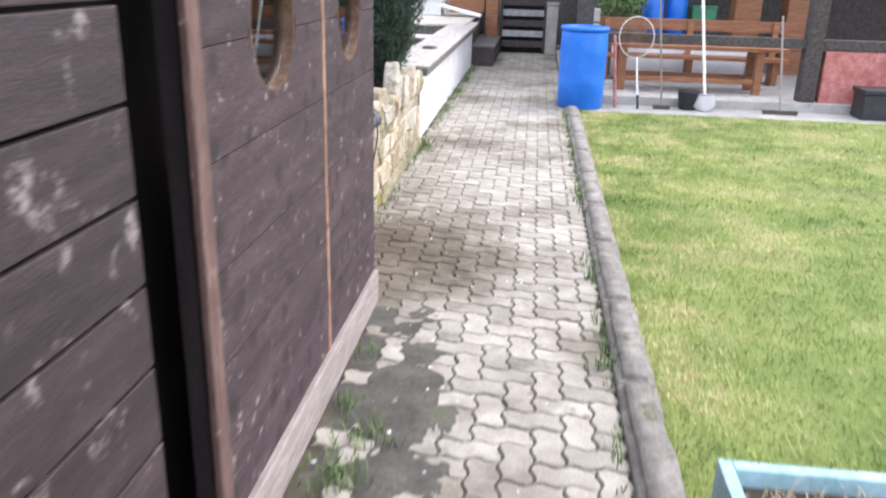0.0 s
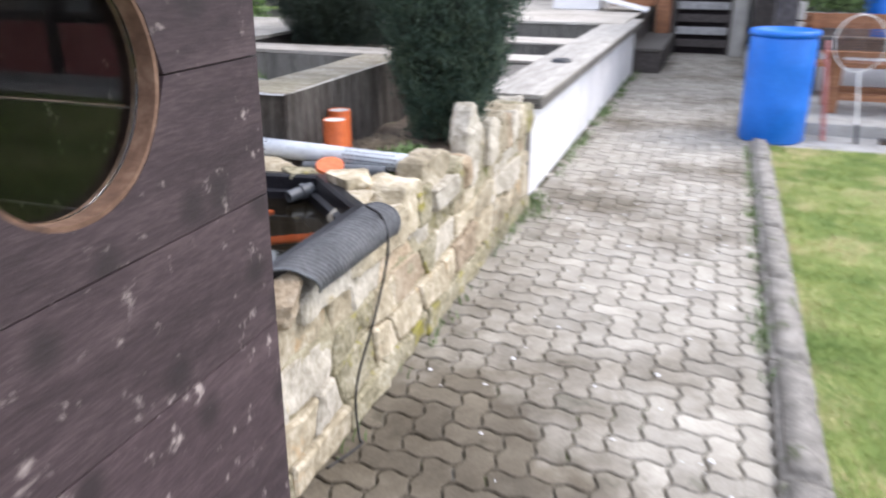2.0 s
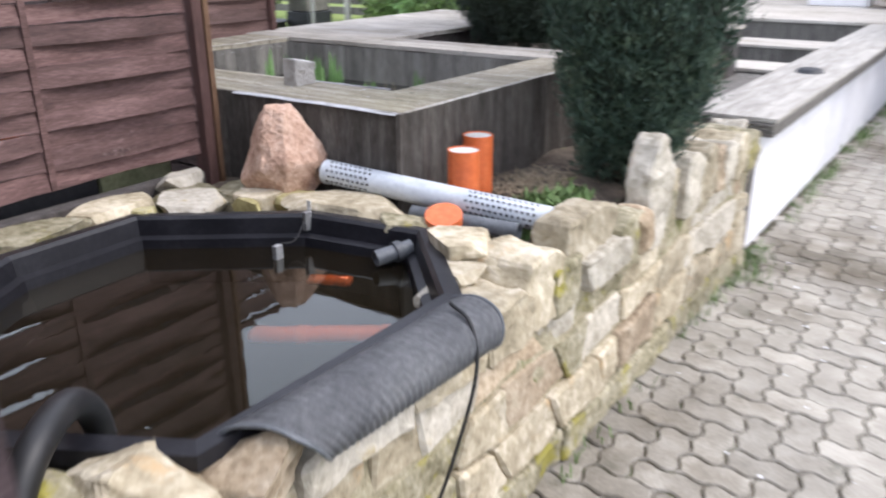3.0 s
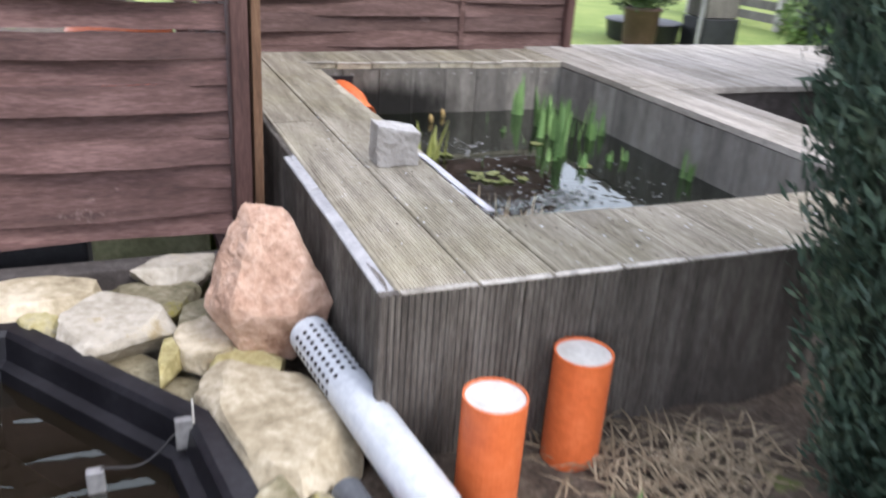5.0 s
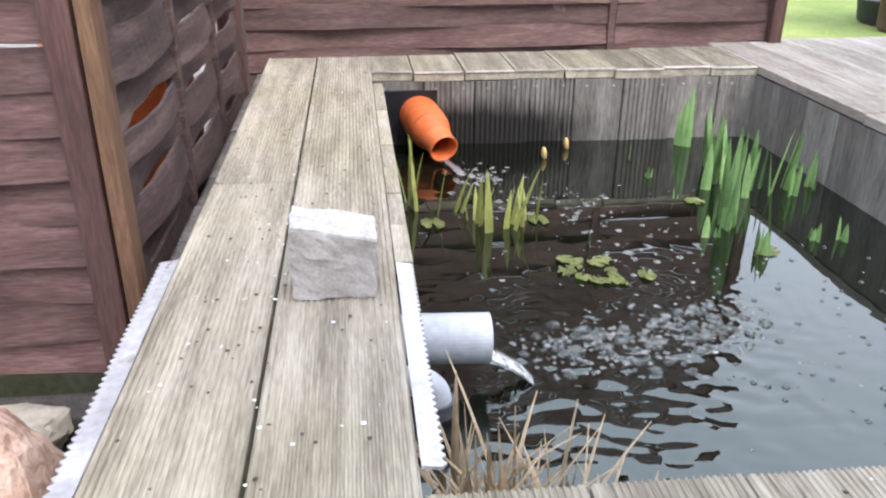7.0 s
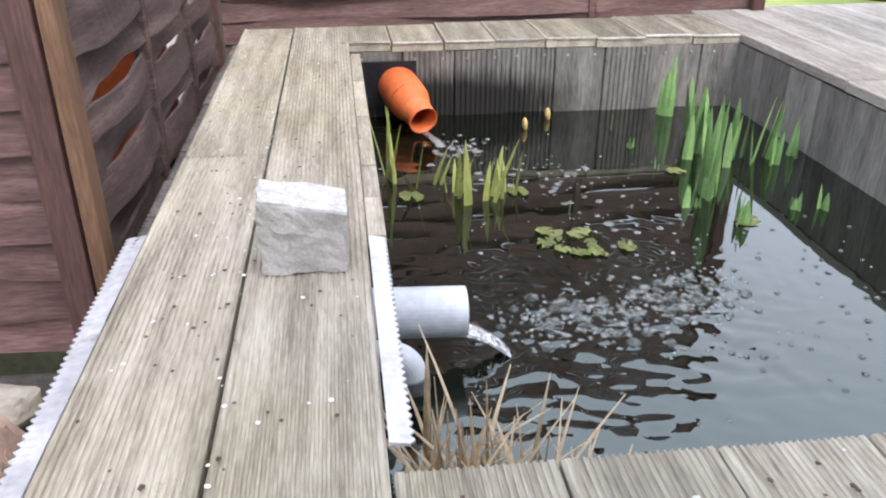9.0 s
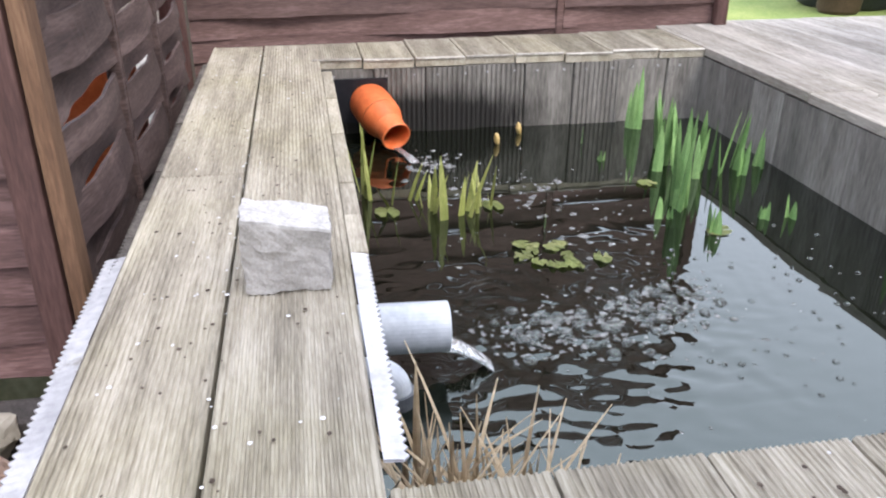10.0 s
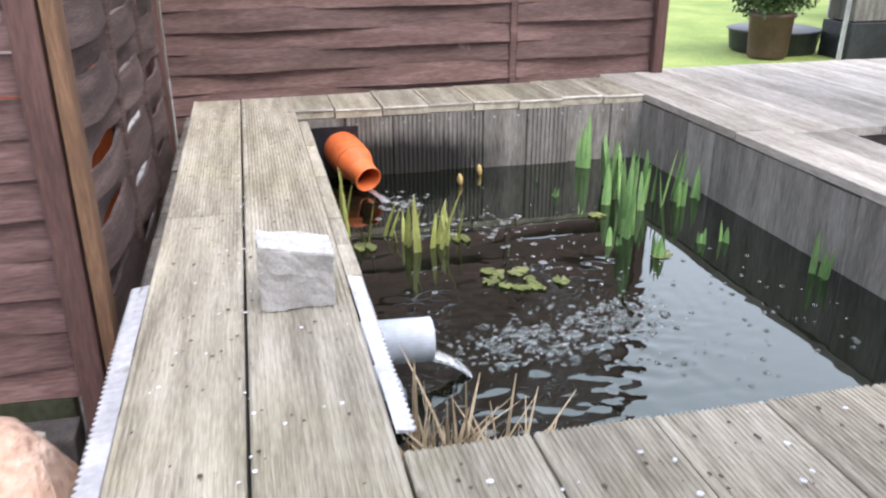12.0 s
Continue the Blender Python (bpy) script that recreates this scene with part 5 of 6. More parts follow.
def iris(x, y, n, h, spread, seed, mat=None, label="", width=0.02, lean=0.14):
    rnd = random.Random(seed)
    cl = thing("water_iris", (x, y, WZ), label or "fresh green sword-leaved iris growing out of the water", "iris", group="irises in the pond")
    for _ in range(n):
        bm = bmesh.new()
        blade(bm, x + rnd.gauss(0, spread), y + rnd.gauss(0, spread), WZ - 0.03, h * rnd.uniform(0.55, 1.08), width * rnd.uniform(0.7, 1.1), rnd.uniform(0.0, lean), rnd.uniform(0, 6.28))
        part("leaf", bm, mat or M_iris, cl)


iris(-3.573, 6.512, 4, 0.22, 0.008, 1, width=0.025)
iris(-3.413, 6.53, 7, 0.19, 0.022, 2)
iris(-3.2, 6.5, 10, 0.2, 0.03, 3, width=0.024)
iris(-2.99, 6.39, 7, 0.23, 0.02, 4, width=0.024)
iris(-3.203, 6.58, 7, 0.19, 0.022, 5)
iris(-3.154, 6.64, 4, 0.12, 0.012, 6)
iris(-3.2, 6.7, 4, 0.12, 0.012, 7)
iris(-2.932, 6.312, 4, 0.09, 0.012, 8)
iris(-2.831, 6.40, 4, 0.1, 0.012, 9, width=0.024)
iris(-2.886, 6.542, 3, 0.07, 0.008, 10)
iris(-2.88, 6.595, 2, 0.08, 0.006, 11)
iris(-2.646, 6.685, 4, 0.145, 0.012, 12)
iris(-2.921, 6.049, 1, 0.07, 0.002, 13, width=0.01)
iris(-3.465, 6.315, 1, 0.09, 0.002, 14, width=0.008)
iris(-3.321, 6.328, 3, 0.06, 0.012, 15, width=0.01)
iris(-3.155, 6.327, 2, 0.08, 0.006, 16, width=0.01)
CUT = "yellow-green cut reed stubble standing in the water"
iris(-3.16, 5.69, 5, 0.2, 0.018, 17, M_reed, CUT, 0.012, 0.25)
iris(-3.08, 5.79, 6, 0.14, 0.03, 18, M_reed, CUT, 0.016, 0.5)
iris(-3.035, 5.875, 7, 0.175, 0.026, 19, M_reed, CUT, 0.018, 0.45)
iris(-3.06, 5.95, 5, 0.12, 0.02, 20, M_reed, CUT, 0.01, 0.5)
for x, y in ((-3.494, 6.086), (-3.577, 6.17)):
    bd = part("dry_bud", lathe([(0.003, 0), (0.007, 0.01), (0.009, 0.022), (0.006, 0.034), (0.002, 0.04)], 7), M_bud, None, "small dry yellow bud standing out of the water", smooth=True, category="bud", group="dry buds")
    bd.matrix_basis = pose(x, y, WZ - 0.006, 8, 5, 0)


def straw_tuft(x, y, z, n, h, spread, seed, label, lean=0.5):
    rnd = random.Random(seed)
    t = thing("dry_grass_tuft", (x, y, z), label, "grass tuft", group="dry grass tufts")
    for _ in range(n):
        bm = bmesh.new()
        blade(bm, x + rnd.gauss(0, spread), y + rnd.gauss(0, spread), z, h * rnd.uniform(0.3, 1.1), rnd.choice((0.0025, 0.003, 0.0035, 0.005, 0.009)), rnd.uniform(0.0, lean), rnd.uniform(0, 6.28), 0.8, 4)
        part("stalk", bm, M_straw, t)


DRY = "dry straw-coloured grass tuft at the pond's inner corner"
straw_tuft(-2.06, 5.69, 0.86, 95, 0.125, 0.03, 3, DRY, 0.6)
straw_tuft(-2.03, 5.77, 0.86, 50, 0.115, 0.026, 4, DRY, 0.7)
straw_tuft(-2.09, 5.7, 0.84, 12, 0.21, 0.03, 5, DRY, lean=0.3)
bm = boxed(-2.0, -1.955, 5.6, 5.95, 0.6, 0.87, bevel=0.01)
part("planting_shelf", bm, M_liner, raised)

# ---- things on the soil by the pond ----
perf = thing("perforated_pipe", (-1.54, 5.3, 0.74), "light grey perforated plastic pipe lying on soil and stones", "pipe")
a0, a1 = Vector((-1.955, 5.232, 0.805)), Vector((-1.135, 5.352, 0.748))
bm = bmesh.new()
pipe(bm, a0, a1, 0.042, 0.003, 36)
part("tube", bm, M_greypipe, perf)
q = (a1 - a0).to_track_quat("Z", "Y")
ln = (a1 - a0).length
bm = bmesh.new()
for s0, s1 in ((0.03, 0.2), (0.55, 0.78)):
    for row in range(14):
        ang = radians(row * 25.7)
        k = 0
        s = s0 + 0.009 * (row % 2)
        while s < s1:
            r = 0.0427
            c = a0 + q @ Vector((r * math.cos(ang), r * math.sin(ang), s))
            nn = (q @ Vector((math.cos(ang), math.sin(ang), 0)))
            rod(bm, c - nn * 0.002, c + nn * 0.0004, 0.0048, seg=8)
            s += 0.019
part("perforation", bm, M_liner, perf, "dark round holes", kind="stuff")
dark = thing("dark_pipe", (-1.35, 5.25, 0.72), "dark grey plastic pipe lying under the perforated one", "pipe")
bm = bmesh.new()
pipe(bm, (-1.56, 5.2, 0.735), (-1.2, 5.255, 0.728), 0.027, 0.004, 28)
part("tube", bm, M_darkpipe, dark)


def pot_tube(x, y, z0, z1, r, label):
    t = thing("orange_tube", (x, y, z0), label, "pipe", group="orange tubes")
    bm = bmesh.new()
    pipe(bm, (x, y, z0), (x, y, z1), r, 0.0035, 40)
    part("tube", bm, M_orange, t)
    bm = bmesh.new()
    rod(bm, (x, y, z0), (x, y, z1 - 0.004), r - 0.0038, seg=32)
    part("filling", bm, M_cream, t, "pale grey filling")


pot_tube(-1.518, 5.432, 0.67, 0.902, 0.054, "orange plastic pipe standing upright with pale filling")
pot_tube(-1.6, 5.646, 0.67, 0.902, 0.054, "orange plastic pipe standing upright with pale filling")
disc = part("pipe_end_cap", rod(bmesh.new(), (-1.43, 5.19, 0.738), (-1.426, 5.182, 0.762), 0.06, 0.058, 32), M_orange, None, "round orange pipe cap lying on the soil", category="cap")

# fittings in the small pond
outlet = thing("pond_outlet", (-1.5, 4.98, 0.69), "dark grey pipe stub through the basin wall", "pipe")
bm = bmesh.new()
pipe(bm, (-1.487, 4.925, 0.685), (-1.437, 5.03, 0.7), 0.024, 0.005, 28)
part("stub", bm, M_darkpipe, outlet)
bm = bmesh.new()
pipe(bm, (-1.461, 4.98, 0.693), (-1.452, 5.0, 0.696), 0.031, 0.006, 28)
part("nut", bm, M_darkpipe, outlet)
therm = thing("pond_thermometer", (-1.776, 4.83, 0.68), "white pond thermometer hanging on a cord", "thermometer")
part("float", boxed(-1.789, -1.771, 4.806, 4.836, 0.65, 0.698, bevel=0.004), M_steel, therm)
part("label_strip", boxed(-1.812, -1.796, 4.986, 4.989, 0.735, 0.79, bevel=0.001), M_cream, therm, "pale yellow strip over the basin rim")
part("bracket", boxed(-1.805, -1.79, 4.955, 4.985, 0.7, 0.76, bevel=0.002), M_steel, therm)
part("cord", tube(bmesh.new(), curve_pts([(-1.795, 4.96, 0.74), (-1.785, 4.9, 0.69), (-1.778, 4.83, 0.7)], 5), 0.0022, 6), M_cable, therm)
for pts, r in ((((-1.5, 4.47, 0.585), (-1.43, 4.495, 0.607), (-1.34, 4.56, 0.612), (-1.2, 4.66, 0.61)), 0.036), (((-1.61, 4.78, 0.622), (-1.5, 4.83, 0.625)), 0.027)):
    sunk = thing("sunken_pipe", pts[0], "orange pipe fitting just under the pond's surface", "pipe", group="sunken pipes")
    line = curve_pts(pts, 6)
    part("tube", tube(bmesh.new(), line, r, 22), M_orange, sunk, smooth=True)
    for k in (len(line) // 2, len(line) - 2):
        part("socket_ring", rod(bmesh.new(), line[k] - (line[k] - line[k - 1]).normalized() * 0.012, line[k] + (line[k] - line[k - 1]).normalized() * 0.012, r + 0.004, seg=24), M_orange, sunk)

# filter hose elbow at the shed's corner
elbow = thing("hose_elbow", (-1.2, 3.8, 0.7), "thick black ribbed pump hose bending into the small pond", "hose")
ctrl = [(-1.12, 3.64, 0.64), (-1.16, 3.7, 0.76), (-1.2, 3.77, 0.82), (-1.28, 3.87, 0.81), (-1.36, 3.95, 0.72), (-1.39, 3.98, 0.6)]
part("hose", tube(bmesh.new(), curve_pts(ctrl, 8), 0.028, 24), M_cable, elbow, smooth=True)
for c0, c1 in (((-1.145, 3.675, 0.715), (-1.165, 3.705, 0.765)), ((-1.12, 3.64, 0.63), (-1.13, 3.655, 0.68))):
    part("clamp", rod(bmesh.new(), c0, c1, 0.035, seg=28), M_darkpipe, elbow)

# rolled mesh on the wall with a cable hanging down
roll = thing("rolled_mesh", (-0.98, 4.33, 0.75), "rolled grey-black plastic mesh lying over wall and pond rim", "mesh roll")
bm = bmesh.new()
n_t, seg = 60, 26
ringsr = []
for i in range(n_t + 1):
    t = i / n_t
    c = Vector((-1.02 + 0.03 * t, 4.0 + 0.66 * t, 0.705 + 0.01 * t))
    ringsr.append([bm.verts.new(c + Vector(((0.083 + 0.002 * (i % 2)) * math.cos(radians(200 - 235 * k / seg)), 0.15 * (k / seg) ** 1.5 * (1 - t) + 0.03 * math.sin(math.pi * k / seg) * t, (0.064 + 0.0025 * (i % 2)) * math.sin(radians(200 - 235 * k / seg)) + 0.006 * noise.noise(Vector((t * 5, k * 0.2, 3)))))) for k in range(seg + 1)])
hems = [[v.co.copy() for v in ringsr[i]] for i in (0, -1)]
for p, q2 in zip(ringsr, ringsr[1:]):
    for k in range(seg):
        bm.faces.new((p[k], p[k + 1], q2[k + 1], q2[k]))
bmesh.ops.solidify(bm, geom=bm.faces[:], thickness=0.006)
part("mesh_sheet", bm, M_rubber, roll, smooth=False)
for hem in hems:
    part("hem", tube(bmesh.new(), hem, 0.005, 8), M_darkpipe, roll, smooth=True)
cable = part("cable", tube(bmesh.new(), curve_pts([(-1.0, 4.6, 0.795), (-0.935, 4.585, 0.765), (-0.905, 4.56, 0.66), (-0.93, 4.5, 0.45), (-0.975, 4.42, 0.2), (-0.96, 4.39, 0.02), (-0.94, 4.36, 0.006), (-0.99, 4.2, 0.005)], 8), 0.0045, 8), M_cable, None,
             "thin black cable hanging down the stone wall", smooth=True, category="cable")


# ---- trees and other plants ----


def conifer(x, y, z0, height, radius, seed, label, clumps=1500):
    rnd = random.Random(seed)
    t = thing("conifer", (x, y, z0), label, "conifer", group="columnar conifers")
    bm = bmesh.new()
    rod(bm, (x, y, z0 - 0.05), (x, y, z0 + height * 0.85), 0.05, 0.012, 12)
    part("trunk", bm, M_bark, t)

    def rad(h, az):
        k = h / height
        prof = 0.36 + 0.64 * min(1, k / 0.3)
        prof *= 1 - 0.93 * max(0, (k - 0.5) / 0.5) ** 1.6
        return radius * prof * (1 + 0.2 * noise.noise(Vector((math.cos(az) * 1.6, math.sin(az) * 1.6, h * 2.2 + seed))) + 0.1 * noise.noise(Vector((math.cos(az) * 5, math.sin(az) * 5, h * 7 + seed))))

    # solid dark core painted as the shade between the needle sprays
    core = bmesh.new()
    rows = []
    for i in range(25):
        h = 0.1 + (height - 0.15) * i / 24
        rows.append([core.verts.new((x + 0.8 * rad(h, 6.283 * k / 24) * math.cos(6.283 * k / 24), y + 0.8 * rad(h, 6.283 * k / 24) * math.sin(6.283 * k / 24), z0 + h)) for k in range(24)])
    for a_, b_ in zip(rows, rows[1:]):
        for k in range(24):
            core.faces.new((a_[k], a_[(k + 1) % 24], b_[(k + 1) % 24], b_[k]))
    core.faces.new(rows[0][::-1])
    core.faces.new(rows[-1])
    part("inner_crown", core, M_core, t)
    verts, faces = [], []
    for _ in range(clumps):
        h = rnd.uniform(0.05, height)
        az = rnd.uniform(0, 6.283)
        r = rad(h, az) * rnd.uniform(0.78, 1.04)
        c = Vector((x + r * math.cos(az), y + r * math.sin(az), z0 + h))
        out = Vector((math.cos(az), math.sin(az), 0))
        axis = (out * rnd.uniform(0.15, 0.9) + Vector((rnd.uniform(-0.3, 0.3), rnd.uniform(-0.3, 0.3), 1.0))).normalized()
        for _ in range(22):
            d = (axis + Vector((rnd.gauss(0, 0.35), rnd.gauss(0, 0.35), rnd.gauss(0, 0.35)))).normalized()
            s = d.cross(Vector((rnd.gauss(0, 1), rnd.gauss(0, 1), rnd.gauss(0, 1)))).normalized() * rnd.uniform(0.0025, 0.005)
            ln2 = rnd.uniform(0.018, 0.045)
            p = c + Vector((rnd.gauss(0, 0.02), rnd.gauss(0, 0.02), rnd.gauss(0, 0.03)))
            i0 = len(verts)
            verts += [p - s * 0.4, p + d * ln2 * 0.5 - s, p + d * ln2, p + d * ln2 * 0.5 + s]
            faces.append((i0, i0 + 1, i0 + 2, i0 + 3))
    soup("crown", verts, faces, M_leafdark, t, "dark green needle sprays", kind="")
    return t


conifer(-1.245, 6.17, 0.66, 2.3, 0.36, 3, "dark green columnar conifer behind the stone wall", 3400)
conifer(-2.72, 7.95, 0.86, 1.9, 0.62, 9, "dark green spreading conifer in the deck's planting opening", 2600)


def tuft_soup(name, items, label, mat, seed, h=0.06, w=0.006, lay=0.0):
    rnd = random.Random(seed)
    verts, faces = [], []
    for x, y, z, n, sp in items:
        for _ in range(n):
            px, py = x + rnd.gauss(0, sp), y + rnd.gauss(0, sp)
            az, ln2, le = rnd.uniform(0, 6.28), h * rnd.uniform(0.4, 1.3), rnd.uniform(0.1, 0.9)
            sx, sy = -math.sin(az) * w * 0.5, math.cos(az) * w * 0.5
            i0 = len(verts)
            up = 1 - lay
            le += lay
            tip = (px + math.cos(az) * ln2 * le, py + math.sin(az) * ln2 * le, z + ln2 * up * (0.4 if lay else 1))
            mid = (px + math.cos(az) * ln2 * le * 0.35, py + math.sin(az) * ln2 * le * 0.35, z + ln2 * 0.6 * up)
            verts += [(px - sx, py - sy, z), (px + sx, py + sy, z), (mid[0] + sx, mid[1] + sy, mid[2]), tip, (mid[0] - sx, mid[1] - sy, mid[2])]
            faces += [(i0, i0 + 1, i0 + 2, i0 + 4), (i0 + 4, i0 + 2, i0 + 3)]
    return soup(name, verts, faces, mat, None, label, "weeds")


rt = random.Random(17)
weeds = [(-0.56, 2.05, 0.0, 110, 0.05), (-0.52, 2.3, 0.0, 60, 0.06), (-0.62, 2.5, 0, 30, 0.03), (-0.64, 2.95, 0, 20, 0.03), (0.37, 1.85, 0, 70, 0.03), (0.39, 3.0, 0, 40, 0.025), (0.39, 4.05, 0, 30, 0.02),
         (-1.0, 7.05, 0, 130, 0.08), (-1.0, 7.3, 0, 90, 0.06)]
for _ in range(60):
    weeds.append((0.4 + rt.gauss(0, 0.01), rt.uniform(1.2, 9.6), 0, 9, 0.02))
for _ in range(60):
    weeds.append((-1.0 + rt.gauss(0, 0.015), rt.uniform(7.3, 13.8), 0, 10, 0.03))
for _ in range(18):
    weeds.append((-0.99 + rt.gauss(0, 0.015), rt.uniform(4.2, 7.0), 0, 5, 0.02))
tuft_soup("path_weeds", weeds, "small green weeds along the path's edges", M_weed, 5)
tuft_soup("bed_weeds", [(-1.29 + rt.gauss(0, 0.05), 5.62 + rt.gauss(0, 0.13), 0.68, 22, 0.03) for _ in range(26)], "low green weeds on the soil under the conifer", M_weed, 6, 0.045, 0.014)
straw = [(-1.47 + rt.gauss(0, 0.07), 5.82 + rt.gauss(0, 0.13), 0.69, 16, 0.05) for _ in range(20)]
tuft_soup("straw_litter", straw, "dry straw litter on the soil under the conifer", M_straw_old, 8, 0.09, 0.005, 0.72)

# ---- behind the fences ----
bar2 = thing("clay_barrel", (-3.6, 4.95, 0.56), "orange-red barrel glimpsed through the fence slats", "barrel")
part("body", lathe([(0.14, 0.56), (0.18, 0.6), (0.2, 0.9), (0.18, 1.14), (0.15, 1.2)], at=(-3.6, 4.95)), M_orange, bar2, smooth=True)

for name, y0, y1, mat, lab in (("storage_crate", 3.45, 4.81, M_black, "black plastic crate standing behind the fence"), ("leaning_board", 4.82, 5.12, M_palegreen, "pale green board standing behind the fence")):
    part(name, boxed(-2.95 if mat == M_black else -2.7, -2.66, y0, y1, 0.5, 0.9, bevel=0.01), mat, None, lab, category="crate" if mat == M_black else "board")

bush_pot = thing("potted_bush", (-6.95, 9.47, 0.55), "round green bush in a tall brown pot on the lawn", "potted plant")
part("pot", lathe([(0.13, 0.55), (0.15, 0.58), (0.165, 0.86), (0.18, 0.87), (0.18, 0.9), (0.15, 0.9)], at=(-6.92, 9.48)), M_pot, bush_pot, smooth=True)
tub = thing("black_tub", (-7.1, 9.6, 0.55), "wide low black plastic tub on the lawn", "tub")
part("body", lathe([(0.3, 0.55), (0.34, 0.57), (0.36, 0.72), (0.38, 0.73), (0.36, 0.74)], at=(-7.25, 9.75)), M_black, tub, smooth=True)


def leafy(parent, c, rx, rz, n, mat, seed, size=0.05, name="foliage"):
    rnd = random.Random(seed)
    verts, faces = [], []
    for _ in range(n):
        d = Vector((rnd.gauss(0, 1), rnd.gauss(0, 1), rnd.gauss(0, 1))).normalized()
        k = rnd.uniform(0.55, 1.0) * (1 + 0.25 * noise.noise(d * 2.5 + Vector((seed, 0, 0))))
        p = Vector(c) + Vector((d.x * rx * k, d.y * rx * k, d.z * rz * k))
        u = Vector((rnd.gauss(0, 1), rnd.gauss(0, 1), rnd.gauss(0, 1) + 0.5)).normalized()
        s = u.cross(d).normalized() * size * 0.3
        ln2 = size * rnd.uniform(0.7, 1.3)
        i0 = len(verts)
        verts += [p, p + u * ln2 * 0.5 - s, p + u * ln2, p + u * ln2 * 0.5 + s]
        faces.append((i0, i0 + 1, i0 + 2, i0 + 3))
    return soup(name, verts, faces, mat, parent, kind="")


leafy(bush_pot, (-6.95, 9.47, 1.2), 0.4, 0.38, 8000, M_bush, 4, 0.04)
# near-black lump in place of the shade inside the bush
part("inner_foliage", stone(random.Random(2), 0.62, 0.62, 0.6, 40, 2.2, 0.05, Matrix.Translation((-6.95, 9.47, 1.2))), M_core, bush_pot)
stack = thing("weathered_stump", (-6.7, 10.0, 0.55), "weathered grey wooden crate with a dark lower half", "crate")
part("upper", boxed(-6.95, -6.65, 10.0, 10.35, 0.84, 1.3, bevel=0.01), M_clad, stack)
part("lower", boxed(-6.97, -6.63, 9.98, 10.37, 0.55, 0.835, bevel=0.01), M_black, stack)
mpost = thing("metal_stake", (-5.9, 9.3, 0.55), "thin grey metal stake in the lawn", "stake")
part("stake", rod(bmesh.new(), (-5.95, 9.35, 0.5), (-5.95, 9.37, 1.7), 0.016, seg=12), M_steel, mpost)
gf = thing("garden_fence", (-7, 12, 0.55), "distant grey slatted garden fence with pale posts", "fence")
for k in range(8):
    part("post", boxed(-9.5 + k * 0.8, -9.43 + k * 0.8, 12.0, 12.07, 0.5, 1.9, bevel=0.006), M_concrete, gf)
for k in range(9):
    part("slat", boxed(-9.6, -3.9, 12.08, 12.1, 0.62 + 0.14 * k, 0.72 + 0.14 * k, bevel=0.004), M_clad, gf)
for k in range(4):
    sx, sy = -6.1 + 0.25 * k, 10.6 + 0.12 * k
    sh = thing("green_shrub", (sx, sy, 0.55), "small fresh green shrub by the garden fence", "shrub", group="garden shrubs")
    part("stem", rod(bmesh.new(), (sx, sy, 0.5), (sx, sy, 1.0), 0.02, 0.01, 8), M_bark, sh)
    leafy(sh, (sx, sy, 0.95), 0.22, 0.4, 700, M_iris if k == 1 else M_weed, 40 + k, 0.07)
hedge = thing("far_hedge", (-20, 26, 0.5), "far dark green hedge along the gardens", "hedge")
leafy(hedge, (-22, 26, 1.2), 9.0, 1.6, 5000, M_bush, 77, 0.7)

# ---- patio and yard's end ----
table = thing("picnic_table", (2.1, 10.95, 0.11), "orange-brown varnished wooden table with stretchers on the patio", "table")
for k in range(4):
    part("top_plank", boxed(1.05, 3.3, 10.92 + 0.15 * k, 11.06 + 0.15 * k, 0.66, 0.71, bevel=0.006), M_bench, table)
for x in (1.13, 2.9):
    part("leg", boxed(x, x + 0.1, 10.93, 11.02, 0.11, 0.655, bevel=0.006), M_bench, table)
    part("leg", boxed(x, x + 0.1, 11.4, 11.49, 0.11, 0.655, bevel=0.006), M_bench, table)
part("stretcher", boxed(1.235, 2.895, 10.94, 11.0, 0.24, 0.31, bevel=0.006), M_bench, table)
part("stretcher", boxed(1.235, 2.895, 11.42, 11.48, 0.24, 0.31, bevel=0.006), M_bench, table)
bench = thing("garden_bench", (2.2, 12, 0.11), "long orange-brown wooden bench behind the table", "bench")
part("seat_plank", boxed(0.9, 3.6, 11.9, 12.05, 0.44, 0.49, bevel=0.006), M_bench, bench)
part("seat_plank", boxed(0.9, 3.6, 12.06, 12.21, 0.44, 0.49, bevel=0.006), M_bench, bench)
part("back_plank", boxed(0.9, 3.6, 12.26, 12.3, 0.82, 0.98, bevel=0.006), M_bench, bench)
for x in (1.0, 2.2, 3.4):
    part("leg", boxed(x, x + 0.08, 11.95, 12.25, 0.11, 0.435, bevel=0.006), M_bench, bench)
    part("back_post", boxed(x, x + 0.08, 12.21, 12.255, 0.44, 0.98, bevel=0.006), M_bench, bench)
part("low_white_panel", boxed(1.15, 3.35, 12.36, 12.4, 0.11, 0.6, bevel=0.004), M_white, None, "low white panel behind the benches", category="panel")

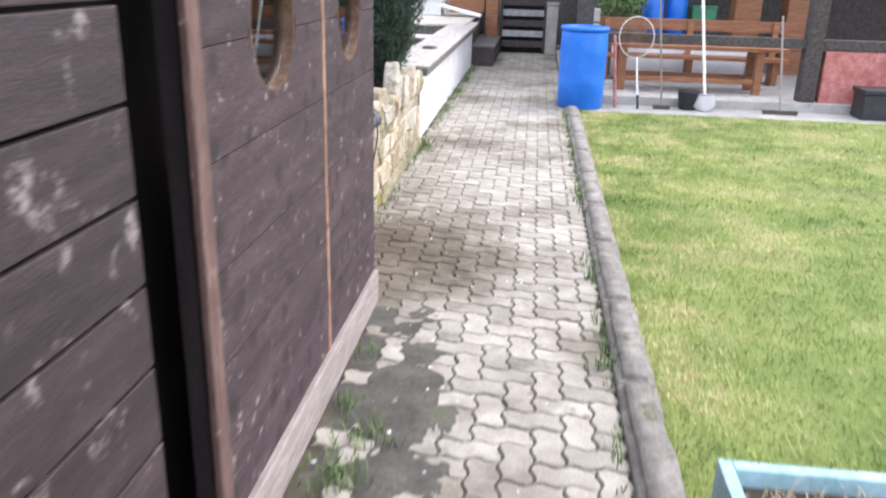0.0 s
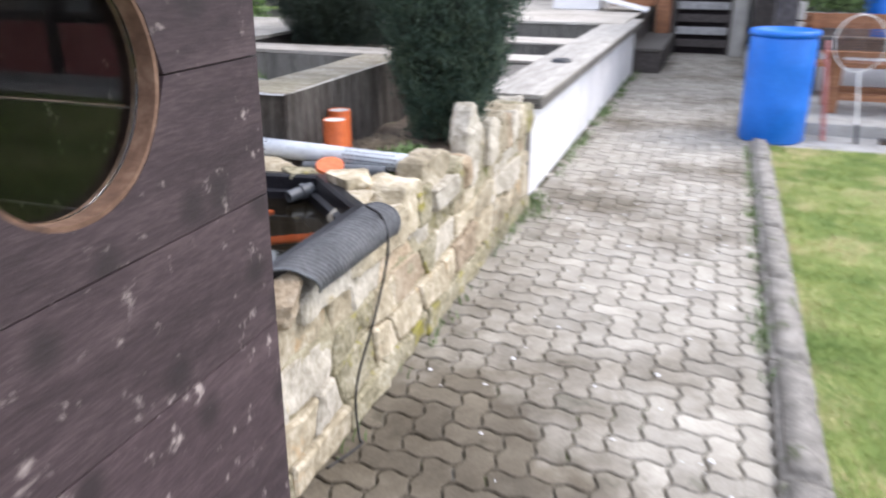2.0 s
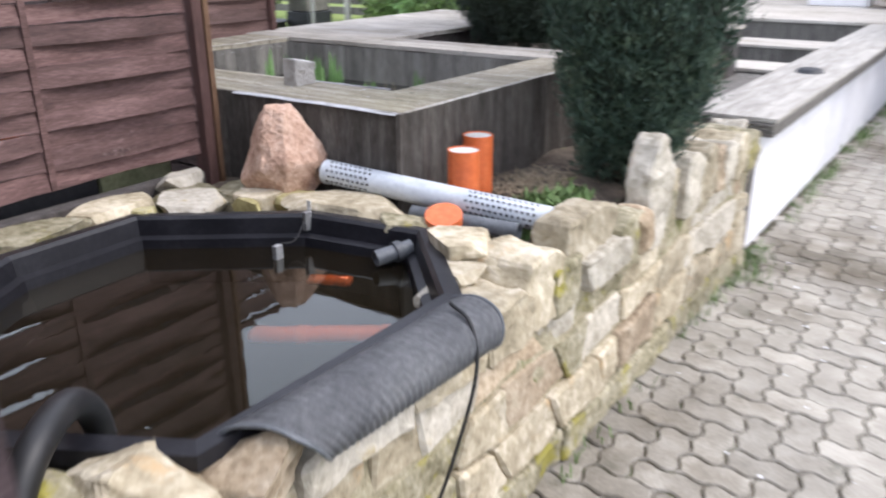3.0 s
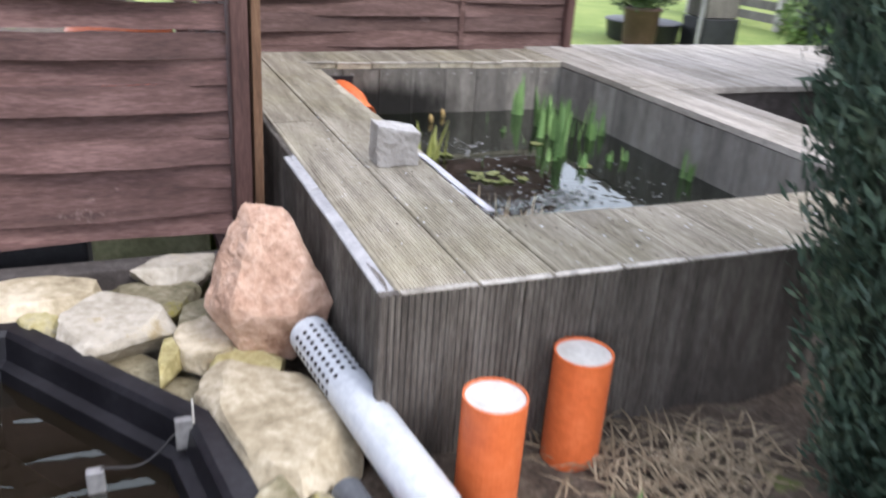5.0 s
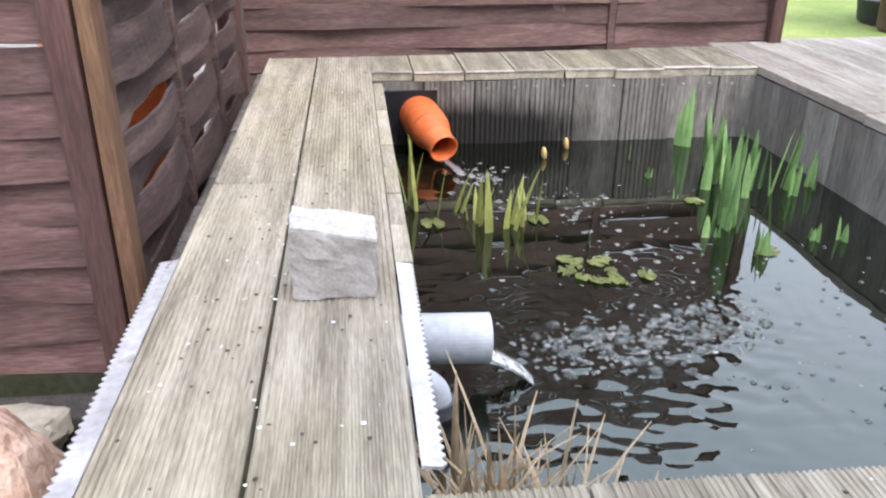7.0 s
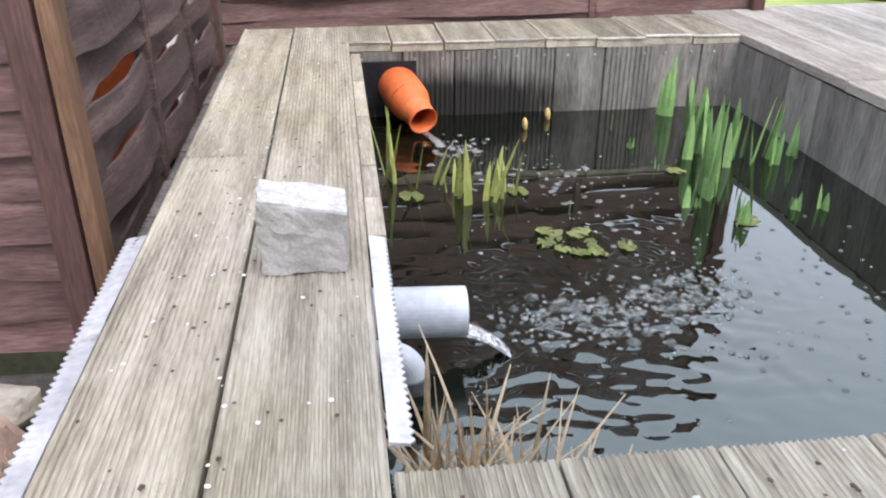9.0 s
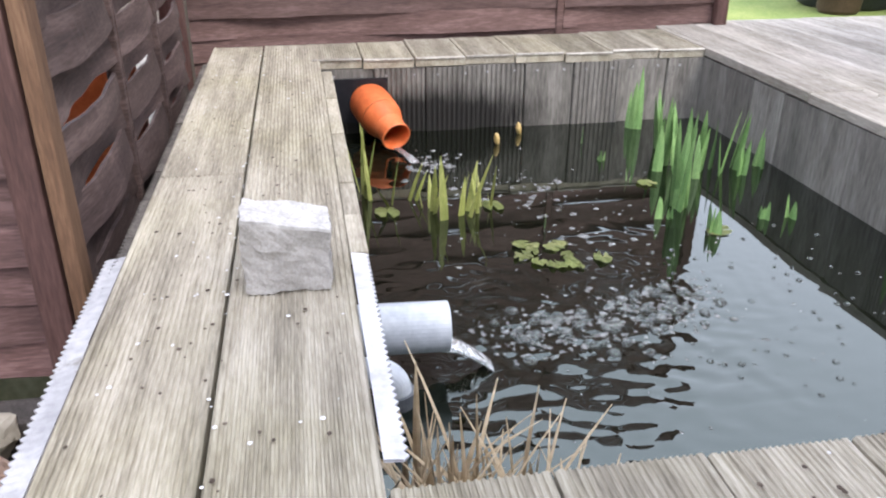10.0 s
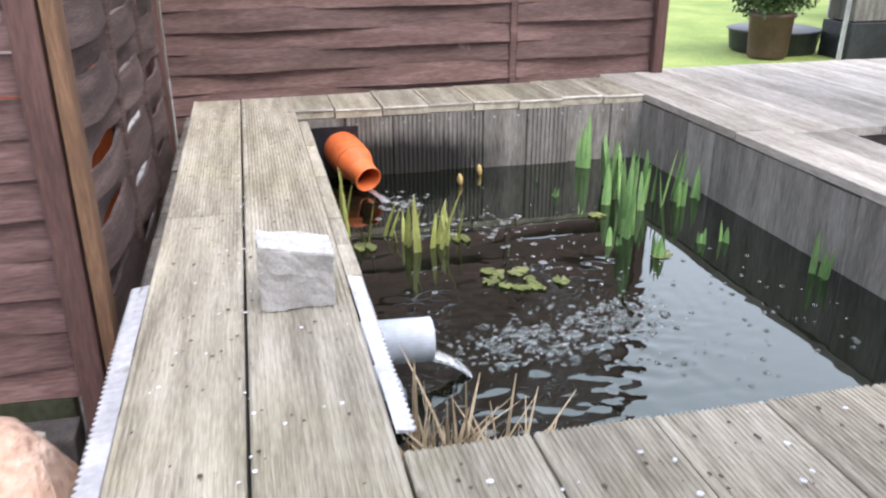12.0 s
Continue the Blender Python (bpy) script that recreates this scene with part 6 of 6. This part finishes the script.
net = thing("landing_net", (1.33, 10.2, 0), "pond landing net with pale pole leaning on the rail", "net")
bm = bmesh.new()
tube(bm, [Vector((1.32 + 0.0, 10.08, 0.02)), Vector((1.285, 10.34, 0.6))], 0.011, 12)
part("pole", bm, M_cream, net)
part("grip", tube(bmesh.new(), [(1.325, 10.07, 0.0), (1.315, 10.13, 0.16)], 0.016, 12), M_black, net)
cx, cz, cy = 1.27, 0.845, 10.44
ring = [Vector((cx + 0.215 * math.sin(a), cy - 0.03 * math.cos(a), cz - 0.24 * math.cos(a) * (1.0 if math.cos(a) < 0 else 1.08))) for a in [2 * math.pi * k / 40 for k in range(41)]]
part("hoop", tube(bmesh.new(), ring, 0.0065, 8), M_cream, net)
bm = bmesh.new()
for k in range(-9, 10):
    u = k / 10
    h = math.sqrt(1 - u * u)
    tube(bm, [(cx + 0.21 * u, cy + 0.06, cz - 0.24 * h), (cx + 0.21 * u, cy + 0.03, cz + 0.24 * h)], 0.002, 4)
    tube(bm, [(cx - 0.21 * h, cy + 0.05, cz + 0.24 * u), (cx + 0.21 * h, cy + 0.05, cz + 0.24 * u)], 0.002, 4)
part("netting", bm, M_batten, net, "brown netting")


def broom(xb, yb, xt, yt, zt, head, label):
    b2 = thing("broom", (xb, yb, 0), label, "broom", group="garden brooms")
    part("handle", tube(bmesh.new(), [(xb, yb, 0.046), (xt, yt, zt)], 0.013, 12), M_trimgrey, b2)
    part("head", boxed(xb - head, xb + head, yb - 0.03, yb + 0.03, 0.025, 0.05, bevel=0.006), M_timber, b2)
    part("bristles", boxed(xb - head + 0.01, xb + head - 0.01, yb - 0.026, yb + 0.026, 0.0, 0.024), M_bark, b2)


broom(1.62, 10.12, 1.5, 10.44, 1.4, 0.11, "broom with pale handle leaning on the patio rail")
broom(3.05, 10.1, 3.0, 10.44, 1.15, 0.21, "wide yard broom leaning on the patio rail")
shov = thing("snow_shovel", (2.13, 10.1, 0), "white snow shovel with a long pale shaft", "shovel")
bm = bmesh.new()
rows = []
for i in range(9):
    t = i / 8
    w = 0.145 * (1 - 0.55 * max(0, (0.4 - t) / 0.4) ** 2)
    rows.append([bm.verts.new((2.14 + w * (2 * k / 8 - 1), 10.08 + 0.08 * t - 0.05 * (1 - (2 * k / 8 - 1) ** 2), 0.0 + 0.21 * t)) for k in range(9)])
for p, q3 in zip(rows, rows[1:]):
    for k in range(8):
        bm.faces.new((p[k], p[k + 1], q3[k + 1], q3[k]))
bmesh.ops.solidify(bm, geom=bm.faces[:], thickness=0.008)
part("blade", bm, M_white, shov, smooth=True)
part("shaft", tube(bmesh.new(), [(2.135, 10.13, 0.15), (2.0, 10.46, 1.5)], 0.018, 12), M_cream, shov)
bucket = thing("bucket", (1.97, 10.2, 0), "small black plastic bucket on the concrete strip", "bucket")
part("body", lathe([(0.1, 0.0), (0.11, 0.01), (0.135, 0.22), (0.145, 0.23), (0.13, 0.235)], 28, (1.95, 10.2)), M_black, bucket, smooth=True)
stake = part("red_stake", tube(bmesh.new(), [(1.05, 10.1, 0.0), (1.0, 10.45, 0.85)], 0.02, 10), M_brick, None, "red-orange wooden stake leaning on the rail", category="stake")
red = part("masonry_parapet", boxed(3.6, 8, 10.48, 10.66, 0.11, 0.74, bevel=0.01), M_brick, None, "red painted masonry parapet under the rail", category="wall", kind="structure")
bbox = thing("storage_box", (4.2, 10.15, 0), "dark plastic storage box on the concrete strip", "box")
part("body", boxed(3.95, 4.6, 9.95, 10.32, 0, 0.3, bevel=0.015), M_black, bbox)
part("lid", boxed(3.93, 4.62, 9.93, 10.34, 0.302, 0.36, bevel=0.012), M_black, bbox)
for x, y, m, label in ((1.78, 13.0, M_blue, "blue plastic drum standing at the back of the patio"), (2.15, 13.1, M_blue, "blue plastic drum standing at the back of the patio")):
    d2 = thing("drum", (x, y, 0.11), label, "drum", group="blue drums")
    part("body", lathe([(0.15, 0.62), (0.16, 0.64), (0.165, 1.1), (0.15, 1.3)], 28, (x, y)), m, d2, smooth=True)
    part("stand", boxed(x - 0.18, x + 0.18, y - 0.18, y + 0.18, 0.11, 0.62, bevel=0.006), M_timber, d2)
crate = thing("green_crate", (2.37, 13.2, 0.11), "green plastic crate on a dark stand", "crate")
part("crate", boxed(2.36, 2.72, 12.9, 13.2, 0.93, 1.12, bevel=0.01), M_green, crate)
part("rim", boxed(2.35, 2.73, 12.89, 13.21, 1.122, 1.145, bevel=0.006), M_green, crate)
part("stand", boxed(2.38, 2.7, 12.92, 13.18, 0.11, 0.928), M_timber, crate)
for x, z, w in ((3.1, 0.75, 0.4), (3.9, 0.8, 0.4)):
    cb = thing("wooden_crate", (x, 13.5, 0.11), "orange-brown wooden crate stacked at the back of the patio", "crate", group="wooden crates")
    part("body", boxed(x, x + w, 13.4, 13.8, 0.11, z + 0.5, bevel=0.01), M_bench, cb)
part("patio_back_wall", boxed(0.9, 10, 15.2, 15.3, 0.11, 2.6), M_timber, None, "dark timber wall behind the patio", category="wall", kind="structure")
for k in range(5):
    sx = 1.0 + 0.13 * k
    pl = thing("potted_plant", (sx, 12.7, 0.9), "leafy green potted plant on the patio", "plant", group="patio plants")
    part("pot", lathe([(0.05, 0.8), (0.07, 0.95), (0.075, 0.96)], 16, (sx, 12.7)), M_greypipe, pl, smooth=True)
    leafy(pl, (sx, 12.7, 1.12), 0.12, 0.2, 160, M_weed, 60 + k, 0.07)
part("plant_table", boxed(0.8, 1.65, 12.5, 12.95, 0.11, 0.8, bevel=0.006), M_trimgrey, None, "grey wooden stand carrying the patio plants", category="table")
slabs = thing("slab_stack", (0.75, 12.2, 0.11), "stack of pale concrete slabs on a post", "stack")
for k in range(5):
    part("slab", boxed(0.66, 0.92, 12.1, 12.4, 0.11 + 0.2 * k, 0.29 + 0.2 * k, bevel=0.008), M_concrete, slabs)

gate = thing("yard_gate", (-0.25, 16.5, 0), "dark slatted gate closing the path's end", "gate")
for k in range(9):
    part("slat", boxed(-0.68, 0.14, 16.5, 16.53, 0.12 + 0.2 * k, 0.24 + 0.2 * k, bevel=0.004), M_steel if k % 2 else M_timber, gate)
for x in (-0.72, 0.14):
    part("upright", boxed(x, x + 0.05, 16.48, 16.55, 0.0, 2.0, bevel=0.004), M_timber, gate)
part("backing", boxed(-0.68, 0.14, 16.6, 16.62, 0, 2.0), M_shed_dark, gate)
pil = thing("stone_pillar", (0.29, 16.4, 0), "grey weathered stone pillar beside the gate", "pillar")
part("shaft", boxed(0.2, 0.42, 16.3, 16.52, 0.0, 0.95, bevel=0.02), M_concrete, pil)
part("cap", boxed(0.18, 0.44, 16.28, 16.54, 0.952, 1.0, bevel=0.01), M_concrete, pil)
wpost = part("gate_post", boxed(0.52, 0.86, 16.3, 16.6, 0, 2.6, bevel=0.012), M_timber, None, "thick dark timber post beside the gate", category="post")
lpost = part("gate_post", boxed(-1.0, -0.76, 16.3, 16.6, 0, 2.6, bevel=0.012), M_bench, None, "orange-brown timber post beside the gate", category="post")
wbox = thing("white_chest", (-2.1, 15.6, 0.75), "white plastic chest on the far deck", "chest")
part("body", boxed(-2.5, -1.76, 15.2, 15.8, 0.752, 1.0, bevel=0.02), M_white, wbox)
part("lid", boxed(-2.52, -1.74, 15.18, 15.82, 1.002, 1.06, bevel=0.015), M_white, wbox)
ramp_p = part("wooden_screen", boxed(0, 0.75, 0, 0.6, 0, 0.03, bevel=0.004), M_white, None, "white panel leaning on the far deck", category="panel")
ramp_p.matrix_basis = pose(-1.76, 14.9, 0.92, 0, 13, 0)
cab = thing("wooden_cabinet", (-1.3, 16.6, 0.7), "orange-brown wooden cabinet with a pale top", "cabinet")
part("body", boxed(-1.75, -1.05, 16.5, 17.0, 0.75, 1.3, bevel=0.01), M_bench, cab)
part("top", boxed(-1.78, -1.02, 16.47, 17.03, 1.302, 1.34, bevel=0.006), M_white, cab)

# ---- planter on the lawn ----
planter = thing("planter_box", (1.1, 1.5, 0), "pale turquoise painted wooden planter with dry plants", "planter")
part("side", boxed(0.6, 0.64, 1.2, 1.9, 0.0, 0.3, bevel=0.005), M_sky_blue, planter)
part("side", boxed(1.76, 1.8, 1.2, 1.9, 0.0, 0.3, bevel=0.005), M_sky_blue, planter)
part("end", boxed(0.642, 1.758, 1.86, 1.9, 0.0, 0.298, bevel=0.005), M_sky_blue, planter)
part("end", boxed(0.642, 1.758, 1.2, 1.24, 0.0, 0.298, bevel=0.005), M_sky_blue, planter)
part("soil", boxed(0.642, 1.758, 1.242, 1.858, 0.0, 0.24), M_soil, planter)
tuft_soup("planter_stubble", [(rt.uniform(0.7, 1.7), rt.uniform(1.3, 1.82), 0.24, 20, 0.05) for _ in range(40)], "dry brown plant stubble in the planter", M_straw, 9, 0.05, 0.006)

# ---- silt on the path by the shed ----
bm = bmesh.new()
bmesh.ops.create_grid(bm, x_segments=60, y_segments=140, size=0.5)
for v in bm.verts:
    v.co = Vector((-0.4 + v.co.x * 0.75, 2.7 + v.co.y * 3.4, 0))
    k = 1 - ((v.co.x + 0.4 + 0.1 * (v.co.y - 2.3)) / 0.3) ** 2 - ((v.co.y - 2.6) / 1.6) ** 2
    v.co.z = -0.015 + 0.02 * min(1, max(0, k)) + 0.012 * noise.noise(v.co * 6) + 0.004 * noise.noise(v.co * 25)
part("silt_patch", bm, M_silt, None, "damp dark silt lying over the pavers by the shed", smooth=True, category="silt", kind="structure")

# ---- petals and grit on boards and pavers ----
verts, faces = [], []
for _ in range(260):
    if rt.random() < 0.45:
        x, y, z = rt.uniform(-0.95, 0.38), rt.uniform(1.2, 8.5), 0.003
        s = rt.uniform(0.003, 0.011)
    elif rt.random() < 0.6:
        x, y, z = rt.uniform(-3.8, -1.7), rt.choice((rt.gauss(5.458, 0.006), rt.uniform(5.33, 5.6))), TOP + 0.002
        s = rt.uniform(0.001, 0.0032)
    else:
        x, y, z = rt.uniform(-1.93, -1.68), rt.uniform(5.65, 6.9), TOP + 0.002
        s = rt.uniform(0.0012, 0.004)
    i0 = len(verts)
    for k in range(6):
        a = 6.283 * k / 6
        q4 = s * rt.uniform(0.7, 1.3)
        verts.append((x + q4 * math.cos(a), y + q4 * math.sin(a), z + rt.uniform(0, 0.4) * s))
    verts.append((x, y, z + 0.7 * s))
    faces += [(i0 + k, i0 + (k + 1) % 6, i0 + 6) for k in range(6)]
soup("pale_grit", verts, faces, M_white, None, "scattered pale grit and droppings on path and boards", "grit")

verts, faces = [], []
for _ in range(270):
    x, y, s = rt.uniform(-3.85, -1.69), rt.uniform(5.33, 5.6), rt.uniform(0.0013, 0.0036)
    if rt.random() < 0.4:
        x, y = rt.uniform(-1.92, -1.69), rt.uniform(5.65, 6.9)
    i0 = len(verts)
    verts += [(x + s * math.cos(1.257 * k) * rt.uniform(0.8, 1.6), y + s * math.sin(1.257 * k), TOP + 0.0022) for k in range(5)] + [(x, y, TOP + 0.0032)]
    faces += [(i0 + k, i0 + (k + 1) % 5, i0 + 5) for k in range(5)]
soup("dark_grit", verts, faces, M_bark, None, "scattered dark seed husks on the ledge boards", "grit")

# ---- lawn blades ----
g = np.random.default_rng(5)
n = 260000
bx = 0.56 + 7.5 * g.random(n) ** 1.3
by = 1.2 + 8.5 * g.random(n)
az, hh = g.random(n) * 6.283, 0.014 + 0.024 * g.random(n)
le = 0.2 + 0.9 * g.random(n)
ww = 0.0012 + 0.0018 * g.random(n)
zz = np.zeros(n)
v0 = np.stack([bx - np.sin(az) * ww, by + np.cos(az) * ww, zz], 1)
v1 = np.stack([bx + np.sin(az) * ww, by - np.cos(az) * ww, zz], 1)
v2 = np.stack([bx + np.cos(az) * hh * le, by + np.sin(az) * hh * le, hh], 1)
allv = np.stack([v0, v1, v2], 1).reshape(-1, 3)
soup("lawn_grass", allv.tolist(), np.arange(3 * n).reshape(-1, 3).tolist(), M_grass, None, "short yellow-green lawn grass with mossy patches", "grass")

# ---- pavers in herringbone ----
U = 0.1125
path = thing("paved_path", (-0.3, 7, 0), "grey interlocking concrete pavers laid in herringbone", "path", kind="structure")


def paver(lx, ly):
    """A paver of lx by ly units with wavy interlocking edges."""
    bm = bmesh.new()
    pts = []
    for (x0, y0), (x1, y1) in (((0, 0), (lx, 0)), ((lx, 0), (lx, ly)), ((lx, ly), (0, ly)), ((0, ly), (0, 0))):
        nseg = 5 * int(abs(x1 - x0) + abs(y1 - y0))
        for k in range(nseg):
            pts.append((x0 + (x1 - x0) * k / nseg, y0 + (y1 - y0) * k / nseg))
    cx2, cy2 = lx / 2, ly / 2

    def place(px, py, shrink, z):
        wx = px + 0.085 * math.sin(2 * math.pi * py)
        wy = py + 0.085 * math.sin(2 * math.pi * px)
        dx, dy = px - cx2, py - cy2
        return ((wx - cx2 - shrink * (1 if dx > 0 else -1) * (abs(dx) > cx2 - 0.01)) * U, (wy - cy2 - shrink * (1 if dy > 0 else -1) * (abs(dy) > cy2 - 0.01)) * U, z)

    top = [bm.verts.new(place(px, py, 0.085, 0.0)) for px, py in pts]
    low = [bm.verts.new(place(px, py, 0.04, -0.006)) for px, py in pts]
    bot = [bm.verts.new(place(px, py, 0.04, -0.02)) for px, py in pts]
    bm.faces.new(top)
    for a_, b_ in ((top, low), (low, bot)):
        for k in range(len(pts)):
            bm.faces.new((b_[k], b_[(k + 1) % len(pts)], a_[(k + 1) % len(pts)], a_[k]))
    return bm


pav_s = mesh_of("paver", paver(1, 1), M_paver)
pav_h, pav_v = mesh_of("paver", paver(2, 1), M_paver), mesh_of("paver", paver(1, 2), M_paver)
rp = random.Random(3)
X0, Y0 = -1.04, 1.0
rest_v, rest_f = [], []
src = {}
for key, me in (("h", pav_h), ("v", pav_v), ("s", pav_s)):
    src[key] = ([v.co.copy() for v in me.vertices], [tuple(f.vertices) for f in me.polygons])
singles = 0
for j in range(-32, 146):
    for i in range(-1, 14):
        d = (i - j) % 4
        if d == 0:
            key, cx3, cy3 = "h", X0 + (i + 1) * U, Y0 + (j + 0.5) * U
            if i == 12:
                key, cx3 = "s", X0 + 12.5 * U
        elif d == 3:
            key, cx3, cy3 = "v", X0 + (i + 0.5) * U, Y0 + (j + 1) * U
        else:
            continue
        if cx3 < -1.06 or cx3 > 0.397 or (cy3 < 3.5 and cx3 < -0.64):
            continue
        m = pose(cx3, cy3, rp.uniform(-0.003, 0.003) + 0.006 * noise.noise(Vector((cx3 * 2, cy3 * 2, 0))), rp.uniform(-0.7, 0.7), rp.uniform(-0.7, 0.7), rp.uniform(-0.8, 0.8))
        if 1.6 < cy3 < 6.2 and singles < 300:
            piece("paver", {"h": pav_h, "v": pav_v, "s": pav_s}[key], m, path)
            singles += 1
        else:
            i0 = len(rest_v)
            rest_v += [m @ c2 for c2 in src[key][0]]
            rest_f += [tuple(i0 + k for k in f) for f in src[key][1]]
soup("far_pavers", rest_v, rest_f, M_paver_j, path, kind="stuff")
